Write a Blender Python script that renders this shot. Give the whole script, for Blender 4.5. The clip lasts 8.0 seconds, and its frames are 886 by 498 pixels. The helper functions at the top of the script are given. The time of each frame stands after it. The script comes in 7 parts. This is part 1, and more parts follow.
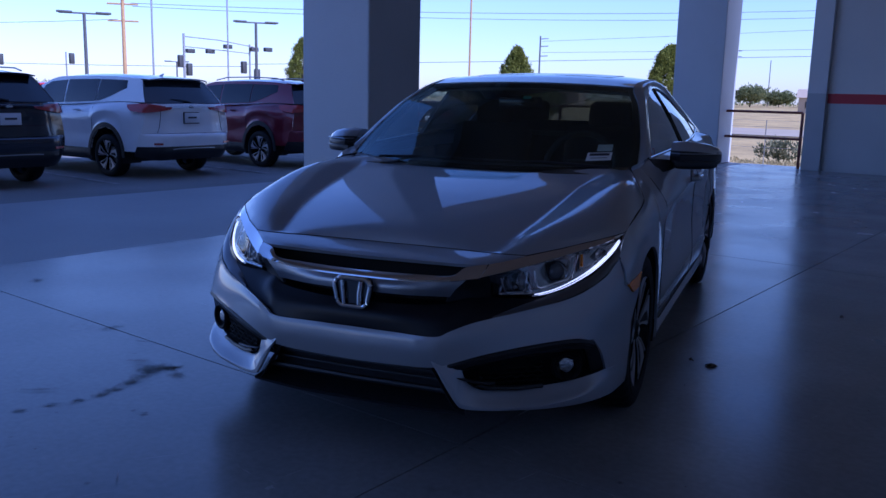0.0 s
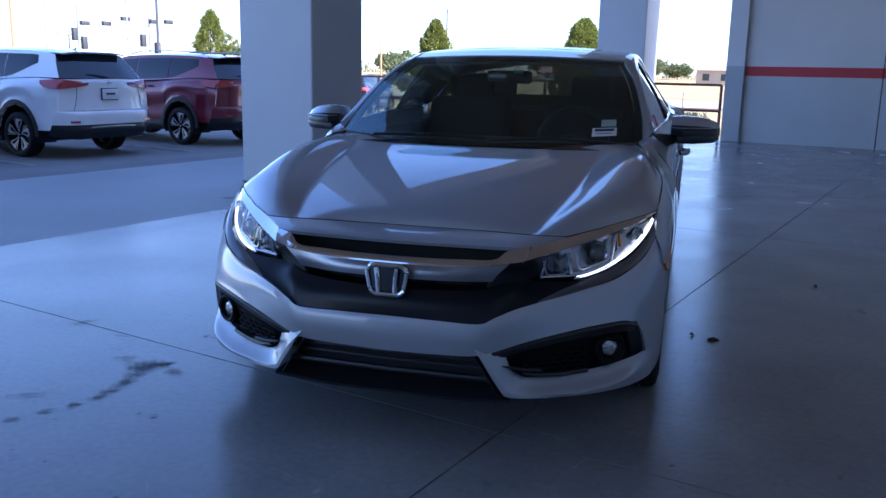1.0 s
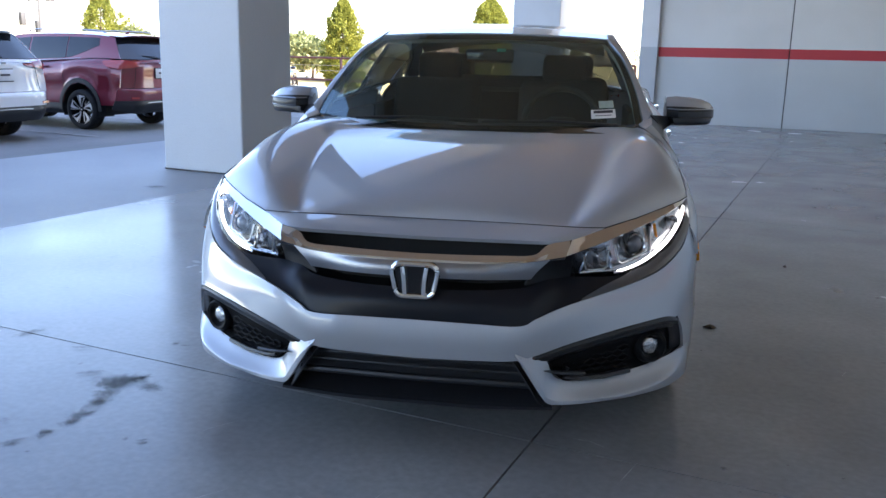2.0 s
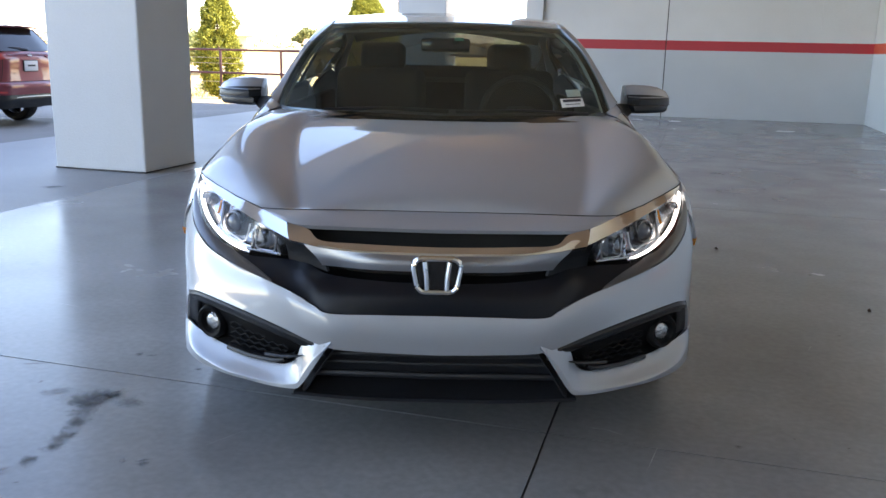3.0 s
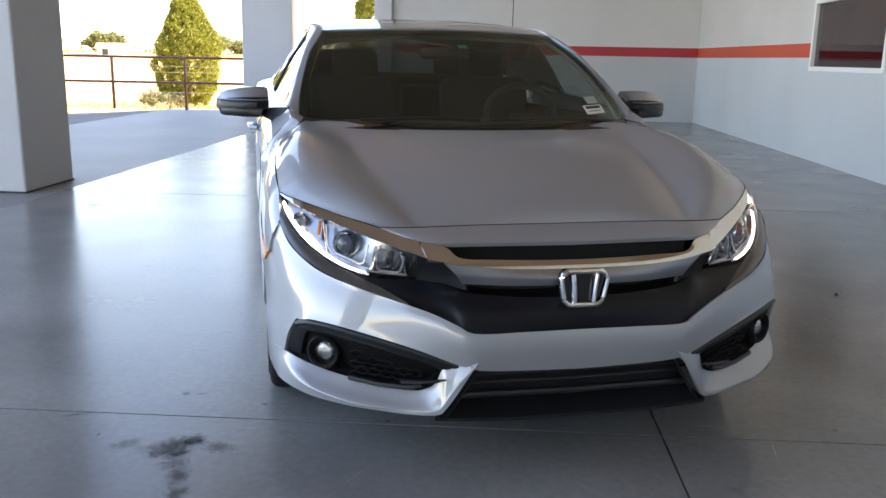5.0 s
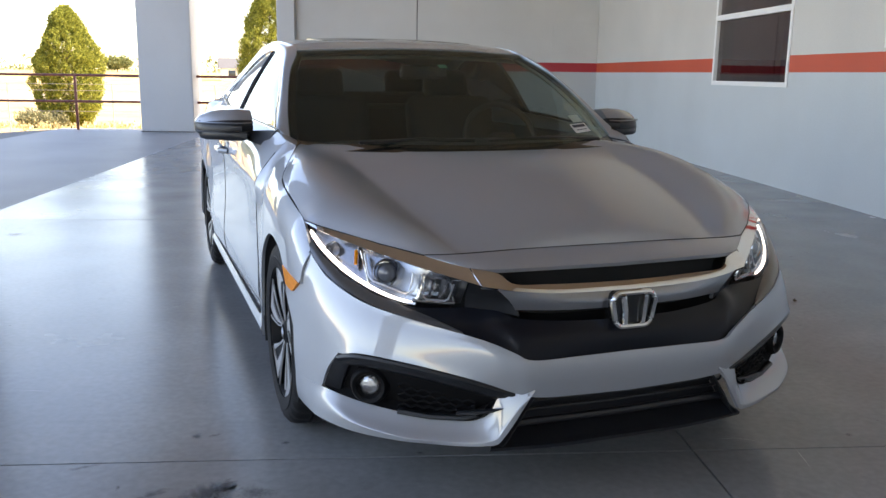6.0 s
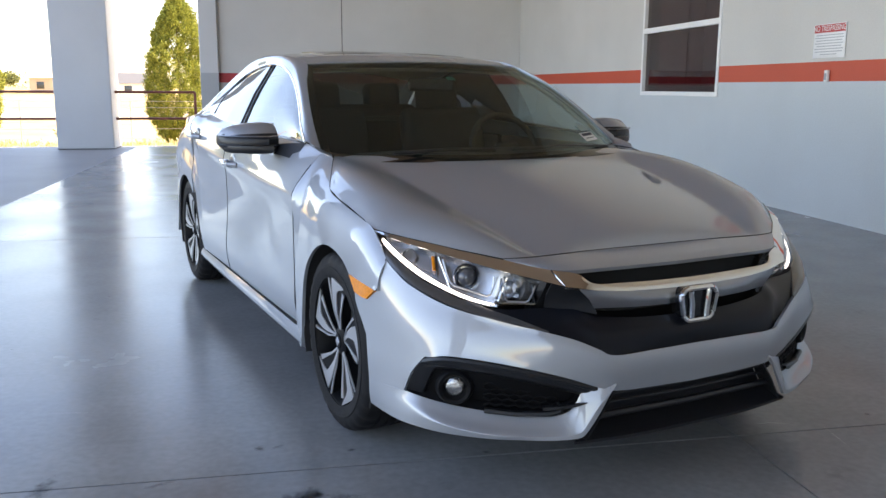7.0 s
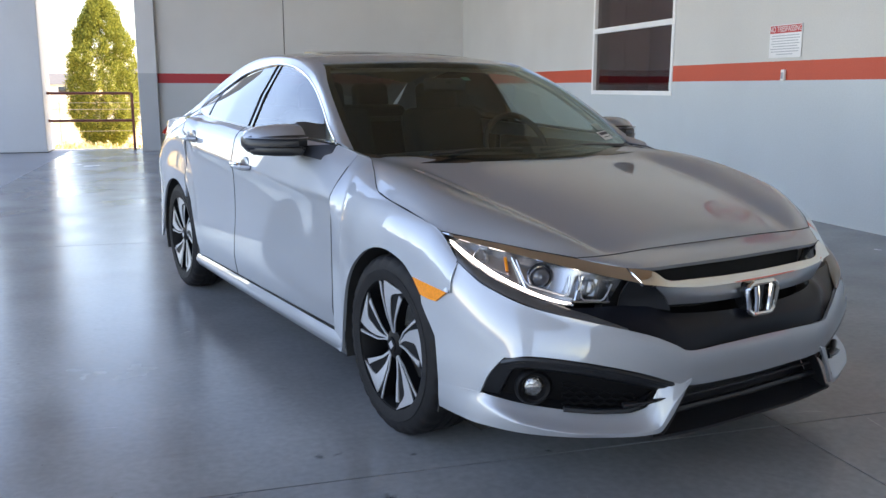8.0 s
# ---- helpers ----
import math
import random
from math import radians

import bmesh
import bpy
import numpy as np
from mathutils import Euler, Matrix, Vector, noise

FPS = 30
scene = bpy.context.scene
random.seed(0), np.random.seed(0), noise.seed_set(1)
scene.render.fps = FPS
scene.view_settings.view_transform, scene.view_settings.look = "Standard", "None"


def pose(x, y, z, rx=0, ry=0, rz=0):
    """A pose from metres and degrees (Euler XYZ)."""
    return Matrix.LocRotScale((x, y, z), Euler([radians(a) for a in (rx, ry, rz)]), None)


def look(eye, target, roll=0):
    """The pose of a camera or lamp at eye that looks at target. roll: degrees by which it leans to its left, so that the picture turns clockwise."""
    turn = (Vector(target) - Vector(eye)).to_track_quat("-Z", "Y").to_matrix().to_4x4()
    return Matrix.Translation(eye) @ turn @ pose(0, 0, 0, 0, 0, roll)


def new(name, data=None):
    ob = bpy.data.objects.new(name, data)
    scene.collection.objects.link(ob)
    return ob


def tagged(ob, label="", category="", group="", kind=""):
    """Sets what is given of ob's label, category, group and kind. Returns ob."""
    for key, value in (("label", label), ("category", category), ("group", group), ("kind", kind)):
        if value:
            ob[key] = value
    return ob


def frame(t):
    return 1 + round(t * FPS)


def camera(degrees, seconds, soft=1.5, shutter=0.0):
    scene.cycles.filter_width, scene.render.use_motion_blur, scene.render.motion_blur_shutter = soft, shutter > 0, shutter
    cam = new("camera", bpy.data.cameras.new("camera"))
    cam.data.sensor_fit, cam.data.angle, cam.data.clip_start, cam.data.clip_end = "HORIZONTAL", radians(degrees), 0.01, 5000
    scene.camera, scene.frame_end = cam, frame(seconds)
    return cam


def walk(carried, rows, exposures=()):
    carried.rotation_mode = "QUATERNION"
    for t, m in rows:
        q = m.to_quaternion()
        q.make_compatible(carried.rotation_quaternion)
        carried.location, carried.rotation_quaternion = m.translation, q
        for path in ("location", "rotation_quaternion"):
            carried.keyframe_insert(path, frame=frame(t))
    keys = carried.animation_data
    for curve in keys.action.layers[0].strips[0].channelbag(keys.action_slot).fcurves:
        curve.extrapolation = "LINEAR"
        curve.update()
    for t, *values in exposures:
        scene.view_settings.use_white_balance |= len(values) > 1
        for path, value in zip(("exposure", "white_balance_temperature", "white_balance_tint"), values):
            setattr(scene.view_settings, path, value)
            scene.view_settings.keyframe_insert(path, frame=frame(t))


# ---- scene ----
cam = camera(55.0, 8.0)
PATH = [
    (0, (1.397, -2.59, 1.251), (0.655, -0.767, 0.897), 1.4),
    (0.5, (1.184, -2.59, 1.245), (0.505, -0.753, 0.842), 1.2),
    (1, (0.933, -2.602, 1.246), (0.398, -0.719, 0.838), 1.2),
    (1.5, (0.693, -2.516, 1.221), (0.195, -0.624, 0.806), 0.7),
    (2, (0.469, -2.432, 1.226), (0.165, -0.506, 0.781), 1.3),
    (2.2, (0.38, -2.416, 1.219), (0.155, -0.481, 0.768), 1.7),
    (3.3, (-0.118, -2.375, 1.205), (-0.074, -0.428, 0.748), 0.8),
    (3.5, (-0.213, -2.337, 1.205), (-0.145, -0.391, 0.748), 0.6),
    (4, (-0.422, -2.258, 1.207), (-0.278, -0.317, 0.747), 0.6),
    (4.2, (-0.518, -2.256, 1.212), (-0.288, -0.323, 0.752), 0.8),
    (5.3, (-1.06, -2.18, 1.202), (-0.568, -0.29, 0.771), 1.0),
    (5.5, (-1.145, -2.142, 1.21), (-0.598, -0.266, 0.785), 0.9),
    (6, (-1.344, -2.034, 1.221), (-0.664, -0.197, 0.817), 0.8),
    (6.1, (-1.396, -1.999, 1.22), (-0.68, -0.175, 0.819), 0.8),
    (6.5, (-1.599, -1.982, 1.226), (-0.802, -0.191, 0.831), 0.6),
    (7, (-1.851, -1.917, 1.212), (-0.967, -0.163, 0.839), 0.3),
    (7.5, (-2.045, -1.801, 1.199), (-1.086, -0.086, 0.826), 0.2),
    (8, (-2.237, -1.686, 1.212), (-1.2, -0.017, 0.839), 0.1),
]
walk(cam, [(t, look(eye, target, roll)) for t, eye, target, roll in PATH],
     exposures=[(0.0, 0.1, 4500, 38), (0.6, 0.37, 4560, 33), (1.0, 1.45, 4950, 25), (1.5, 2.15, 5750, 21), (2.0, 2.68, 6400, 18), (2.2, 2.75, 6600, 18), (3.5, 2.80, 7600, 18), (5.5, 2.53, 7850, 20), (6.5, 2.42, 7750, 20), (8.0, 2.52, 7500, 20)])

# ---- light ----
TURN = 15.7                                  # the building against the sedan, degrees
CA, SA = math.cos(radians(TURN)), math.sin(radians(TURN))
BUILD = pose(0, 0, 0, 0, 0, -TURN)           # building axes: u along the back wall, v towards it


def UV(u, v, z=0.0):
    return Vector((CA * u + SA * v, -SA * u + CA * v, z))


SUN_UV, SUN_UP = (1.0, 0.06), 42.0
sun_flat = UV(*SUN_UV).normalized()
sun_dir = Vector((sun_flat.x * math.cos(radians(SUN_UP)), sun_flat.y * math.cos(radians(SUN_UP)), math.sin(radians(SUN_UP))))
world = bpy.data.worlds.new("sky")
scene.world = world
world.use_nodes = True
wn, wl = world.node_tree.nodes, world.node_tree.links
wn.clear()
sky = wn.new("ShaderNodeTexSky")
sky.sky_type, sky.sun_disc = "NISHITA", False
sky.sun_elevation, sky.sun_rotation = radians(SUN_UP), math.atan2(sun_dir.x, sun_dir.y)
sky.air_density, sky.dust_density, sky.ozone_density = 1.0, 0.5, 1.2
bgd = wn.new("ShaderNodeBackground")
bgd.inputs["Strength"].default_value = 0.15
wout = wn.new("ShaderNodeOutputWorld")
wl.new(sky.outputs[0], bgd.inputs["Color"])
wl.new(bgd.outputs[0], wout.inputs["Surface"])
sun = new("sun", bpy.data.lights.new("sun", "SUN"))
sun.data.energy, sun.data.angle, sun.data.color = 5.0, radians(0.55), (1.0, 0.93, 0.82)
sun.matrix_world = look(sun_dir * 60, (0, 0, 0))

# ---- materials ----
def mat(name, color, rough=0.5, metal=0.0, coat=0.0, spec=0.5, var=0.0, scale=4.0, fine=0.0, fine_scale=120.0, bump=0.0, bump_scale=80.0, rvar=0.0, coat_rough=0.03, coat_ior=1.5, emit=None, glow=0.0, alpha=None):
    """Principled surface with broad stains (var), fine grain (fine), relief (bump) and uneven gloss (rvar)."""
    m = bpy.data.materials.new(name)
    m.use_nodes = True
    nt = m.node_tree
    n, l = nt.nodes, nt.links
    b = n["Principled BSDF"]
    b.inputs["Roughness"].default_value = rough
    b.inputs["Metallic"].default_value = metal
    b.inputs["Coat Weight"].default_value = coat
    b.inputs["Coat Roughness"].default_value = coat_rough
    b.inputs["Coat IOR"].default_value = coat_ior
    b.inputs["Specular IOR Level"].default_value = spec
    b.inputs["Base Color"].default_value = (*color, 1)
    m.diffuse_color = (*color, 1)
    if emit:
        b.inputs["Emission Color"].default_value = (*emit, 1)
        b.inputs["Emission Strength"].default_value = glow
    if var or fine or bump or rvar:
        tc = n.new("ShaderNodeTexCoord")
        big = n.new("ShaderNodeTexNoise")
        big.inputs["Scale"].default_value, big.inputs["Detail"].default_value = scale, 6
        l.new(tc.outputs["Object"], big.inputs["Vector"])
        small = n.new("ShaderNodeTexNoise")
        small.inputs["Scale"].default_value, small.inputs["Detail"].default_value = fine_scale, 3
        l.new(tc.outputs["Object"], small.inputs["Vector"])
        r1 = n.new("ShaderNodeMapRange")
        r1.inputs[1].default_value, r1.inputs[2].default_value = 0.3, 0.7
        r1.inputs[3].default_value, r1.inputs[4].default_value = 1 - var, 1 + var
        l.new(big.outputs["Fac"], r1.inputs[0])
        r2 = n.new("ShaderNodeMapRange")
        r2.inputs[1].default_value, r2.inputs[2].default_value = 0.3, 0.7
        r2.inputs[3].default_value, r2.inputs[4].default_value = 1 - fine, 1 + fine
        l.new(small.outputs["Fac"], r2.inputs[0])
        mul = n.new("ShaderNodeMath")
        mul.operation = "MULTIPLY"
        l.new(r1.outputs[0], mul.inputs[0])
        l.new(r2.outputs[0], mul.inputs[1])
        mix = n.new("ShaderNodeVectorMath")
        mix.operation = "SCALE"
        mix.inputs[0].default_value = color
        l.new(mul.outputs[0], mix.inputs["Scale"])
        l.new(mix.outputs[0], b.inputs["Base Color"])
        if rvar:
            r3 = n.new("ShaderNodeMapRange")
            r3.inputs[1].default_value, r3.inputs[2].default_value = 0.3, 0.7
            r3.inputs[3].default_value, r3.inputs[4].default_value = rough - rvar, rough + rvar
            l.new(big.outputs["Fac"], r3.inputs[0])
            l.new(r3.outputs[0], b.inputs["Roughness"])
        if bump:
            bt = n.new("ShaderNodeTexNoise")
            bt.inputs["Scale"].default_value, bt.inputs["Detail"].default_value = bump_scale, 4
            l.new(tc.outputs["Object"], bt.inputs["Vector"])
            bp = n.new("ShaderNodeBump")
            bp.inputs["Strength"].default_value, bp.inputs["Distance"].default_value = bump, 0.01
            l.new(bt.outputs["Fac"], bp.inputs["Height"])
            l.new(bp.outputs[0], b.inputs["Normal"])
    return m


def glass_mat(name, tint, ior=1.5, rough=0.0, sheen=(1.0, 1.0, 1.0)):
    """A thin pane: tinted see-through, with a mirror sheen that grows towards grazing view."""
    m = bpy.data.materials.new(name)
    m.use_nodes = True
    n, l = m.node_tree.nodes, m.node_tree.links
    n.clear()
    out = n.new("ShaderNodeOutputMaterial")
    tr = n.new("ShaderNodeBsdfTransparent")
    tr.inputs["Color"].default_value = (*tint, 1)
    gl = n.new("ShaderNodeBsdfGlossy")
    gl.inputs["Roughness"].default_value = rough
    gl.inputs["Color"].default_value = (*sheen, 1)
    lw = n.new("ShaderNodeLayerWeight")
    lw.inputs["Blend"].default_value = 0.5
    pw = n.new("ShaderNodeMath")
    pw.operation = "POWER"
    pw.inputs[1].default_value = 5.0
    l.new(lw.outputs["Facing"], pw.inputs[0])
    fr = n.new("ShaderNodeMapRange")
    fr.inputs[3].default_value, fr.inputs[4].default_value = ((ior - 1) / (ior + 1)) ** 2, 1.0
    l.new(pw.outputs[0], fr.inputs[0])
    mx = n.new("ShaderNodeMixShader")
    l.new(fr.outputs[0], mx.inputs[0])
    l.new(tr.outputs[0], mx.inputs[1])
    l.new(gl.outputs[0], mx.inputs[2])
    l.new(mx.outputs[0], out.inputs["Surface"])
    m.diffuse_color = (*tint, 0.4)
    return m


SILVER = mat("silver paint", (0.385, 0.410, 0.450), 0.60, 0.68, coat=1.0, coat_ior=1.75, coat_rough=0.03, fine=0.05, fine_scale=900)
RIB_BLACK = mat("dark grille mesh", (0.005, 0.005, 0.006), 0.6, spec=0.15)
BLACK_PLASTIC = mat("black grained plastic", (0.012, 0.013, 0.016), 0.36, spec=0.5, fine=0.15, fine_scale=300, bump=0.12, bump_scale=600)
GLOSS_BLACK = mat("gloss black plastic", (0.008, 0.008, 0.009), 0.12, coat=0.5)
POST_BLACK = mat("polished black pillar cover", (0.006, 0.006, 0.007), 0.2, coat=1.0, coat_ior=2.4, coat_rough=0.0)
CHROME = mat("chrome", (0.80, 0.80, 0.80), 0.06, 1.0)
SATIN = mat("satin dark chrome", (0.36, 0.375, 0.40), 0.34, 1.0, fine=0.04, fine_scale=500)
RUBBER = mat("tyre rubber", (0.009, 0.009, 0.0105), 0.62, spec=0.25, var=0.15, scale=12, fine=0.2, fine_scale=200, bump=0.2, bump_scale=300)
ALLOY = mat("machined alloy", (0.66, 0.66, 0.675), 0.32, 0.8, fine=0.05, fine_scale=400)
WHEEL_BLACK = mat("wheel black paint", (0.006, 0.006, 0.007), 0.45, spec=0.12)
STEEL = mat("brake steel", (0.35, 0.34, 0.33), 0.35, 1.0, var=0.2, scale=30)
DARK = mat("dark underbody", (0.012, 0.012, 0.012), 0.9, var=0.2, scale=10)
LINER = mat("wheel arch liner", (0.015, 0.015, 0.016), 0.85, fine=0.2, bump=0.2)
WINDSCREEN = glass_mat("windscreen glass", (0.56, 0.64, 0.62), 1.85, sheen=(0.78, 0.97, 1.0))
SIDE_GLASS = glass_mat("side window glass", (0.62, 0.68, 0.66), 2.5)
REAR_GLASS = glass_mat("tinted rear glass", (0.045, 0.05, 0.048), 2.7)
BACKLIGHT = glass_mat("heated rear glass", (0.11, 0.12, 0.115), 1.8)
GRILLE_BLACK = mat("semi-gloss black moulding", (0.005, 0.006, 0.010), 0.36, spec=0.28, coat=0.04, fine=0.1, fine_scale=200)
# grey base colour stands in for the bright reflection on black moulding
LEDGE_SHEEN = mat("black moulding in sheen grey", (0.12, 0.122, 0.128), 0.30, 0.5, coat=0.6, fine=0.08, fine_scale=200)
BEZEL = mat("lamp bezel", (0.46, 0.47, 0.49), 0.26, 0.9, fine=0.1, fine_scale=120)
PROJECTOR = mat("projector lens", (0.07, 0.075, 0.09), 0.08, coat=1.0)
LENS = glass_mat("clear lamp lens", (0.92, 0.93, 0.95), 1.3)
REFLECTOR = mat("lamp reflector", (0.50, 0.51, 0.53), 0.08, 1.0, bump=0.25, bump_scale=45)
LAMP_DARK = mat("lamp housing", (0.40, 0.41, 0.43), 0.22, 0.9)
DRL = mat("daytime running light", (0.9, 0.9, 0.9), 0.3, emit=(1.0, 0.97, 0.90), glow=1.0)
AMBER = mat("amber lens", (0.88, 0.27, 0.008), 0.12, coat=0.3, fine=0.15, fine_scale=150)
FABRIC = mat("dark seat fabric", (0.013, 0.013, 0.014), 0.9, fine=0.25, fine_scale=400, bump=0.2, bump_scale=500)
DASH = mat("dark dashboard vinyl", (0.02, 0.02, 0.02), 0.6, fine=0.2, fine_scale=300, bump=0.1)
TRIM_GREY = mat("light headliner", (0.34, 0.335, 0.29), 0.9, var=0.05)
PAPER = mat("white paper sticker", (0.80, 0.80, 0.78), 0.6, var=0.03)
INK = mat("dark ink", (0.03, 0.03, 0.04), 0.6)
GREEN_STICKER = mat("pale green sticker", (0.35, 0.42, 0.36), 0.6, var=0.1, scale=30)

# ---- building blocks ----
def cr(p, t):
    """Catmull-Rom through the points p, at t from 0 to len(p) - 1."""
    n = len(p) - 1
    i = min(int(t), n - 1)
    f = t - i
    a, b, c, d = p[max(i - 1, 0)], p[i], p[i + 1], p[min(i + 2, n)]
    if i == 0:
        a = b * 2 - c
    if i + 2 > n:
        d = c * 2 - b
    return 0.5 * ((2 * b) + (c - a) * f + (2 * a - 5 * b + 4 * c - d) * f * f + (3 * b - a - 3 * c + d) * f ** 3)


def lin(p, t):
    n = len(p) - 1
    i = min(int(t), n - 1)
    return p[i].lerp(p[i + 1], t - i)


def link(name, bm, material, parent=None, label="", smooth=True):
    me = bpy.data.meshes.new(name)
    bm.to_mesh(me)
    bm.free()
    if smooth:
        me.shade_smooth()
        me.set_sharp_from_angle(angle=radians(38))
    for m in (material if isinstance(material, (list, tuple)) else (material,)):
        me.materials.append(m)
    ob = new(name, me)
    if parent:
        ob.parent = parent
    if label:
        ob["label"] = label
    return ob


def part(name, bm, material, parent, label="", smooth=True):
    return link(name, bm, material, parent, label, smooth)


def thing(name, m, label, category, group="", kind=""):
    ob = new(name)
    ob.empty_display_size = 0.2
    ob.matrix_world = m
    return tagged(ob, label, category, group, kind)


def grid_mesh(g, thick=0.0, centre=None, bm=None):
    """A sheet from rows of points, with a thickness laid inwards (away from the outer side, which looks away from centre)."""
    bm = bm or bmesh.new()
    nv, nu = len(g), len(g[0])
    P = [[Vector(p) for p in row] for row in g]
    N = []
    for j in range(nv):
        row = []
        for i in range(nu):
            a = P[j][min(i + 1, nu - 1)] - P[j][max(i - 1, 0)]
            b = P[min(j + 1, nv - 1)][i] - P[max(j - 1, 0)][i]
            n = a.cross(b)
            row.append(n.normalized() if n.length > 1e-9 else Vector((0, 0, 0)))
        N.append(row)
    flip = False
    if centre is not None:
        s = sum(N[j][i].dot(P[j][i] - Vector(centre)) for j in range(nv) for i in range(nu))
        flip = s < 0
    top = [[bm.verts.new(p) for p in row] for row in P]

    def face(*v):
        v = [x for k, x in enumerate(v) if x not in v[:k]]
        if len(v) > 2:
            try:
                bm.faces.new(v[::-1] if flip else v)
            except ValueError:
                pass
    for j in range(nv - 1):
        for i in range(nu - 1):
            face(top[j][i], top[j][i + 1], top[j + 1][i + 1], top[j + 1][i])
    if thick:
        k = thick if flip else -thick
        low = [[bm.verts.new(P[j][i] + N[j][i] * k) for i in range(nu)] for j in range(nv)]
        for j in range(nv - 1):
            for i in range(nu - 1):
                face(low[j][i], low[j + 1][i], low[j + 1][i + 1], low[j][i + 1])
        for i in range(nu - 1):
            face(top[0][i + 1], top[0][i], low[0][i], low[0][i + 1])
            face(top[-1][i], top[-1][i + 1], low[-1][i + 1], low[-1][i])
        for j in range(nv - 1):
            face(top[j][0], top[j + 1][0], low[j + 1][0], low[j][0])
            face(top[j + 1][-1], top[j][-1], low[j][-1], low[j + 1][-1])
    return bm


def loft_grid(rows, nu, nv, full=False, side=1, hard_u=False, hard_v=False, gap=0.0, trim=None):
    """Points over curves given for the half x > 0. full: the curves start on the middle line and are mirrored on."""
    cu = lin if hard_u else cr
    cv = lin if hard_v or len(rows) == 2 else cr
    R = [[Vector(p) for p in r] for r in rows]
    out = []
    for j in range(nv + 1):
        t = (gap + (1 - 2 * gap) * j / nv) * (len(R) - 1)
        line = []
        for i in range(nu + 1):
            f = i / nu
            if not full:
                f = gap + (1 - 2 * gap) * f
            a, b = trim or (0, len(R[0]) - 1)
            col = [cu(r, (a + (b - a) * f) if trim else f * (len(r) - 1)) for r in R]
            p = cv(col, t)
            line.append(p)
        line = [Vector((p.x * side, p.y, p.z)) for p in line]
        if full:
            line = [Vector((-p.x, p.y, p.z)) for p in line[:0:-1]] + line
        out.append(line)
    return out


MID = (0, 2.2, 0.55)


def relax(g, n, free=lambda q: True):
    """Even out the inner points of a grid, its border kept."""
    for _ in range(n):
        old = [[q.copy() for q in row] for row in g]
        for j in range(1, len(g) - 1):
            for i in range(1, len(g[0]) - 1):
                if free(old[j][i]):
                    g[j][i] = old[j][i] * 0.5 + (old[j - 1][i] + old[j + 1][i] + old[j][i - 1] + old[j][i + 1]) * 0.125
    return g


def shell(bm, thick):
    """Give an open sheet, its faces turned outwards, a thickness laid inwards."""
    bm.normal_update()
    keep = {tuple(round(c, 6) for c in v.co): v.normal.copy() for v in bm.verts}
    inner = bmesh.ops.extrude_face_region(bm, geom=bm.faces[:])["geom"]
    for v in inner:
        if isinstance(v, bmesh.types.BMVert):
            v.co -= keep[tuple(round(c, 6) for c in v.co)] * thick
    bmesh.ops.recalc_face_normals(bm, faces=bm.faces[:])
    return bm


def panel(name, rows, material, parent, nu=16, nv=8, thick=0.012, full=False, side=1, label="", centre=MID, **k):
    return part(name, grid_mesh(loft_grid(rows, nu, nv, full, side, **k), thick, centre), material, parent, label)


def sides(name, rows, material, parent, **k):
    return [panel(name, rows, material, parent, side=s, **k) for s in (1, -1)]


def tube(pts, r, bm=None, seg=8, closed=False, flat=1.0):
    """A bar of radius r along the points; r may be a list."""
    bm = bm or bmesh.new()
    pts = [Vector(p) for p in pts]
    n = len(pts)
    rings = []
    for i, p in enumerate(pts):
        a = pts[(i + 1) % n] if closed else pts[min(i + 1, n - 1)]
        b = pts[(i - 1) % n] if closed else pts[max(i - 1, 0)]
        d = (a - b).normalized()
        up = Vector((0, 0, 1)) if abs(d.z) < 0.95 else Vector((0, 1, 0))
        s = d.cross(up).normalized()
        w = s.cross(d)
        rr = r[i] if isinstance(r, (list, tuple)) else r
        rings.append([bm.verts.new(p + (s * math.cos(q) + w * math.sin(q) * flat) * rr) for q in (2 * math.pi * k / seg for k in range(seg))])
    for i in range(n if closed else n - 1):
        A, B = rings[i], rings[(i + 1) % n]
        for k in range(seg):
            bm.faces.new((A[k], A[(k + 1) % seg], B[(k + 1) % seg], B[k]))
    if not closed:
        bm.faces.new(rings[0][::-1])
        bm.faces.new(rings[-1])
    return bm


def box(size, at=(0, 0, 0), bevel=0.0, bm=None, m=None, seg=2):
    """A box with softened edges; at is its middle."""
    bm = bm or bmesh.new()
    t = bmesh.new()
    bmesh.ops.create_cube(t, size=1.0)
    bmesh.ops.scale(t, vec=size, verts=t.verts)
    if bevel:
        bmesh.ops.bevel(t, geom=t.edges[:], offset=bevel, segments=seg, affect="EDGES", profile=0.5)
    bmesh.ops.transform(t, matrix=(m or Matrix()) @ Matrix.Translation(at) if m is None else Matrix.Translation(at) @ m, verts=t.verts)
    return join(bm, t)


def join(bm, t):
    me = bpy.data.meshes.new("t")
    t.to_mesh(me)
    t.free()
    bm.from_mesh(me)
    bpy.data.meshes.remove(me)
    return bm


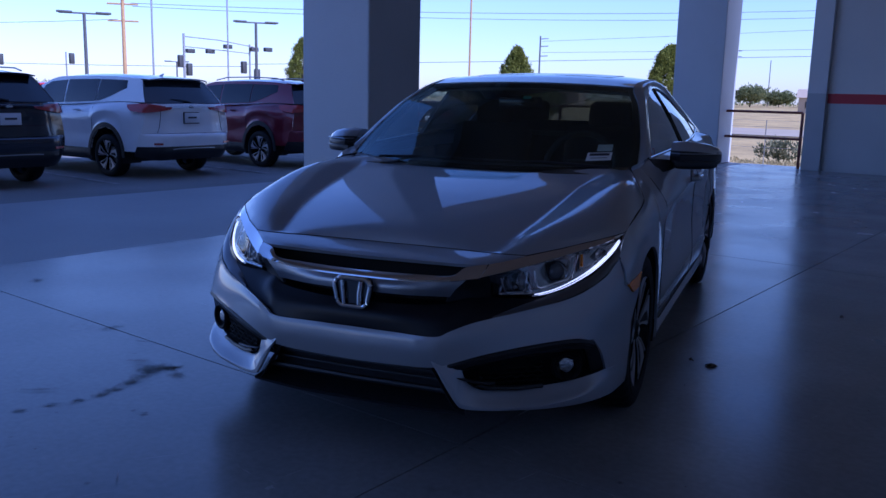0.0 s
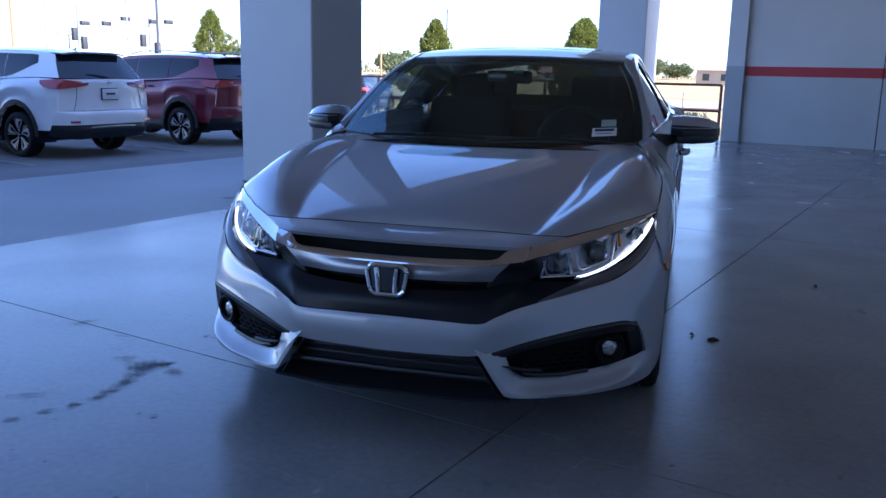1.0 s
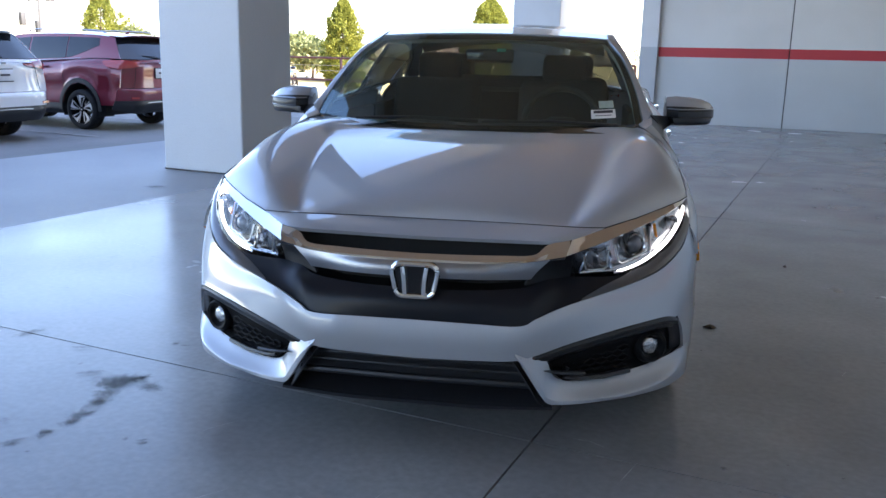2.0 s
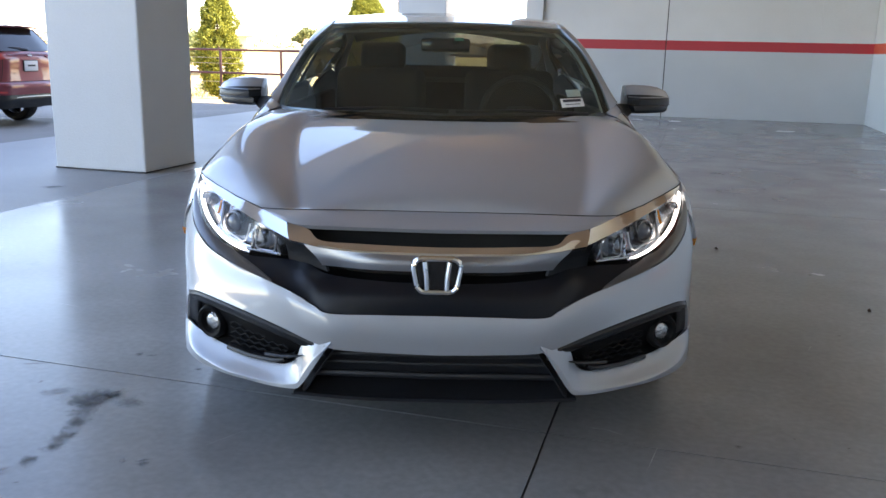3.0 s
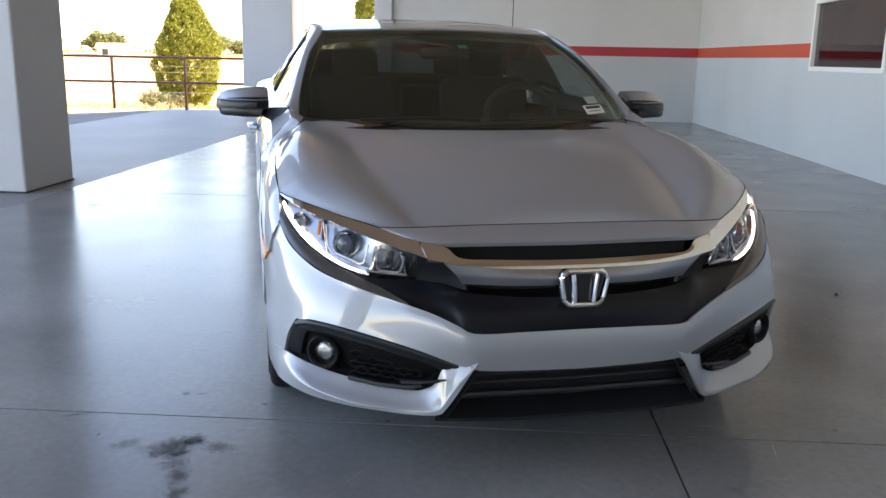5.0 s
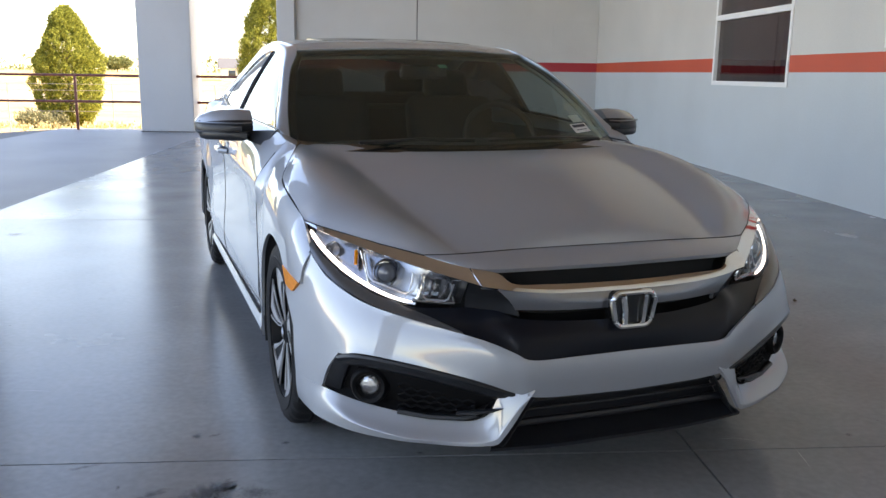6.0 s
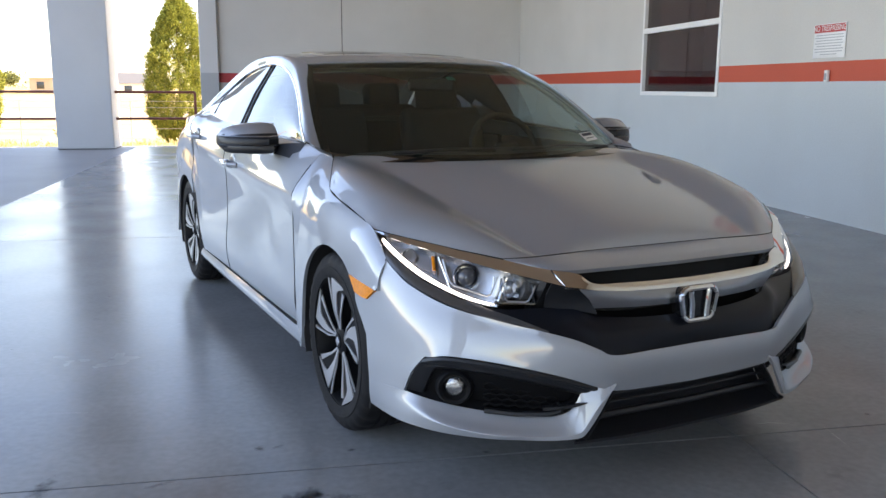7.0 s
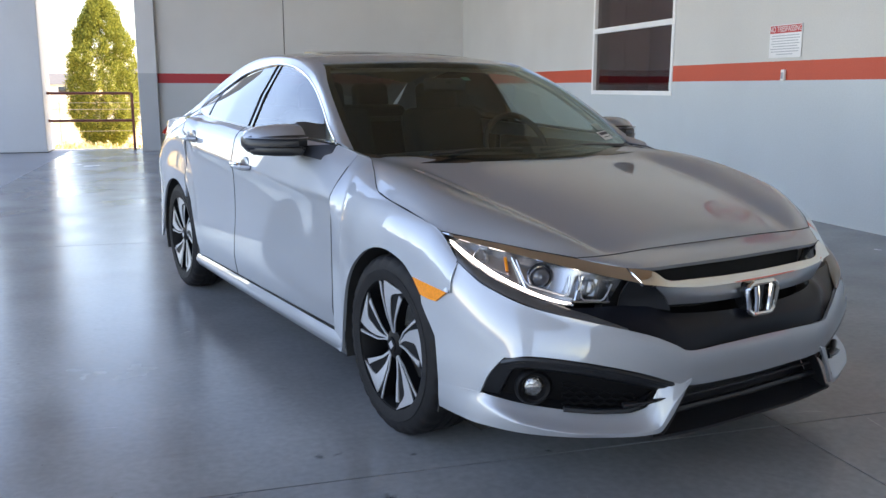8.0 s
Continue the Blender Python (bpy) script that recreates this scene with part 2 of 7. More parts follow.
def lathe(profile, seg=40, bm=None, axis="X", closed=False, caps=True):
    """Turn (along, radius) pairs round an axis."""
    bm = bm or bmesh.new()
    rings = []
    for a, r in profile:
        ring = []
        for k in range(seg):
            q = 2 * math.pi * k / seg
            c, s = math.cos(q) * r, math.sin(q) * r
            ring.append(bm.verts.new((a, c, s) if axis == "X" else (c, a, s) if axis == "Y" else (c, s, a)))
        rings.append(ring)
    m = len(rings)
    for j in range(m if closed else m - 1):
        A, B = rings[j], rings[(j + 1) % m]
        for k in range(seg):
            bm.faces.new((A[k], A[(k + 1) % seg], B[(k + 1) % seg], B[k]))
    if not closed and caps:
        for ring in (rings[0], rings[-1]):
            bm.faces.new(ring)
    bmesh.ops.recalc_face_normals(bm, faces=bm.faces[:])
    return bm


def poly_plate(pts, depth, bm=None, bevel=0.0):
    """A flat plate: an outline in x, z, extruded along y by depth."""
    bm = bm or bmesh.new()
    t = bmesh.new()
    f = t.faces.new([t.verts.new((x, 0, z)) for x, z in pts])
    r = bmesh.ops.extrude_face_region(t, geom=[f])
    bmesh.ops.translate(t, vec=(0, depth, 0), verts=[v for v in r["geom"] if isinstance(v, bmesh.types.BMVert)])
    bmesh.ops.recalc_face_normals(t, faces=t.faces[:])
    if bevel:
        bmesh.ops.bevel(t, geom=t.edges[:], offset=bevel, segments=1, affect="EDGES")
    return join(bm, t)


def slab(u0, u1, v0, v1, z0, z1, name, material, label="", category="", kind="structure", bevel=0.0, parent=None):
    """A straight block in the building's axes."""
    bm = box((u1 - u0, v1 - v0, z1 - z0), ((u0 + u1) / 2, (v0 + v1) / 2, (z0 + z1) / 2), bevel)
    ob = link(name, bm, material, parent, smooth=False)
    if not parent:
        ob.matrix_world = BUILD
        tagged(ob, label, category, kind=kind)
    elif label:
        ob["label"] = label
    return ob

# ---- the place ----
def banded(name, low, band, high, z0, z1, rough=0.55):
    """Painted wall: two field colours with a stripe between the heights z0 and z1."""
    m = mat(name, high, rough, var=0.05, scale=0.9, fine=0.03, fine_scale=60, bump=0.25, bump_scale=90)
    n, l = m.node_tree.nodes, m.node_tree.links
    b = n["Principled BSDF"]
    scaler = b.inputs["Base Color"].links[0].from_node
    tc = n.new("ShaderNodeTexCoord")
    sep = n.new("ShaderNodeSeparateXYZ")
    l.new(tc.outputs["Object"], sep.inputs[0])
    wob = n.new("ShaderNodeTexNoise")
    wob.inputs["Scale"].default_value = 25
    l.new(tc.outputs["Object"], wob.inputs["Vector"])
    wz = n.new("ShaderNodeMath")
    wz.operation = "MULTIPLY_ADD"
    l.new(wob.outputs["Fac"], wz.inputs[0])
    wz.inputs[1].default_value = 0.006
    l.new(sep.outputs["Z"], wz.inputs[2])
    prev = None
    for z, lowc, highc in ((z0, low, band), (z1, None, high)):
        gt = n.new("ShaderNodeMath")
        gt.operation = "GREATER_THAN"
        gt.inputs[1].default_value = z + 0.003
        l.new(wz.outputs[0], gt.inputs[0])
        mx = n.new("ShaderNodeMix")
        mx.data_type = "RGBA"
        l.new(gt.outputs[0], mx.inputs[0])
        if prev is None:
            mx.inputs[6].default_value = (*lowc, 1)
        else:
            l.new(prev.outputs[2], mx.inputs[6])
        mx.inputs[7].default_value = (*highc, 1)
        prev = mx
    l.new(prev.outputs[2], scaler.inputs[0])
    return m


def soft_cracks(m, scale, width, dark):
    """Fine wandering cracks and stains over a concrete."""
    n, l = m.node_tree.nodes, m.node_tree.links
    b = n["Principled BSDF"]
    src = b.inputs["Base Color"].links[0].from_socket
    tc = n.new("ShaderNodeTexCoord")
    st = n.new("ShaderNodeTexNoise")
    st.inputs["Scale"].default_value, st.inputs["Detail"].default_value, st.inputs["Roughness"].default_value = scale, 8, 0.7
    l.new(tc.outputs["Object"], st.inputs["Vector"])
    rp = n.new("ShaderNodeValToRGB")
    rp.color_ramp.elements[0].position, rp.color_ramp.elements[0].color = 0.62, (1, 1, 1, 1)
    rp.color_ramp.elements[1].position, rp.color_ramp.elements[1].color = 0.62 + width, (dark, dark, dark, 1)
    l.new(st.outputs["Fac"], rp.inputs[0])
    mx = n.new("ShaderNodeMix")
    mx.data_type, mx.blend_type = "RGBA", "MULTIPLY"
    mx.inputs[0].default_value = 1.0
    l.new(src, mx.inputs[6])
    l.new(rp.outputs[0], mx.inputs[7])
    l.new(mx.outputs[2], b.inputs["Base Color"])


FLOOR = mat("sealed concrete", (0.232, 0.234, 0.236), 0.23, spec=0.31, var=0.22, scale=1.1, fine=0.07, fine_scale=35, rvar=0.05, bump=0.016, bump_scale=5)
soft_cracks(FLOOR, 3.0, 0.14, 0.72)
APRON = mat("broom finished concrete", (0.25, 0.25, 0.25), 0.5, var=0.10, scale=0.8, fine=0.10, fine_scale=60, bump=0.25, bump_scale=120)
JOINT = mat("joint filler", (0.10, 0.095, 0.09), 0.95, spec=0.05, var=0.45, scale=14)
ASPHALT = mat("asphalt", (0.18, 0.176, 0.17), 0.85, var=0.15, scale=0.5, fine=0.3, fine_scale=140, bump=0.5, bump_scale=160)
WALL_R = banded("right wall paint", (0.475, 0.513, 0.528), (0.52, 0.07, 0.03), (0.53, 0.52, 0.49), 1.285, 1.468)
WALL_B = banded("back wall paint", (0.47, 0.49, 0.50), (0.43, 0.032, 0.042), (0.60, 0.60, 0.59), 1.285, 1.468)
JAMB = banded("jamb paint", (0.40, 0.42, 0.44), (0.40, 0.42, 0.44), (0.58, 0.59, 0.60), 1.285, 1.468)
COLUMN = mat("column paint", (0.50, 0.52, 0.54), 0.6, var=0.04, scale=1.2, fine=0.03, bump=0.3, bump_scale=70)
CEIL = mat("ceiling paint", (0.45, 0.335, 0.24), 0.75, var=0.05, scale=0.6)
WHITE_FRAME = mat("white window frame", (0.75, 0.75, 0.74), 0.4, var=0.03)
STEEL_RED = mat("rust red steel paint", (0.16, 0.045, 0.030), 0.55, var=0.25, scale=9, fine=0.15)
STEEL_GREY = mat("galvanised steel", (0.34, 0.34, 0.34), 0.5, 0.6, var=0.1, scale=6)
FIELD = mat("dry grass field", (0.40, 0.285, 0.105), 0.95, var=0.30, scale=0.35, fine=0.25, fine_scale=9, bump=0.5, bump_scale=7)
ROAD = mat("pale far road", (0.36, 0.29, 0.20), 0.9, var=0.08, scale=0.5)
LINE_PAINT = mat("worn white line paint", (0.24, 0.24, 0.235), 0.8, var=0.4, scale=8, fine=0.2)

WALL_U, BACK_V, CEIL_Z, BEAM_Z = 3.80, 15.30, 6.75, 6.37

# ground to the horizon, with the car park, the road and the concrete laid on it
bm = bmesh.new()
VS = [-2500, -400, -60, 0, 15.9, 18, 21, 24, 28, 33, 45, 60, 90, 120, 160, 205, 400, 2500]
US = [-2500, -600, -150, -60, -40, -30, -20, -14, -10, -6, -2, 2, 8, 20, 60, 150, 600, 2500]


def ground_z(v):
    """Level with the car park, falling past the railing to a lower field that rises again far off."""
    return float(np.interp(v, (15.9, 18, 24, 33, 45, 90, 205, 400), (-0.22, -0.24, -0.55, -1.25, -1.35, -1.15, 0.75, 0.9)))


gv = [[bm.verts.new((u, v, ground_z(v))) for u in US] for v in VS]
for a, b in zip(gv, gv[1:]):
    for k in range(len(US) - 1):
        bm.faces.new((a[k], a[k + 1], b[k + 1], b[k]))
ground = tagged(link("ground", bm, FIELD, smooth=True), "dry yellow grass field reaching the horizon", "ground", kind="structure")
ground.matrix_world = BUILD
bm = bmesh.new()
cp = [[bm.verts.new((u, v, z)) for u, z in ((-7.25, -0.012), (-8.6, -0.10), (-9.6, -0.15), (-14, -0.17), (-70, -0.17))] for v in (-60, -20, 0, 15.9)]
for a, b in zip(cp, cp[1:]):
    for k in range(4):
        bm.faces.new((a[k], b[k], b[k + 1], a[k + 1]))
bmesh.ops.recalc_face_normals(bm, faces=bm.faces[:])
for f in bm.faces:
    if f.normal.z < 0:
        f.normal_flip()
lot = tagged(link("car_park", bm, ASPHALT), "dark weathered asphalt car park with faint lines", "asphalt", kind="structure")
lot.matrix_world = BUILD
slab(-400, 300, 66, 84, -1.9, -1.16, "road", ROAD, "pale asphalt road across the dry field", "road")
slab(-7.25, -4.026, -60, 16.1, -0.3, -0.004, "pavement", APRON, "grey broom finished concrete apron beside columns", "pavement")
floor = slab(-4.06, 4.05, -60, 16.1, -0.35, -0.012, "floor", JOINT, "polished grey concrete garage floor with joints", "floor")
us = [-4.02, 0.31, 4.05]
vs = [-60, -22.3, -17.76, -13.23, -8.74, -4.25, 0.25, 4.80, 9.36, 13.9, 16.1]
for i in range(2):
    for j in range(len(vs) - 1):
        a, b, c, d = us[i] + 0.0035, us[i + 1] - 0.0035, vs[j] + 0.0038, vs[j + 1] - 0.0038
        ob = slab(a, b, c, d, -0.2, 0.0, "slab", FLOOR, parent=floor)

# right wall with its window opening
WIN = (6.94, 9.10, 1.12, 2.90)
bm = bmesh.new()
for v0, v1, z0, z1 in ((-8, WIN[0], 0, CEIL_Z), (WIN[1], 15.58, 0, CEIL_Z), (WIN[0], WIN[1], 0, WIN[2]), (WIN[0], WIN[1], WIN[3], CEIL_Z)):
    box((0.25, v1 - v0, z1 - z0), (WALL_U + 0.125, (v0 + v1) / 2, (z0 + z1) / 2), bm=bm)
wall_r = tagged(link("wall_east", bm, WALL_R, smooth=False), "painted block wall, pale blue below an orange-red stripe", "wall", kind="structure")
wall_r.matrix_world = BUILD
# back wall: two tilt-up panels with a joint
for k, (a, b) in enumerate(((-2.33, 0.085), (0.103, WALL_U))):
    ob = slab(a, b, BACK_V, BACK_V + 0.28, 0.0, CEIL_Z, "wall_north", WALL_B, "grey painted concrete wall panel with dark red stripe", "wall", bevel=0.004)
slab(0.0, 0.2, BACK_V + 0.03, BACK_V + 0.3, 0, CEIL_Z, "wall_joint", JOINT, "dark sealant joint between the wall panels", "joint")
slab(-2.68, -2.332, BACK_V - 0.10, BACK_V + 0.75, 0.0, CEIL_Z, "door_jamb", JAMB, "grey painted wall end pier beside the opening", "pier", bevel=0.01)
pan = slab(2.86, 3.78, BACK_V - 0.012, BACK_V - 0.001, 1.68, 2.33, "wall_panel", WALL_B, "flush painted cover panel on the back wall", "panel", bevel=0.003)

# ceiling, edge beam and columns
slab(-5.6, 4.05, -8, 16.3, CEIL_Z, CEIL_Z + 0.3, "ceiling", CEIL, "plain warm grey painted canopy ceiling", "ceiling")
slab(-5.6, -4.35, -8, 16.3, BEAM_Z, CEIL_Z, "beam", COLUMN, "deep painted edge beam over the columns", "beam", bevel=0.01)
slab(-5.6, 4.05, -8, 16.3, CEIL_Z + 0.3, 7.9, "parapet", COLUMN, "plain parapet wall of the canopy roof", "parapet")
for v0, v1, u0, u1 in ((4.62, 5.47, -5.25, -4.24), (15.22, 16.05, -5.40, -4.36), (-5.6, -4.78, -5.33, -4.24)):
    tagged(slab(u0, u1, v0, v1, 0.0, BEAM_Z, "column", COLUMN, "square pale grey painted concrete column on the floor", "column", bevel=0.018), group="canopy columns")
    slab(u0 - 0.005, u1 + 0.005, v0 - 0.005, v1 + 0.005, 0.0005, 0.011, "base_joint", JOINT, "dark sealant line round the column foot", "joint")

# window in the right wall
win = thing("window_1", BUILD, "white framed two-pane window, dark glass, in the wall", "window", kind="structure")
# mauve fields and red stripe: the reflection in the pane, put into paint
PANE_COLOURS = banded("pane reflection colours", (0.55, 0.45, 0.47), (0.34, 0.02, 0.03), (0.75, 0.62, 0.63), 1.285, 1.468, 0.8)
WIN_GLASS = glass_mat("tinted window glass", (0.55, 0.5, 0.5), 1.6)
fr = 0.055
for a, b, c, d in ((WIN[0], WIN[1], WIN[2], WIN[2] + fr), (WIN[0], WIN[1], WIN[3] - fr, WIN[3]), (WIN[0], WIN[0] + fr, WIN[2] + fr, WIN[3] - fr), (WIN[1] - fr, WIN[1], WIN[2] + fr, WIN[3] - fr), (WIN[0] + fr, WIN[1] - fr, 1.95, 2.02)):
    slab(WALL_U - 0.012, WALL_U + 0.09, a, b, c, d, "window_frame", WHITE_FRAME, parent=win, bevel=0.004)
for c, d in ((WIN[2] + fr, 1.95), (2.02, WIN[3] - fr)):
    slab(WALL_U + 0.035, WALL_U + 0.041, WIN[0] + fr, WIN[1] - fr, c, d, "pane", WIN_GLASS, parent=win)
slab(WALL_U + 0.032, WALL_U + 0.0345, 7.01, 7.08, 1.19, 1.28, "sticker", GREEN_STICKER, parent=win, label="small green and white sticker")
# box added behind the panes to carry their painted reflection
bm = bmesh.new()
for s, p in (((0.1, 3.2, 2.6), (5.0, 8.0, 2.0)), ((1.6, 0.1, 2.6), (4.9, 6.4, 2.0)), ((1.6, 0.1, 2.6), (4.9, 9.6, 2.0)), ((1.6, 3.2, 0.1), (4.9, 8.0, 3.3)), ((1.6, 3.2, 0.1), (4.9, 8.0, 0.7))):
    box(s, p, bm=bm)
room = tagged(link("office_walls", bm, PANE_COLOURS, smooth=False), "box added behind the window, painted with the pane's reflection", "room", kind="structure")
room.matrix_world = BUILD

# unseen end wall added to cut daylight behind the camera, open beside the columns
bm = bmesh.new()
box((4.6, 0.25, CEIL_Z), (1.75, -8.1, CEIL_Z / 2), bm=bm)
box((5.0, 0.25, 2.6), (-3.05, -8.1, CEIL_Z - 1.3), bm=bm)
south_blocker = tagged(link("wall_south", bm, WALL_R, smooth=False), "unseen end wall added to hold back daylight, with an opening", "wall", kind="structure")
south_blocker.matrix_world = BUILD

# ---- the silver sedan ----
sedan = thing("sedan", Matrix(), "silver four-door sedan with lit daytime lamps on concrete", "car")
HUB_F, HUB_R, HUB_Z, TYRE_R = 0.855, 3.535, 0.322, 0.322


def arch_z(y, hub, R=0.348):
    d = abs(y - hub)
    return HUB_Z + math.sqrt(max(R * R - d * d, 0.0))


def curve(pts, n):
    P = [Vector(p) for p in pts]
    return [cr(P, (len(P) - 1) * k / n) for k in range(n + 1)]


# front bumper cover and its lower lip
B_TOP = [(0, -0.004, 0.440), (0.17, -0.006, 0.440), (0.318, -0.004, 0.441), (0.37, 0.012, 0.463), (0.45, 0.047, 0.497), (0.62, 0.14, 0.543), (0.74, 0.25, 0.577), (0.81, 0.36, 0.622), (0.833, 0.42, 0.655), (0.848, 0.476, 0.69)]
B_R1 = [(0, -0.012, 0.418), (0.17, -0.013, 0.419), (0.312, -0.010, 0.421), (0.37, 0.004, 0.440), (0.46, 0.040, 0.471), (0.625, 0.128, 0.514), (0.75, 0.232, 0.542), (0.822, 0.345, 0.575), (0.857, 0.41, 0.597), (0.883, 0.475, 0.592)]
B_MID = [(0, -0.014, 0.378), (0.165, -0.014, 0.380), (0.30, -0.012, 0.384), (0.37, 0.002, 0.402), (0.47, 0.040, 0.429), (0.635, 0.119, 0.464), (0.757, 0.212, 0.487), (0.836, 0.325, 0.503), (0.878, 0.45, 0.527), (0.901, 0.600, 0.558)]
B_LOW = [(0, -0.004, 0.318), (0.16, -0.004, 0.322), (0.29, -0.002, 0.328), (0.36, 0.006, 0.344), (0.48, 0.042, 0.387), (0.64, 0.118, 0.426), (0.76, 0.205, 0.440), (0.809, 0.271, 0.427), (0.862, 0.40, 0.436), (0.892, 0.527, 0.44)]
bb = grid_mesh(loft_grid([B_TOP, B_R1, B_MID, B_LOW], 45, 12, full=True), 0.0, MID)
CORNER = [B_LOW[6:], [(0.79, 0.235, 0.355), (0.832, 0.312, 0.370), (0.874, 0.42, 0.370), (0.894, 0.512, 0.370)], [(0.79, 0.245, 0.30), (0.844, 0.342, 0.303), (0.874, 0.43, 0.300), (0.891, 0.508, 0.30)]]
for s in (1, -1):
    grid_mesh(loft_grid(CORNER, 10, 7, side=s, trim=(1, 3)), 0.0, MID, bb)
bmesh.ops.remove_doubles(bb, verts=bb.verts[:], dist=0.0025)
soft = [v for v in bb.verts if abs(v.co.x) > 0.50 and not v.is_boundary]
for _ in range(20):
    bmesh.ops.smooth_vert(bb, verts=soft, factor=0.5, use_axis_x=True, use_axis_y=True, use_axis_z=True)
shell(bb, 0.012)
bumper = part("front_bumper", bb, SILVER, sedan)
L_TOP = [(0.311, -0.006, 0.354), (0.36, 0.012, 0.346), (0.395, 0.030, 0.334), (0.408, 0.037, 0.322), (0.424, 0.046, 0.282), (0.445, 0.058, 0.262), (0.486, 0.078, 0.251), (0.56, 0.120, 0.255), (0.65, 0.172, 0.263), (0.76, 0.262, 0.279), (0.844, 0.342, 0.3035), (0.874, 0.43, 0.3005), (0.891, 0.508, 0.3005)]
L_SCOOP = [(0.313, -0.008, 0.350), (0.362, 0.004, 0.324), (0.397, 0.017, 0.294), (0.411, 0.023, 0.270), (0.431, 0.031, 0.245), (0.453, 0.042, 0.233), (0.498, 0.063, 0.227), (0.573, 0.101, 0.230), (0.661, 0.150, 0.237), (0.772, 0.241, 0.256), (0.8455, 0.341, 0.290), (0.8745, 0.429, 0.284), (0.891, 0.508, 0.282)]
L_MID = [(0.317, -0.009, 0.345), (0.365, -0.002, 0.300), (0.400, 0.006, 0.250), (0.415, 0.010, 0.224), (0.437, 0.018, 0.214), (0.460, 0.026, 0.209), (0.510, 0.045, 0.207), (0.585, 0.077, 0.209), (0.672, 0.121, 0.215), (0.783, 0.215, 0.236), (0.8485, 0.336, 0.268), (0.8745, 0.427, 0.258), (0.890, 0.509, 0.256)]
L_EDGE = [(0.318, -0.009, 0.343), (0.366, -0.004, 0.292), (0.401, 0.003, 0.240), (0.417, 0.008, 0.216), (0.439, 0.016, 0.207), (0.463, 0.024, 0.203), (0.513, 0.043, 0.202), (0.587, 0.076, 0.204), (0.673, 0.120, 0.209), (0.783, 0.213, 0.226), (0.850, 0.333, 0.240), (0.874, 0.426, 0.234), (0.888, 0.510, 0.234)]
L_LOW = [(0.323, -0.006, 0.335), (0.37, -0.004, 0.262), (0.405, 0.004, 0.210), (0.422, 0.010, 0.197), (0.445, 0.018, 0.194), (0.47, 0.026, 0.193), (0.52, 0.046, 0.193), (0.59, 0.080, 0.195), (0.675, 0.124, 0.199), (0.78, 0.216, 0.203), (0.850, 0.333, 0.207), (0.872, 0.425, 0.209), (0.884, 0.512, 0.212)]
sides("bumper_lip", [L_TOP, L_SCOOP, L_MID, L_EDGE, L_LOW], SILVER, bumper, nu=60, nv=16, thick=0.012)

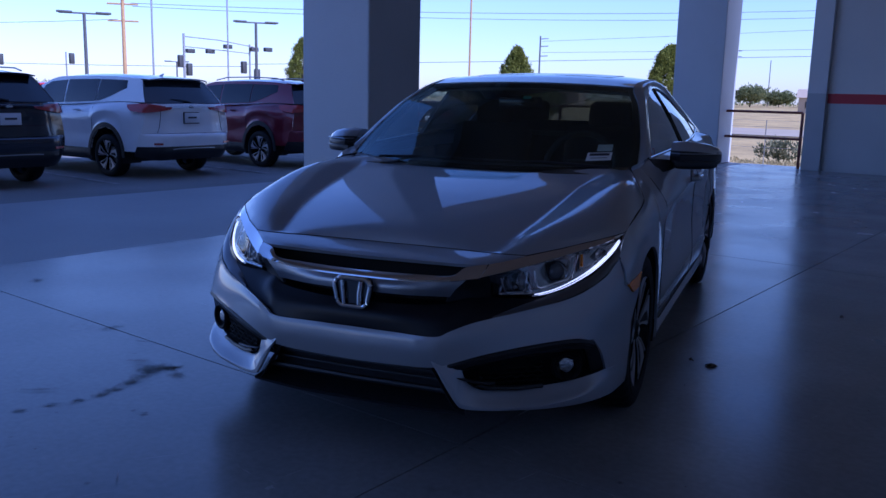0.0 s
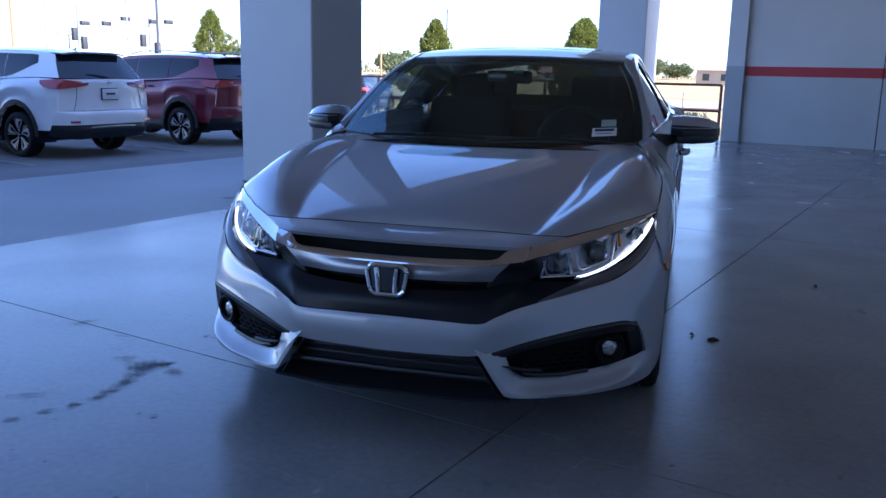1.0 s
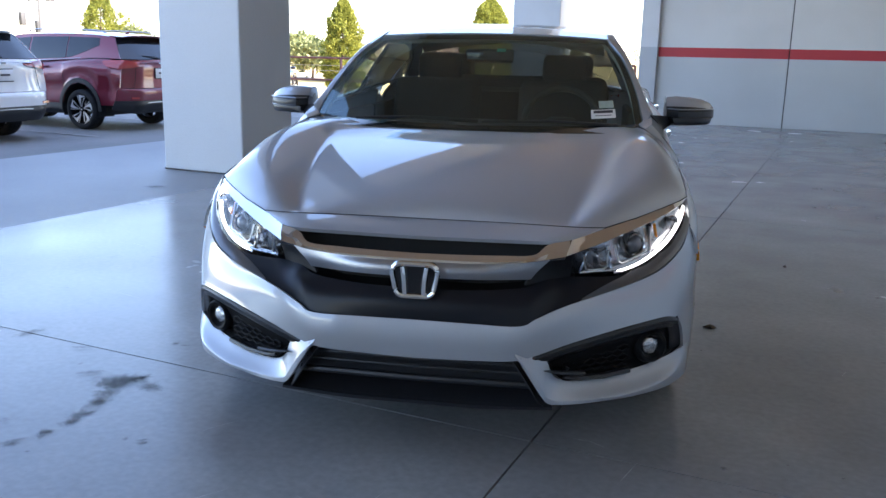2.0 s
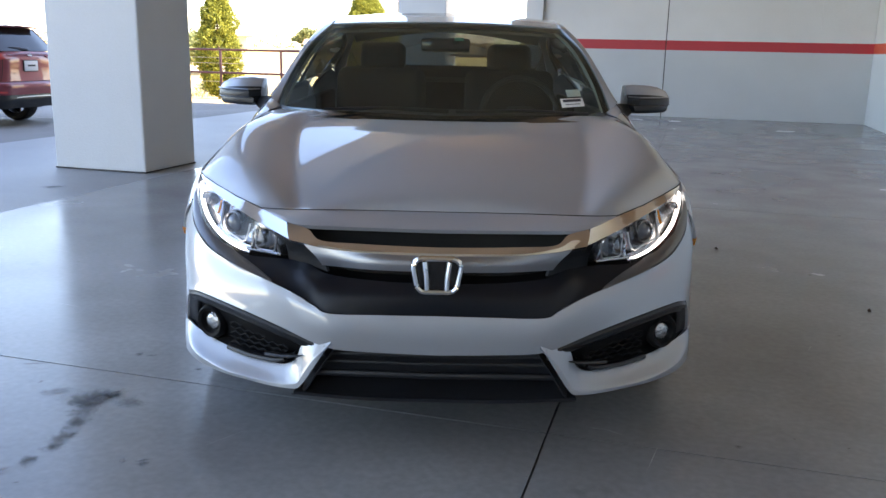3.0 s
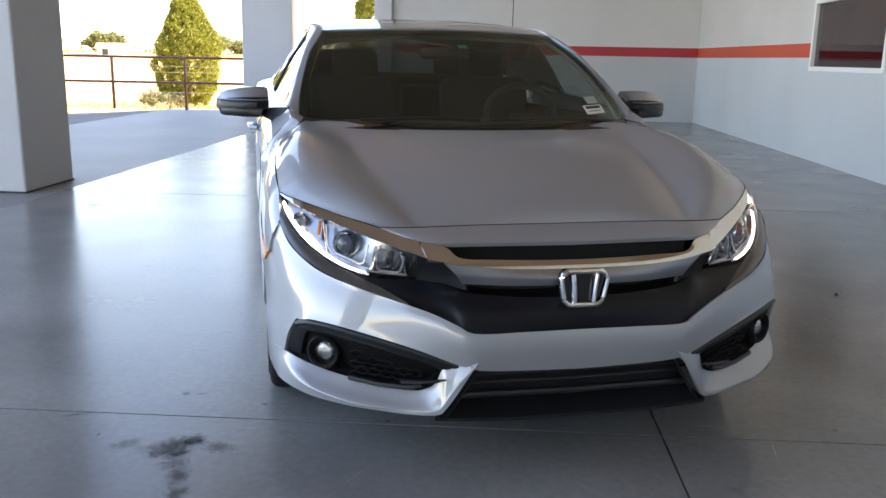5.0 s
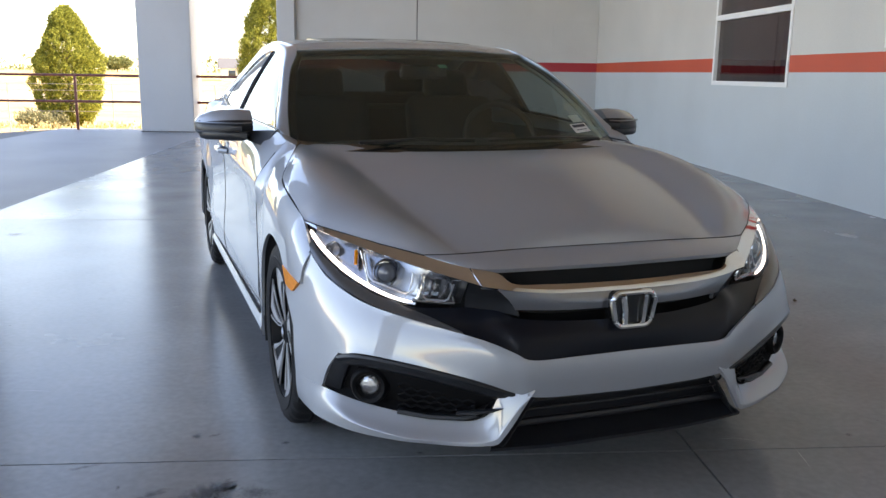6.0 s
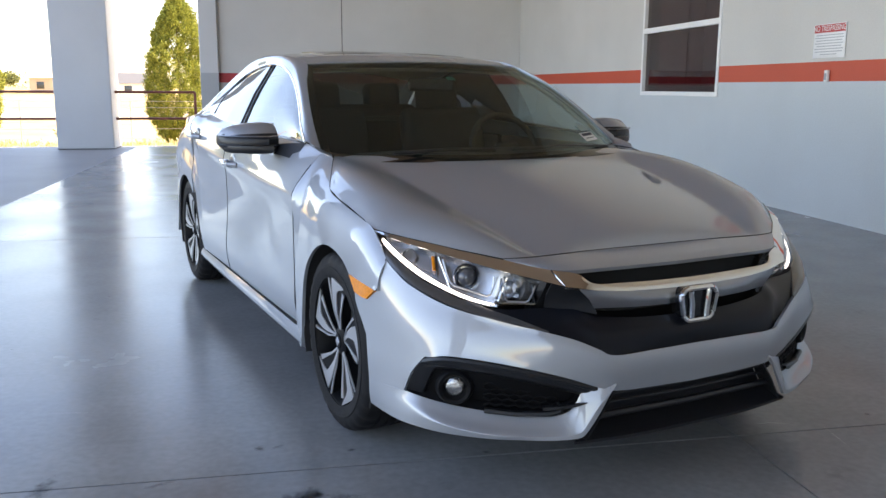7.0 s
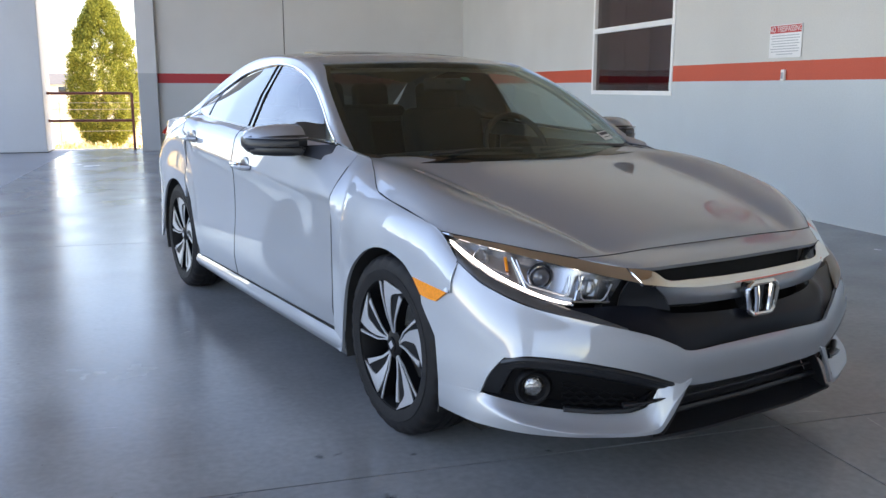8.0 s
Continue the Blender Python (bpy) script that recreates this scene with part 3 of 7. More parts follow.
# fog lamp pockets: a black bowl behind the opening, ribs, lamp
for s in (1, -1):
    rim_t = [(0.335, 0.004, 0.338), (0.48, 0.046, 0.385), (0.64, 0.122, 0.424), (0.76, 0.212, 0.436), (0.802, 0.275, 0.418)]
    in_t = [(0.40, 0.045, 0.336), (0.50, 0.085, 0.356), (0.64, 0.160, 0.386), (0.75, 0.24, 0.405), (0.805, 0.315, 0.41)]
    in_b = [(0.43, 0.085, 0.285), (0.50, 0.125, 0.272), (0.64, 0.205, 0.282), (0.75, 0.285, 0.295), (0.812, 0.352, 0.318)]
    rim_b = [(0.410, 0.052, 0.318), (0.486, 0.084, 0.250), (0.65, 0.178, 0.262), (0.76, 0.268, 0.278), (0.834, 0.354, 0.306)]
    pocket = panel("fog_lamp_pocket", [rim_t, in_t, in_b, rim_b], RIB_BLACK, sedan, nu=20, nv=9, hard_v=True, side=s, label="black textured plastic fog lamp surround")
    for k, z in enumerate((0.270, 0.286, 0.302, 0.318, 0.334)):
        p = []
        for q in range(13):
            f = q / 12
            x = 0.455 + 0.20 * f
            p.append((s * x, 0.084 + 0.50 * (x - 0.455), z + 0.013 * f + (0.004 if (q + k) % 2 else -0.004)))
        part("grille_rib", tube(p, 0.0038, seg=6), RIB_BLACK, pocket)
    part("pocket_brow", grid_mesh(loft_grid([[(x, y + 0.002, z - 0.003) for x, y, z in rim_t], [(x, y + 0.003, z - 0.018) for x, y, z in rim_t], [(x, y + 0.010, z - 0.034) for x, y, z in rim_t], [(x, y + 0.034, z - 0.046) for x, y, z in rim_t]], 20, 9, side=s), 0.006, MID), BLACK_PLASTIC, pocket)
    part("pocket_rim", tube([(s * x, y + 0.010, z - 0.010) for x, y, z in curve(rim_t, 16)], [0.006] + [0.013] * 12 + [0.015] * 4, flat=0.8), BLACK_PLASTIC, pocket)
    part("pocket_rim", tube([(s * x, y, z) for x, y, z in ((0.470, 0.066, 0.300), (0.46, 0.060, 0.272), (0.50, 0.078, 0.262), (0.58, 0.118, 0.262), (0.66, 0.168, 0.270))], [0.008, 0.010, 0.011, 0.011, 0.012], flat=0.8), BLACK_PLASTIC, pocket)
    part("pocket_cheek", grid_mesh(loft_grid([[(0.807, 0.272, 0.420), (0.818, 0.300, 0.395), (0.828, 0.325, 0.350), (0.838, 0.346, 0.308)], [(0.792, 0.260, 0.418), (0.804, 0.284, 0.388), (0.812, 0.308, 0.346), (0.818, 0.332, 0.302)], [(0.776, 0.250, 0.404), (0.785, 0.270, 0.375), (0.791, 0.290, 0.338), (0.795, 0.312, 0.298)], [(0.765, 0.268, 0.392), (0.772, 0.288, 0.365), (0.776, 0.306, 0.335), (0.780, 0.325, 0.300)]], 12, 9, side=s), 0.006, MID), BLACK_PLASTIC, pocket)
    part("pocket_fin", tube([(s * 0.52, 0.066, 0.287), (s * 0.47, 0.042, 0.290), (s * 0.425, 0.022, 0.297), (s * 0.40, 0.012, 0.302)], [0.012, 0.011, 0.008, 0.002], flat=0.6), BLACK_PLASTIC, pocket)
    ring = lathe([(0.014, 0.068), (-0.001, 0.062), (-0.006, 0.056), (-0.002, 0.046), (0.014, 0.037), (0.03, 0.062)], 32, axis="Y", closed=True)
    M = pose(s * 0.732, 0.222, 0.333, 0, 0, s * 28) @ Matrix.Diagonal((0.85, 1.0, 0.85, 1.0))
    bmesh.ops.transform(ring, matrix=M, verts=ring.verts)
    part("lamp_ring", ring, RIB_BLACK, pocket)
    lens = lathe([(-0.010, 0.0005), (-0.0095, 0.014), (-0.007, 0.027), (0.000, 0.036), (0.02, 0.037)], 28, axis="Y")
    bmesh.ops.transform(lens, matrix=M @ pose(0, 0.012, 0), verts=lens.verts)
    part("fog_lamp", lens, mat("fog lamp glass", (0.42, 0.425, 0.43), 0.10, 0.9, fine=0.5, fine_scale=70, coat=1.0, bump=0.6, bump_scale=60) if s == 1 else bpy.data.materials["fog lamp glass"], pocket, "round clear fog lamp")

# lower intake between the lips
intake = panel("lower_intake", [[(0, 0.004, 0.320), (0.2, 0.006, 0.324), (0.315, 0.012, 0.338)], [(0, 0.10, 0.315), (0.2, 0.10, 0.315), (0.34, 0.10, 0.30)], [(0, 0.105, 0.21), (0.22, 0.105, 0.21), (0.40, 0.10, 0.21)], [(0, 0.035, 0.178), (0.22, 0.036, 0.178), (0.425, 0.034, 0.188)], [(0, 0.012, 0.172), (0.22, 0.014, 0.172), (0.43, 0.022, 0.182)]], BLACK_PLASTIC, sedan, nu=16, nv=16, full=True, hard_v=True, label="black plastic lower air intake")
sides("intake_cheek", [[(0.298, 0.008, 0.336), (0.345, 0.006, 0.27), (0.385, 0.010, 0.205), (0.40, 0.014, 0.188)], [(0.33, 0.10, 0.336), (0.37, 0.10, 0.27), (0.41, 0.10, 0.205), (0.42, 0.10, 0.188)]], BLACK_PLASTIC, intake, nu=8, nv=2, thick=0.004)
for z, r in ((0.298, 0.006), (0.272, 0.005), (0.235, 0.012)):
    w = 0.33 + (0.32 - z) * 0.55
    part("intake_bar", tube([(x * w, 0.045 + 0.012 * abs(x), z) for x in (-1, -0.5, 0, 0.5, 1)], r), BLACK_PLASTIC, intake)

# grille: black lower field, satin bar, chrome wing, upper slot
G_BOT = [(0, 0.010, 0.436), (0.17, 0.010, 0.436), (0.318, 0.012, 0.437), (0.37, 0.028, 0.460), (0.45, 0.062, 0.494), (0.62, 0.154, 0.540), (0.74, 0.263, 0.574), (0.81, 0.372, 0.619), (0.845, 0.482, 0.688)]
G_MID = [(0, 0.012, 0.484), (0.17, 0.016, 0.487), (0.33, 0.034, 0.50), (0.39, 0.065, 0.525), (0.46, 0.108, 0.532), (0.62, 0.180, 0.553), (0.74, 0.280, 0.590), (0.81, 0.382, 0.635), (0.845, 0.485, 0.70)]
G_TOP = [(0, 0.036, 0.528), (0.17, 0.042, 0.531), (0.33, 0.076, 0.541), (0.39, 0.112, 0.562), (0.456, 0.156, 0.563), (0.62, 0.205, 0.567), (0.735, 0.295, 0.606), (0.80, 0.39, 0.652), (0.843, 0.49, 0.712)]
grille = panel("grille", [G_BOT, G_MID, G_TOP], GRILLE_BLACK, sedan, nu=40, nv=8, full=True, label="black grille field under the chrome wing")
part("grille_end", grid_mesh(loft_grid([[(0.33, 0.075, 0.548), (0.40, 0.118, 0.56), (0.462, 0.165, 0.560)], [(0.352, 0.078, 0.60), (0.41, 0.110, 0.60), (0.465, 0.150, 0.60)], [(0.405, 0.075, 0.636), (0.44, 0.088, 0.642), (0.47, 0.11, 0.650)]], 8, 6), 0.01, MID), BLACK_PLASTIC, grille)
part("grille_end", grid_mesh(loft_grid([[(0.33, 0.075, 0.548), (0.40, 0.118, 0.56), (0.462, 0.165, 0.560)], [(0.352, 0.078, 0.60), (0.41, 0.110, 0.60), (0.465, 0.150, 0.60)], [(0.405, 0.075, 0.636), (0.44, 0.088, 0.642), (0.47, 0.11, 0.650)]], 8, 6, side=-1), 0.01, MID), BLACK_PLASTIC, grille)
part("slot_back", grid_mesh(loft_grid([[(0, 0.105, 0.54), (0.2, 0.108, 0.54), (0.35, 0.135, 0.55)], [(0, 0.195, 0.684), (0.2, 0.193, 0.685), (0.42, 0.185, 0.686)]], 10, 3, full=True), 0.01, MID), DARK, grille)
panel("satin_bar", [[(0, 0.032, 0.564), (0.19, 0.038, 0.566), (0.345, 0.070, 0.569)], [(0, 0.030, 0.590), (0.19, 0.036, 0.592), (0.365, 0.066, 0.597)], [(0, 0.044, 0.612), (0.20, 0.047, 0.616), (0.40, 0.070, 0.632)]], SATIN, grille, nu=16, nv=6, full=True, label="satin grey bar across the grille")
panel("chrome_wing", [[(0, 0.040, 0.612), (0.12, 0.040, 0.613), (0.25, 0.044, 0.618), (0.35, 0.054, 0.628), (0.40, 0.066, 0.636), (0.445, 0.077, 0.643)], [(0, 0.046, 0.624), (0.12, 0.046, 0.625), (0.25, 0.050, 0.629), (0.355, 0.062, 0.642), (0.405, 0.085, 0.660), (0.455, 0.106, 0.667)], [(0, 0.068, 0.631), (0.12, 0.068, 0.633), (0.25, 0.068, 0.638), (0.350, 0.070, 0.645), (0.391, 0.096, 0.673), (0.458, 0.134, 0.683)]], CHROME, grille, nu=24, nv=6, full=True, label="chrome wing across the grille")
HOOD_FRONT = [(0, 0.252, 0.7035), (0.14, 0.249, 0.7045), (0.28, 0.240, 0.7060), (0.42, 0.222, 0.7075), (0.50, 0.226, 0.7070), (0.557, 0.243, 0.7060)]
panel("nose_strip", [[(0, 0.118, 0.674), (0.14, 0.118, 0.6755), (0.28, 0.115, 0.678), (0.39, 0.110, 0.6815), (0.46, 0.140, 0.6835), (0.553, 0.234, 0.7030)], [(0, 0.165, 0.688), (0.14, 0.163, 0.689), (0.28, 0.157, 0.691), (0.40, 0.149, 0.694), (0.475, 0.170, 0.696), (0.5545, 0.2360, 0.7038)], [(x, y - 0.001, z - 0.0004) for x, y, z in HOOD_FRONT]], SILVER, sedan, nu=25, nv=6, full=True, label="silver strip before the hood")

# badge: plain bright frame with two bars, no letter
badge = thing("badge", Matrix(), "", "")
badge.parent = sedan
del_keys = [k for k in badge.keys()]
for k in del_keys:
    del badge[k]


def rounded(w0, w1, h, r, n=6):
    """Outline of a rounded trapezium, w0 wide below and w1 above."""
    pts = []
    for cx, cz, a0 in ((w1 / 2 - r, h / 2 - r, 0), (-w1 / 2 + r, h / 2 - r, 90), (-w0 / 2 + r, -h / 2 + r, 180), (w0 / 2 - r, -h / 2 + r, 270)):
        for k in range(n + 1):
            a = radians(a0 + 90 * k / n)
            pts.append((cx + r * math.cos(a), cz + r * math.sin(a)))
    return pts


BZ = 0.562
loop = rounded(0.122, 0.140, 0.100, 0.028)
part("badge_frame", tube([(x, 0.003, BZ + z) for x, z in loop], 0.0085, closed=True), CHROME, badge)
part("badge_back", poly_plate([(x, BZ + z) for x, z in loop], 0.05), GLOSS_BLACK, badge).location.y = 0.006
for s in (1, -1):
    part("badge_bar", tube([(s * 0.029, -0.001, BZ - 0.042), (s * 0.031, -0.003, BZ), (s * 0.037, -0.001, BZ + 0.042)], 0.0085), CHROME, badge)

# headlamps
LID_LOW = [(0.447, 0.082, 0.6445), (0.560, 0.190, 0.6715), (0.672, 0.306, 0.7035), (0.762, 0.414, 0.7305), (0.818, 0.512, 0.749), (0.840, 0.567, 0.762)]
LID_UP = [(0.460, 0.137, 0.6825), (0.557, 0.240, 0.7035), (0.66, 0.337, 0.726), (0.75, 0.440, 0.746), (0.815, 0.525, 0.760), (0.840, 0.572, 0.7665)]
LAMP_BOT = [(0.475, 0.160, 0.563), (0.54, 0.181, 0.563), (0.618, 0.205, 0.568), (0.70, 0.260, 0.594), (0.775, 0.352, 0.637), (0.822, 0.448, 0.690), (0.842, 0.525, 0.738)]
LAMP_TOP = [(0.470, 0.110, 0.645), (0.53, 0.160, 0.660), (0.60, 0.230, 0.680), (0.68, 0.318, 0.704), (0.755, 0.415, 0.730), (0.81, 0.507, 0.746), (0.838, 0.560, 0.758)]
LAMP_MID = [tuple((Vector(a) + Vector(b)) / 2 + Vector((0.003, -0.007, 0))) for a, b in zip(LAMP_BOT, LAMP_TOP)]


def between(a, b, f, back=0.0):
    p = Vector(a).lerp(Vector(b), f)
    return p + Vector((-0.35, 0.94, 0)) * back


for s in (1, -1):
    def S(p):
        return Vector((p[0] * s, p[1], p[2]))
    lamp = panel("headlamp", [[between(a, b, f, 0.055) for a, b in zip(LAMP_BOT, LAMP_TOP)] for f in (-0.02, 0.5, 1.02)], LAMP_DARK, sedan, nu=20, nv=8, side=s, label="clear headlamp with lit white running light")
    panel("lamp_lid", [LID_LOW, LID_UP], CHROME, lamp, nu=20, nv=3, thick=0.003, side=s, label="chrome brow above the lamp")
    panel("lens", [LAMP_BOT, LAMP_MID, LAMP_TOP], LENS, lamp, nu=22, nv=8, thick=0.0, side=s)
    # ledge between the lens and the bumper, grey for the sheen on black moulding
    def along(rows_, x):
        return [float(np.interp(x, [q[0] for q in rows_], [q[k] for q in rows_])) for k in (1, 2)]
    ledge = []
    for f in (0.03, 0.35, 0.7, 1.0):
        line = []
        for xa, xb in ((0.50, 0.52), (0.55, 0.56), (0.59, 0.59), (0.63, 0.625), (0.67, 0.66), (0.72, 0.70), (0.765, 0.74), (0.80, 0.775), (0.825, 0.802), (0.838, 0.822), (0.846, 0.838)):
            (ya, za), (yb, zb) = along(B_TOP, xa), along(LAMP_BOT, xb)
            g = f * min(1.0, (xa - 0.48) / 0.18)
            line.append((s * (xa + (xb - xa) * g), ya + (yb - ya) * g - 0.001, za + (zb - za) * g + 0.004 * math.sin(math.pi * min(1.0, f + 0.1))))
        ledge.append(line)
    part("lamp_ledge", grid_mesh(loft_grid([[(abs(x), y, z) for x, y, z in r] for r in ledge], 32, 6, side=s), 0.004, MID), LEDGE_SHEEN, lamp, "black ledge under the lens, its sheen painted grey")
    # running light: up the outer end and along the lower edge
    A, B = [Vector(p) for p in LAMP_BOT], [Vector(p) for p in LAMP_TOP]
    low = [between(cr(A, 1.9 + 3.75 * k / 16), cr(B, 1.9 + 3.75 * k / 16), 0.09 + 0.40 * (k / 16) ** 2.2, 0.012) for k in range(17)]
    part("running_light", tube([S(p) for p in low], [0.0018 + 0.0048 * (k / 16) ** 3 for k in range(16)] + [0.005]), DRL, lamp, "lit white light guide")
    band = []
    for e in range(4):
        line = []
        for k in range(19):
            f = k / 18
            t = 2.05 + 3.62 * f
            lo = 0.05 + 0.16 * f ** 2.5
            hi = lo + 0.012 + 0.62 * f ** 3.8 * (1 - 0.25 * f ** 8)
            line.append(S(between(cr(A, t), cr(B, t), lo + (hi - lo) * e / 3, 0.010)))
        band.append(line)
    part("light_guide", grid_mesh(band, 0.004, MID), DRL, lamp, "broad lit white light guide")
    # projector and two reflector bowls behind bright dividers
    def plate(t0, t1, f0, f1, b0, b1, m):
        g = []
        for f in (f0, (f0 + f1) / 2, f1):
            g.append([S(between(cr(A, t0 + (t1 - t0) * k / 4), cr(B, t0 + (t1 - t0) * k / 4), f, b0 + (b1 - b0) * k / 4)) for k in range(5)])
        part("reflector_plate", grid_mesh(g, 0.003, MID), m, lamp)

    plate(0.30, 1.00, 0.20, 0.86, 0.050, 0.020, BEZEL)
    plate(1.00, 1.75, 0.16, 0.80, 0.050, 0.016, BEZEL)
    plate(1.05, 1.30, 0.30, 0.84, 0.020, 0.030, REFLECTOR)
    plate(3.55, 5.30, 0.30, 0.95, 0.040, 0.026, BEZEL)
    plate(1.80, 3.40, 0.02, 0.22, 0.014, 0.014, BEZEL)
    part("amber_reflector", tube([S(between(cr(A, 3.62), cr(B, 3.62), f, 0.026)) for f in (0.42, 0.6, 0.80)], 0.005, flat=0.6), AMBER, lamp)
    # thin bright U-shaped guides round the inner bowl and the projector
    for t0, t1, f0 in ((0.55, 1.62, 0.20), (1.95, 3.30, 0.26)):
        path = [(t0, 0.80), (t0 + 0.02, 0.5), (t0 + 0.08, f0 + 0.06), (t0 + 0.2, f0), (t1 - 0.2, f0), (t1 - 0.08, f0 + 0.06), (t1 - 0.02, 0.5), (t1 + 0.06, 0.84)]
        part("guide_line", tube([S(between(cr(A, t), cr(B, t), f, 0.012)) for t, f in path], 0.0028, seg=6), ALLOY, lamp)
    for t, r, deep, m in ((2.72, 0.031, 0.028, PROJECTOR), (1.42, 0.024, 0.02, REFLECTOR), (4.35, 0.022, 0.02, REFLECTOR)):
        c = S(between(cr(A, t), cr(B, t), 0.56, 0.03))
        bowl = lathe([(-0.020, r * 1.06), (-0.024, r), (-0.010, r * 0.93), (0.010, r * 0.70), (0.020, r * 0.36), (0.010, r * 0.30), (0.008, r * 0.16), (0.008, 0.001)] if m is REFLECTOR else [(-0.022, 0.001), (-0.02, r * 0.5), (-0.012, r * 0.8), (0.0, r), (0.02, r)], 24, axis="Y", caps=False)
        bmesh.ops.transform(bowl, matrix=Matrix.Translation(c) @ pose(0, 0, 0, 0, 0, s * 30), verts=bowl.verts)
        part("lamp_bowl", bowl, m, lamp)
        if m is PROJECTOR:
            rg = lathe([(-0.012, r), (-0.016, r * 1.12), (-0.005, r * 1.3), (0.015, r * 1.3)], 24, axis="Y", caps=False)
            bmesh.ops.transform(rg, matrix=Matrix.Translation(c) @ pose(0, 0, 0, 0, 0, s * 30), verts=rg.verts)
            part("bowl_ring", rg, REFLECTOR, lamp)
    for t0, t1 in ((1.75, 1.55), (3.2, 3.45), (0.35, 0.75)):
        p = [S(between(cr(A, t0 + (t1 - t0) * k / 4), cr(B, t0 + (t1 - t0) * k / 4), 0.16 + 0.7 * k / 4, 0.016)) for k in range(5)]
        part("divider", tube(p, 0.0055), REFLECTOR, lamp)
    p = [S(between(cr(A, 0.3 + 1.6 * k / 6), cr(B, 0.3 + 1.6 * k / 6), 0.13, 0.014)) for k in range(7)]
    part("divider", tube(p, 0.006), REFLECTOR, lamp)
    # side marker
    mk = [[(0.887, 0.472, 0.592), (0.8955, 0.56, 0.601), (0.902, 0.652, 0.609)], [(0.896, 0.520, 0.556), (0.899, 0.56, 0.556), (0.9015, 0.602, 0.561)]]
    panel("side_marker", mk, AMBER, sedan, nu=10, nv=4, thick=0.02, side=s, label="amber side marker lamp")

# hood: a crowned middle, a crease on each side and a high shoulder outside it
def smooth(pts, n):
    c = np.polyfit([q[0] for q in pts], [q[1] for q in pts], n)
    return lambda y: float(np.polyval(c, y))


crease_x = smooth(((0.24, 0.445), (0.45, 0.49), (0.73, 0.535), (0.92, 0.558), (1.1, 0.568), (1.3, 0.585)), 3)
crest_x = smooth(((0.24, 0.495), (0.41, 0.61), (0.57, 0.69), (0.75, 0.73), (0.9, 0.742), (1.05, 0.732), (1.2, 0.705), (1.34, 0.68)), 4)
crest_z = smooth(((0.24, 0.712), (0.30, 0.745), (0.41, 0.79), (0.57, 0.832), (0.75, 0.872), (0.9, 0.902), (1.05, 0.921), (1.2, 0.934), (1.34, 0.945)), 5)
# the outer edge against lamp and wing: y, x, z
HOOD_EDGE = ((0.243, 0.557, 0.706), (0.337, 0.66, 0.726), (0.44, 0.75, 0.746), (0.525, 0.815, 0.760), (0.572, 0.840, 0.7665), (0.66, 0.8435, 0.785), (0.78, 0.8445, 0.806), (0.90, 0.843, 0.826), (0.98, 0.838, 0.839), (1.02, 0.832, 0.846), (1.07, 0.812, 0.869), (1.13, 0.785, 0.897), (1.19, 0.760, 0.918), (1.25, 0.735, 0.938), (1.345, 0.70, 0.948))


def hood_section(x, y):
    q = y - 0.8
    v, c, cz = crease_x(y), crest_x(y), crest_z(y)
    ex, ez = (float(np.interp(y, [e[0] for e in HOOD_EDGE], [e[k] for e in HOOD_EDGE])) for k in (1, 2))

    def middle(w):
        return 0.8695 + 0.1603 * q - 0.078 * q * q + 0.1098 * q ** 3 + (-0.0991 + 0.1403 * q + 1.6 * max(0.0, y - 1.0) ** 2) * w * w
    if x <= v:
        return middle(x)
    if x <= c:
        f = (x - v) / (c - v)
        return middle(v) + (cz - middle(v)) * f * (1.1 + 0.8 * f - 0.9 * f * f)
    f = min((x - c) / max(ex - c, 0.02), 1.05)
    return cz - (cz - ez) * f * f


def hood_z(x, y):
    z = sum(hood_section(abs(x + k * 0.0045), y) for k in range(-3, 4)) / 7
    return 0.943 - 0.004 * math.log(1 + math.exp((0.943 - z) / 0.004))


HOOD_LOW = [(q[0], q[1], q[2]) for q in HOOD_FRONT] + [(e[1], e[0], e[2]) for e in HOOD_EDGE[1:5]]
HOOD_HIGH = [(0, 1.13), (0.15, 1.135), (0.30, 1.146), (0.42, 1.17), (0.52, 1.215), (0.60, 1.275), (0.65, 1.318), (0.70, 1.345), (0.735, 1.25), (0.76, 1.19), (0.785, 1.13), (0.812, 1.07), (0.832, 1.02), (0.838, 0.98), (0.843, 0.90)]
cols_x = sorted({round(0.843 * k / 92, 4) for k in range(93)} | {0.557, 0.70, 0.832})
rows_h = []
for j in range(49):
    g = (j / 48) ** 1.6
    line = []
    for x in cols_x:
        y0 = float(np.interp(x, [q[0] for q in HOOD_LOW], [q[1] for q in HOOD_LOW]))
        z0 = float(np.interp(x, [q[0] for q in HOOD_LOW], [q[2] for q in HOOD_LOW]))
        y1 = float(np.interp(x, [q[0] for q in HOOD_HIGH], [q[1] for q in HOOD_HIGH]))
        y = y0 + (y1 - y0) * g
        roll = (hood_z(x, y0) - z0) * math.exp(-(y - y0) / 0.017)
        line.append(Vector((x, y, hood_z(x, y) - roll)))
    rows_h.append([Vector((-q.x, q.y, q.z)) for q in line[:0:-1]] + line)
hood = part("hood", grid_mesh(rows_h, 0.012, MID), SILVER, sedan)

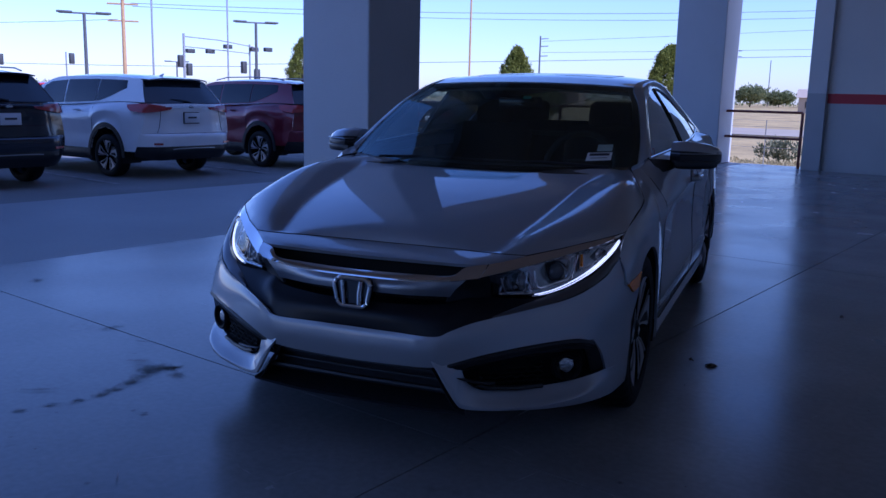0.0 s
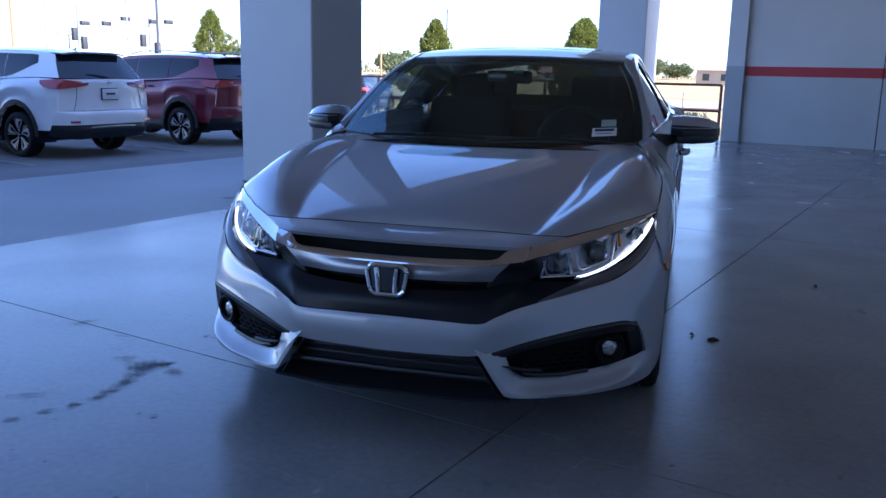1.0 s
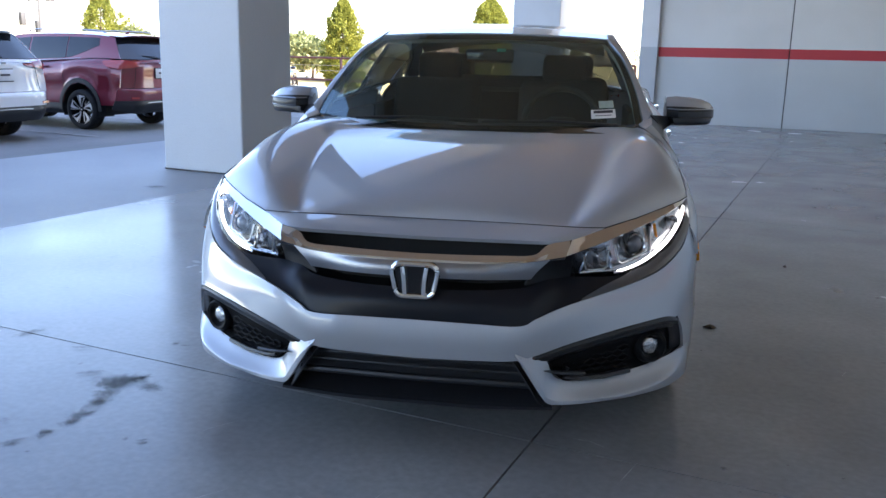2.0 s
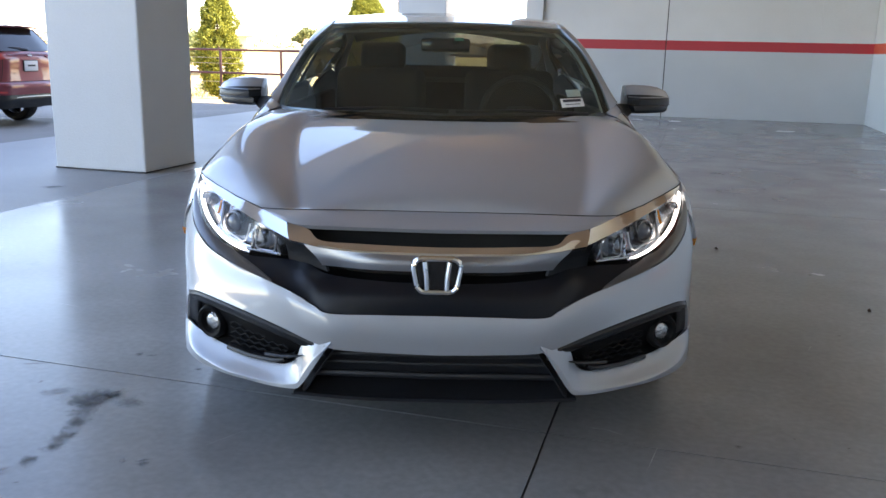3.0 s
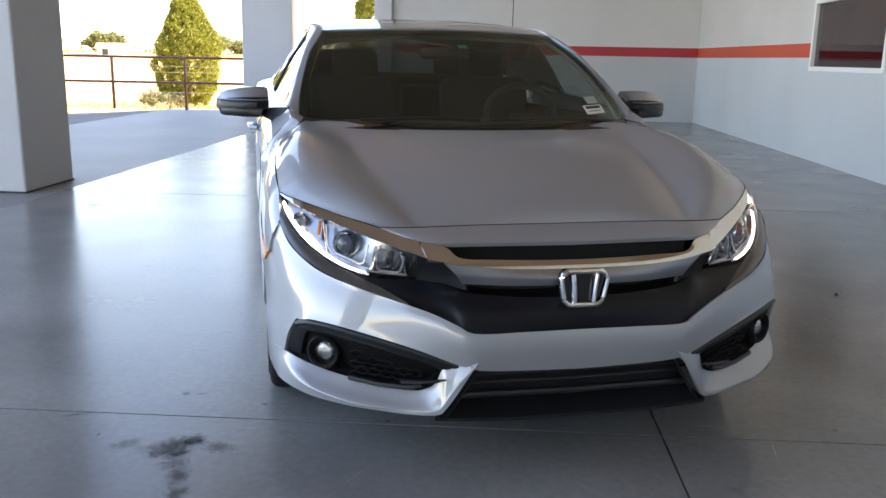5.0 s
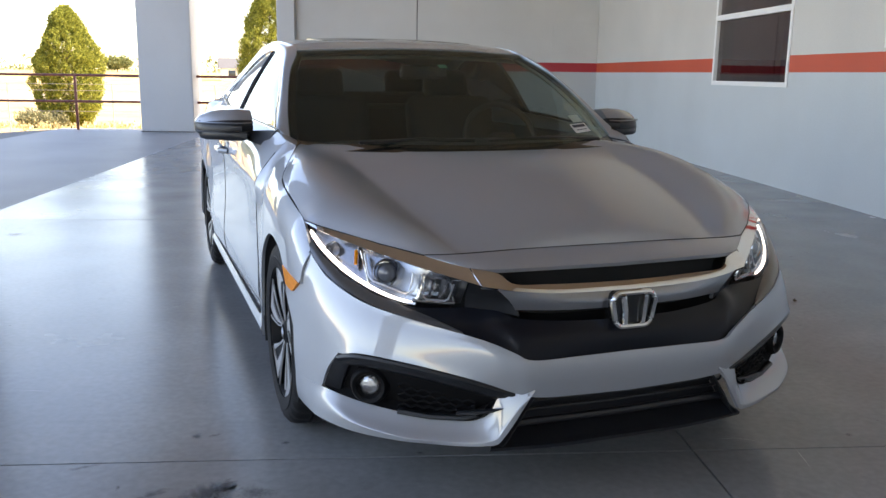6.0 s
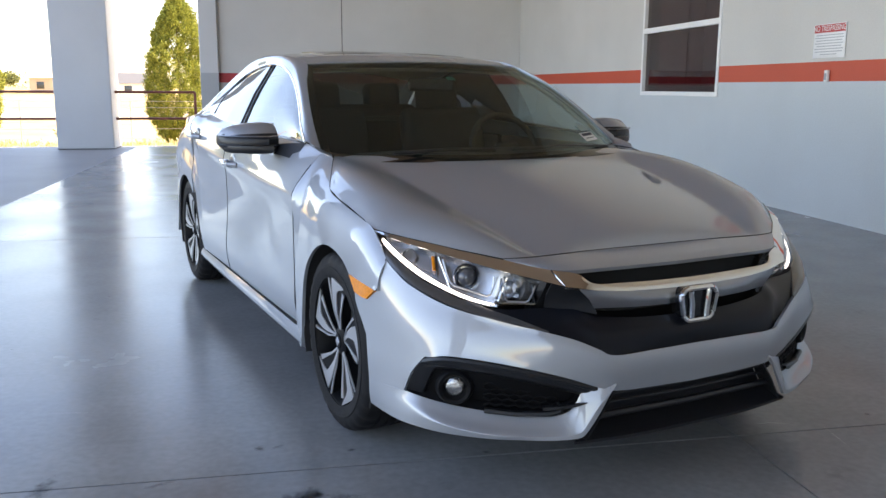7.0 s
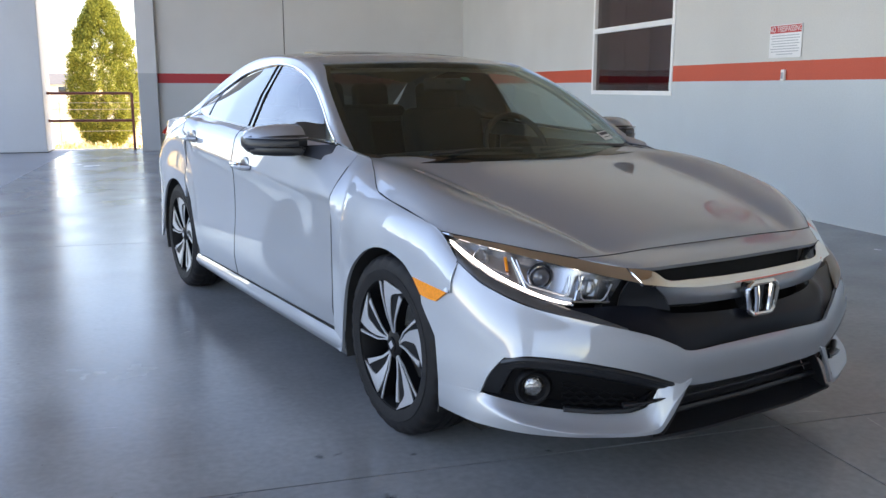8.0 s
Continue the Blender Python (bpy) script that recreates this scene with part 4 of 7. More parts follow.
# front wings: top edge and foot of each section, the skin rounding out between them
WING = [
    ((0.8450, 0.464, 0.686), (0.460, 0.593)), ((0.844, 0.575, 0.766), (0.555, 0.584)), ((0.847, 0.655, 0.786), (0.636, 0.594)), ((0.8485, 0.74, 0.800), (0.73, arch_z(0.73, HUB_F))),
    ((0.848, 0.86, 0.819), (0.86, arch_z(0.86, HUB_F))), ((0.840, 0.99, 0.840), (0.985, arch_z(0.985, HUB_F))), ((0.813, 1.074, 0.869), (1.10, arch_z(1.10, HUB_F))),
    ((0.774, 1.162, 0.907), (1.17, arch_z(1.17, HUB_F))), ((0.753, 1.213, 0.925), (1.202, 0.33)), ((0.738, 1.255, 0.941), (1.225, 0.205)),
]


def wing_section(top, foot):
    out = []
    for k in range(9):
        f = (k / 8) ** 1.6
        y, z = top[1] + (foot[0] - top[1]) * f, top[2] + (foot[1] - top[2]) * f
        wide = float(np.interp(y, (0.46, 0.60, 0.86, 1.10, 1.31), (0.886, 0.897, 0.903, 0.900, 0.888)))
        soft = float(np.interp(y, (0.46, 0.9, 1.3), (0.045, 0.055, 0.085)))
        out.append(Vector((wide - (wide - top[0]) * math.exp(-(top[2] - z) / soft), y, z)))
    return out


def belt(y):
    return 0.978 + 0.030 * (y - 1.4) + 0.006 * (y - 1.4) ** 2 + 0.06 * max(0.0, y - 3.05) ** 2 - 0.55 * max(0.0, 1.5 - y) ** 2


def belt_x(y):
    return float(np.interp(y, (1.3, 1.5, 1.75, 2.2, 2.8, 3.2, 3.45), (0.765, 0.772, 0.786, 0.812, 0.818, 0.795, 0.770)))


def crease(y):
    return 0.770 + 0.060 * (y - 1.3)


def side_station(y, bottom):
    """Door section from the belt down to the sill."""
    c, x = crease(y), float(np.interp(y, (1.3, 2.0, 2.8, 3.6), (0.886, 0.893, 0.898, 0.905)))
    k = float(np.interp(y, (1.3, 1.65), (-0.15, 1.0)))
    full = [(belt_x(y), belt(y)), (x - float(np.interp(y, (1.3, 1.9), (0.058, 0.030))), belt(y) - float(np.interp(y, (1.3, 1.9), (0.068, 0.045)))), (x - 0.006 * k, c + 0.035), (x, c), (x - 0.010 * k, c - 0.06), (x - 0.012 * k, 0.60), (x + 0.001, 0.44), (x + 0.002, 0.36), (x - 0.012, 0.275)]
    low = 0.275
    return [(px, y, bottom + (pz - low) * (belt(y) - bottom) / (belt(y) - low)) for px, pz in full]


def door(name, y0, y1, bottoms, n=10):
    st = []
    for k in range(n + 1):
        y = y0 + (y1 - y0) * k / n
        st.append(side_station(y, bottoms(y)))
    rows = [[s[i] for s in st] for i in range(9)]
    return [panel(name, rows, SILVER, sedan, nu=20, nv=22, side=s) for s in (1, -1)]


# each wing section in nine points, the last one the door's own section
wing9 = [wing_section(*w) for w in WING]
last, seam = wing9[-1], curve(side_station(1.306, 0.275), 64)[:-1] + [Vector((0.880, 1.306, 0.20))]
end = []
for w in last:
    z = seam[0].z - (last[0].z - w.z) / (last[0].z - last[-1].z) * (seam[0].z - seam[-1].z)
    end.append(Vector((float(np.interp(-z, [-p.z for p in seam], [p.x for p in seam])), 1.306, z)))
wing9.append(end)
for s in (1, -1):
    part("front_wing", grid_mesh(relax(loft_grid([[r[k] for r in wing9] for k in range(9)], 48, 24, side=s), 5), 0.012, MID), SILVER, sedan)
sides("wing_cap", [[(0.738, 1.257, 0.941), (0.722, 1.305, 0.947), (0.713, 1.370, 0.952)], [(0.752, 1.283, 0.950), (0.748, 1.335, 0.959), (0.747, 1.42, 0.972)], [(0.766, 1.307, 0.956), (0.769, 1.39, 0.972), (0.772, 1.51, 0.986)]], SILVER, sedan, nu=6, nv=5)
front_doors = door("front_door", 1.309, 2.470, lambda y: 0.275)
rear_doors = door("rear_door", 2.476, 3.300, lambda y: 0.275 if y < 3.16 else arch_z(y, HUB_R, 0.375))
# sills
sides("sill", [[(0.884, 1.225, 0.268), (0.884, 1.8, 0.268), (0.886, 2.6, 0.268), (0.886, 3.17, 0.268)], [(0.896, 1.225, 0.225), (0.896, 1.8, 0.225), (0.898, 2.6, 0.228), (0.898, 3.18, 0.235)], [(0.872, 1.225, 0.185), (0.872, 1.8, 0.185), (0.876, 2.6, 0.190), (0.88, 3.19, 0.20)]], SILVER, sedan, nu=12, nv=6)
# rear wings, from the belt over the arch to the tail
QY = [3.306, 3.36, 3.45, 3.535, 3.65, 3.76, 3.84, 3.90, 4.05, 4.22, 4.36]
QT = [(0.786, 1.068), (0.780, 1.072), (0.776, 1.066), (0.775, 1.054), (0.774, 1.041), (0.776, 1.030), (0.778, 1.024), (0.779, 1.018), (0.776, 1.004), (0.758, 0.985), (0.70, 0.97)]
QB = [arch_z(y, HUB_R) for y in QY[:6]] + [0.48, 0.32, 0.24, 0.25, 0.27]
rows = []
for f, dx in ((0.0, None), (0.16, -0.045), (0.30, -0.008), (0.38, 0.0), (0.55, -0.010), (0.75, 0.0), (1.0, 0.004)):
    line = []
    for y, (tx, tz), b in zip(QY, QT, QB):
        w = float(np.interp(y, (3.3, 3.5, 3.9, 4.05, 4.22, 4.36), (0.902, 0.905, 0.895, 0.872, 0.825, 0.745)))
        line.append((tx if dx is None else w + dx, y, tz + (b - tz) * f))
    rows.append(line)
for s in (1, -1):
    part("rear_wing", grid_mesh(relax(loft_grid(rows, 36, 18, side=s), 8), 0.012, MID), SILVER, sedan)
# tail: boot lid, rear bumper and lamps
panel("boot_lid", [[(0, 4.02, 1.075), (0.3, 4.02, 1.070), (0.6, 4.0, 1.045), (0.77, 3.93, 1.020)], [(0, 4.25, 1.062), (0.3, 4.24, 1.058), (0.55, 4.22, 1.030), (0.755, 4.20, 0.990)], [(0, 4.43, 1.055), (0.3, 4.42, 1.050), (0.52, 4.39, 1.02), (0.70, 4.36, 0.972)], [(0, 4.50, 0.90), (0.3, 4.49, 0.90), (0.52, 4.45, 0.88), (0.70, 4.37, 0.86)]], SILVER, sedan, nu=16, nv=14, full=True)
panel("rear_bumper", [[(0, 4.50, 0.895), (0.3, 4.49, 0.895), (0.52, 4.45, 0.875), (0.72, 4.37, 0.855)], [(0, 4.56, 0.62), (0.35, 4.55, 0.62), (0.65, 4.46, 0.62), (0.80, 4.30, 0.62)], [(0, 4.54, 0.30), (0.35, 4.53, 0.30), (0.65, 4.44, 0.30), (0.80, 4.28, 0.27)]], SILVER, sedan, nu=16, nv=10, full=True)
TAIL_RED = mat("red tail lamp", (0.30, 0.012, 0.010), 0.12, coat=0.6, fine=0.1)
sides("tail_lamp", [[(0.742, 4.25, 0.968), (0.728, 4.31, 0.964), (0.70, 4.372, 0.958)], [(0.790, 4.25, 0.91), (0.768, 4.32, 0.90), (0.72, 4.388, 0.885)]], TAIL_RED, sedan, nu=8, nv=4, thick=0.02)

# cabin: screens, roof, pillars, side windows
WS_SIDE = [(0.734, 1.400, 0.954), (0.708, 1.59, 1.080), (0.650, 1.825, 1.218), (0.574, 2.050, 1.318)]
WS_MID = [(0, 1.13, 0.925), (0, 1.42, 1.065), (0, 1.69, 1.205), (0, 1.965, 1.334)]


def across(mid, side, py=2.2, pz=1.6):
    """A curve from the middle to the side; py, pz: how late it bends back and down."""
    m, s = Vector(mid), Vector(side)
    return [Vector((s.x * f, m.y + (s.y - m.y) * f ** py, m.z + (s.z - m.z) * f ** pz)) for f in (0, 0.25, 0.5, 0.75, 1.0)]


panel("windscreen", [across(m, s) for m, s in zip(WS_MID, WS_SIDE)], WINDSCREEN, sedan, nu=20, nv=14, thick=0.0, full=True, label="tinted windscreen reflecting the dark ceiling")
BLACK_FRIT = mat("black glass border", (0.006, 0.006, 0.007), 0.15)
panel("cowl", [[(0, 1.125, 0.905), (0.25, 1.135, 0.912), (0.46, 1.155, 0.922), (0.66, 1.20, 0.925), (0.735, 1.33, 0.930)], [(0, 1.20, 0.935), (0.25, 1.21, 0.94), (0.46, 1.245, 0.944), (0.65, 1.33, 0.948), (0.732, 1.395, 0.955)]], BLACK_FRIT, sedan, nu=16, nv=3, full=True, label="black cowl at the foot of the windscreen")
ROOF_SIDE = [(0.575, 2.054, 1.321), (0.580, 2.27, 1.355), (0.584, 2.60, 1.374), (0.588, 2.95, 1.358), (0.605, 3.28, 1.285)]
ROOF_MID = [(0, 1.97, 1.338), (0, 2.24, 1.380), (0, 2.60, 1.403), (0, 2.96, 1.404), (0, 3.33, 1.362)]
roof = panel("roof", [across(m, s, 1.8, 2.2) for m, s in zip(ROOF_MID, ROOF_SIDE)], SILVER, sedan, nu=18, nv=20, full=True)
panel("sunroof", [[(0, 2.30, 1.3855), (0.2, 2.303, 1.3845), (0.40, 2.312, 1.3755)], [(0, 2.48, 1.3985), (0.2, 2.482, 1.397), (0.41, 2.49, 1.388)], [(0, 2.66, 1.406), (0.2, 2.66, 1.4045), (0.41, 2.66, 1.395)]], BLACK_FRIT, roof, nu=10, nv=8, thick=0.006, full=True, label="dark glass sunroof")
panel("rear_window", [across((0, 3.335, 1.360), (0.605, 3.285, 1.277)), across((0, 3.70, 1.225), (0.672, 3.60, 1.145)), across((0, 4.01, 1.080), (0.73, 3.86, 1.030))], BACKLIGHT, sedan, nu=14, nv=8, thick=0.0, full=True)
DLO_TOP = [(0.770, 1.485, 0.988), (0.744, 1.61, 1.046), (0.709, 1.745, 1.124), (0.667, 1.935, 1.217), (0.636, 2.155, 1.287), (0.612, 2.43, 1.322), (0.608, 2.70, 1.318), (0.622, 2.98, 1.280), (0.662, 3.22, 1.202), (0.742, 3.43, 1.092)]
A_IN = [(0.736, 1.398, 0.957), (0.723, 1.50, 1.025), (0.701, 1.62, 1.102), (0.652, 1.827, 1.222), (0.578, 2.048, 1.321), (0.582, 2.30, 1.359), (0.586, 2.62, 1.374), (0.590, 2.95, 1.357), (0.608, 3.28, 1.283), (0.675, 3.55, 1.155)]
A_OUT = [Vector(p) + Vector((0.006, 0, 0.008)) for p in DLO_TOP]
A_MIDL = [(Vector(a) + Vector(b)) / 2 + Vector((0.010, -0.004, 0.010)) for a, b in zip(A_IN, A_OUT)]
pillars = sides("pillar", [A_IN, A_MIDL, A_OUT], SILVER, sedan, nu=40, nv=8)
sides("rear_pillar", [[(0.612, 3.29, 1.279), (0.676, 3.55, 1.153), (0.722, 3.76, 1.062), (0.745, 3.90, 1.022)], [(0.690, 3.35, 1.190), (0.735, 3.54, 1.112), (0.762, 3.74, 1.046), (0.772, 3.92, 1.016)], [(0.758, 3.44, 1.084), (0.776, 3.56, 1.056), (0.779, 3.74, 1.035), (0.781, 3.93, 1.017)]], SILVER, sedan, nu=14, nv=8)


def dlo_bottom(y):
    return Vector((belt_x(y) - 0.012, y, belt(y) + 0.004))


def dlo_top(y):
    ys = [p[1] for p in DLO_TOP]
    return Vector((float(np.interp(y, ys, [p[0] for p in DLO_TOP])), y, float(np.interp(y, ys, [p[2] for p in DLO_TOP]))))


def side_pane(y0, y1, lean0, lean1, n=10):
    """A pane between the belt and the roof rail; lean: how far its top moves back against its foot."""
    bot, top = [], []
    for k in range(n + 1):
        y = y0 + (y1 - y0) * k / n
        ln = lean0 + (lean1 - lean0) * k / n
        bot.append(dlo_bottom(y))
        top.append(dlo_top(y + ln))
    mid = [(a + b) / 2 + Vector((0.010, 0, 0)) for a, b in zip(bot, top)]
    return [bot, mid, top]


sides("side_window", side_pane(1.56, 2.40, 0.03, 0.06), SIDE_GLASS, sedan, thick=0.0, nu=20)
sides("side_window", side_pane(2.46, 3.15, 0.06, 0.06), REAR_GLASS, sedan, thick=0.0, nu=16)
sides("side_window", side_pane(3.18, 3.42, 0.04, 0.0), REAR_GLASS, sedan, thick=0.0)
for s in (1, -1):
    def S(p):
        return Vector((p[0] * s, p[1], p[2]))
    ys = np.linspace(1.48, 3.43, 24)
    part("belt_seal", tube([S(dlo_bottom(y) + Vector((0.006, 0, -0.004))) for y in ys], 0.008), GLOSS_BLACK, sedan)
    part("window_chrome", tube([S(cr([Vector(p) for p in DLO_TOP], k / 5)) + Vector((s * 0.004, 0, 0.002)) for k in range(46)], 0.007), CHROME, sedan, "chrome strip over the side windows")
    part("window_seal", tube([S(cr([Vector(p) for p in DLO_TOP], k / 5)) + Vector((-s * 0.002, 0, -0.010)) for k in range(46)], 0.008), GLOSS_BLACK, sedan)
    for y, ln, r in ((2.43, 0.06, 0.022), (3.165, 0.05, 0.011)):
        a, b = dlo_bottom(y), dlo_top(y + ln)
        if y < 3:
            cover = [[Vector((q.x * s, q.y + d, q.z)) for q in (a, (a + b) / 2 + Vector((0.012, 0, 0)), b)] for d in (-0.026, 0.026)]
            part("window_post", grid_mesh(cover, 0.008, MID), POST_BLACK, sedan)
            for d in (-0.030, 0.030):
                part("window_seal", tube([S(q + Vector((0.002, d, 0))) for q in (a, (a + b) / 2 + Vector((0.012, 0, 0)), b)], 0.005), GLOSS_BLACK, sedan)
            continue
        part("window_post", tube([S(a), S((a + b) / 2 + Vector((0.010, 0, 0))), S(b)], r, flat=0.35), GLOSS_BLACK, sedan)
    tri = [[S(dlo_bottom(1.48)), S(dlo_bottom(1.54)), S(dlo_bottom(1.62))], [S(dlo_top(1.52)), S(dlo_top(1.60)), S(dlo_top(1.69))]]
    part("mirror_sail", grid_mesh([[p for p in tri[0]], [p for p in tri[1]]], 0.01, MID), GLOSS_BLACK, sedan)

# door mirrors
for s, dr in ((1, front_doors[0]), (-1, front_doors[1])):
    def ring(x, cy, cz, ry, rz, n=24, k=2.7):
        out = []
        for i in range(n):
            q = 2 * math.pi * i / n
            c, sn = math.cos(q), math.sin(q)
            tuck = 1.0 if sn > -0.2 else 0.93 if sn > -0.75 else 0.84
            out.append((s * x, cy + tuck * ry * math.copysign(abs(c) ** (2 / k), c) + 0.75 * max(0.0, rz * math.copysign(abs(sn) ** (2 / k), sn) + 0.01) * (0.5 - 0.5 * c), cz + rz * math.copysign(abs(sn) ** (2 / k), sn)))
        return out
    secs = [ring(0.846, 1.690, 0.998, 0.040, 0.030), ring(0.850, 1.688, 0.996, 0.088, 0.062), ring(0.90, 1.674, 0.996, 0.106, 0.067), ring(0.96, 1.690, 0.995, 0.100, 0.065), ring(1.015, 1.714, 0.993, 0.088, 0.058), ring(1.055, 1.738, 0.991, 0.068, 0.044), ring(1.074, 1.750, 0.990, 0.032, 0.022)]
    mirror = bmesh.new()
    vr = [[mirror.verts.new(p) for p in r] for r in secs]
    for a, b in zip(vr, vr[1:]):
        for i in range(24):
            mirror.faces.new((a[i], a[(i + 1) % 24], b[(i + 1) % 24], b[i]))
    mirror.faces.new(vr[0])
    mirror.faces.new(vr[-1][::-1])
    bmesh.ops.recalc_face_normals(mirror, faces=mirror.faces[:])
    for f in mirror.faces:
        zs = [v.co.z for v in f.verts]
        f.material_index = 0 if sum(zs) / len(zs) > 1.010 and len(zs) < 5 else 1
    mir = part("door_mirror", mirror, [SILVER, BLACK_PLASTIC], dr, "silver door mirror with black underside")
    for cz, rr in ((1.0085, 0.0030), (0.972, 0.002)):
        part("mirror_groove", tube([(s * 0.852, 1.602 - 0.004, cz + 0.001), (s * 0.90, 1.570, cz), (s * 0.96, 1.591, cz), (s * 1.015, 1.627, cz), (s * 1.055, 1.671, cz), (s * 1.073, 1.718, cz)], rr, seg=6), GLOSS_BLACK if cz < 0.98 else SATIN, mir)
    tray = bmesh.new()
    outline = [(0.842, 1.63), (0.88, 1.575), (0.94, 1.583), (1.00, 1.615), (1.045, 1.660), (1.062, 1.705), (1.04, 1.73), (0.86, 1.72)]
    lv = [[tray.verts.new((s * (x + (0.95 - x) * k_in), y + (1.66 - y) * k_in, zz)) for x, y in outline] for zz, k_in in ((0.938, 0.12), (0.946, 0.02), (0.966, 0.0), (0.974, 0.05))]
    for a, b in zip(lv, lv[1:]):
        for i in range(len(outline)):
            tray.faces.new((a[i], a[(i + 1) % len(outline)], b[(i + 1) % len(outline)], b[i]))
    tray.faces.new(lv[0])
    tray.faces.new(lv[-1][::-1])
    bmesh.ops.recalc_face_normals(tray, faces=tray.faces[:])
    part("mirror_tray", tray, BLACK_PLASTIC, mir)
    part("mirror_foot", grid_mesh([[(s * 0.775, 1.49, 0.984), (s * 0.80, 1.54, 0.982), (s * 0.86, 1.62, 0.975)], [(s * 0.800, 1.47, 0.958), (s * 0.825, 1.53, 0.952), (s * 0.875, 1.61, 0.950)], [(s * 0.828, 1.46, 0.918), (s * 0.842, 1.53, 0.925), (s * 0.880, 1.62, 0.938)]], 0.03, (0, 1.8, 0.9)), BLACK_PLASTIC, mir)
    part("turn_signal", tube([(s * 0.875, 1.575, 0.962), (s * 0.94, 1.592, 0.962), (s * 1.00, 1.630, 0.964), (s * 1.045, 1.678, 0.968)], 0.0032), mat("clear signal lens", (0.12, 0.12, 0.125), 0.2, 0.5) if s == 1 else bpy.data.materials["clear signal lens"], mir)
    glass = grid_mesh([[(s * 0.868, 1.774, 0.962), (s * 1.03, 1.800, 0.975)], [(s * 0.868, 1.774, 1.052), (s * 1.03, 1.800, 1.037)]], 0.003, (0, 1.2, 1))
    part("mirror_glass", glass, CHROME, mir)

# door handles: a cupped recess plate with a bright bow over it
for hy, hz, drs in ((2.285, 0.838, front_doors), (3.155, 0.928, rear_doors)):
    for s, dr in zip((1, -1), drs):
        x = 0.899
        h = part("door_handle", tube([(s * (x - 0.006), hy - 0.085, hz), (s * (x + 0.026), hy - 0.06, hz + 0.002), (s * (x + 0.034), hy, hz + 0.004), (s * (x + 0.028), hy + 0.07, hz + 0.004), (s * (x + 0.004), hy + 0.10, hz + 0.004)], [0.012, 0.014, 0.015, 0.015, 0.012]), SILVER, dr, "silver and chrome door handle")
        part("handle_trim", tube([(s * (x + 0.036), hy - 0.05, hz + 0.012), (s * (x + 0.043), hy, hz + 0.014), (s * (x + 0.038), hy + 0.07, hz + 0.014)], 0.006), CHROME, h)
        cup = lathe([(0.004, 0.0005), (0.006, 0.02), (0.004, 0.036), (0.0, 0.042)], 20)
        bmesh.ops.transform(cup, matrix=Matrix.Translation((s * (x - 0.008), hy, hz + 0.012)) @ Matrix.Diagonal((s, 1.3, 0.9, 1)), verts=cup.verts)
        part("handle_cup", cup, SATIN, h)

# dark inner shell, wheel wells and floor pan
part("underbody", box((1.50, 3.9, 0.22), (0, 2.25, 0.30), 0.05), DARK, sedan, "dark underbody")
part("bulkhead", box((1.44, 0.05, 0.42), (0, 1.22, 0.68), 0.01), DARK, sedan)
part("engine_cover", box((1.30, 0.85, 0.25), (0, 0.78, 0.52), 0.04), DARK, sedan)
part("radiator", box((0.95, 0.04, 0.42), (0, 0.24, 0.42), 0.01), DARK, sedan)
for s in (1, -1):
    for hub in (HUB_F, HUB_R):
        well = bmesh.new()
        n = 20
        rows = []
        for x in (0.60, 0.885):
            rows.append([(s * x, hub + 0.362 * math.cos(a), HUB_Z + 0.362 * math.sin(a)) for a in (math.pi * (-0.12 + 1.24 * k / n) for k in range(n + 1))])
        grid_mesh(rows, 0.006, (0, hub, HUB_Z), well)
        part("arch_liner", well, LINER, sedan)
        inner = lathe([(0.0, 0.362), (0.01, 0.362)], 32)
        bmesh.ops.transform(inner, matrix=Matrix.Translation((s * 0.595, hub, HUB_Z)), verts=inner.verts)
        part("arch_inner", inner, LINER, sedan)

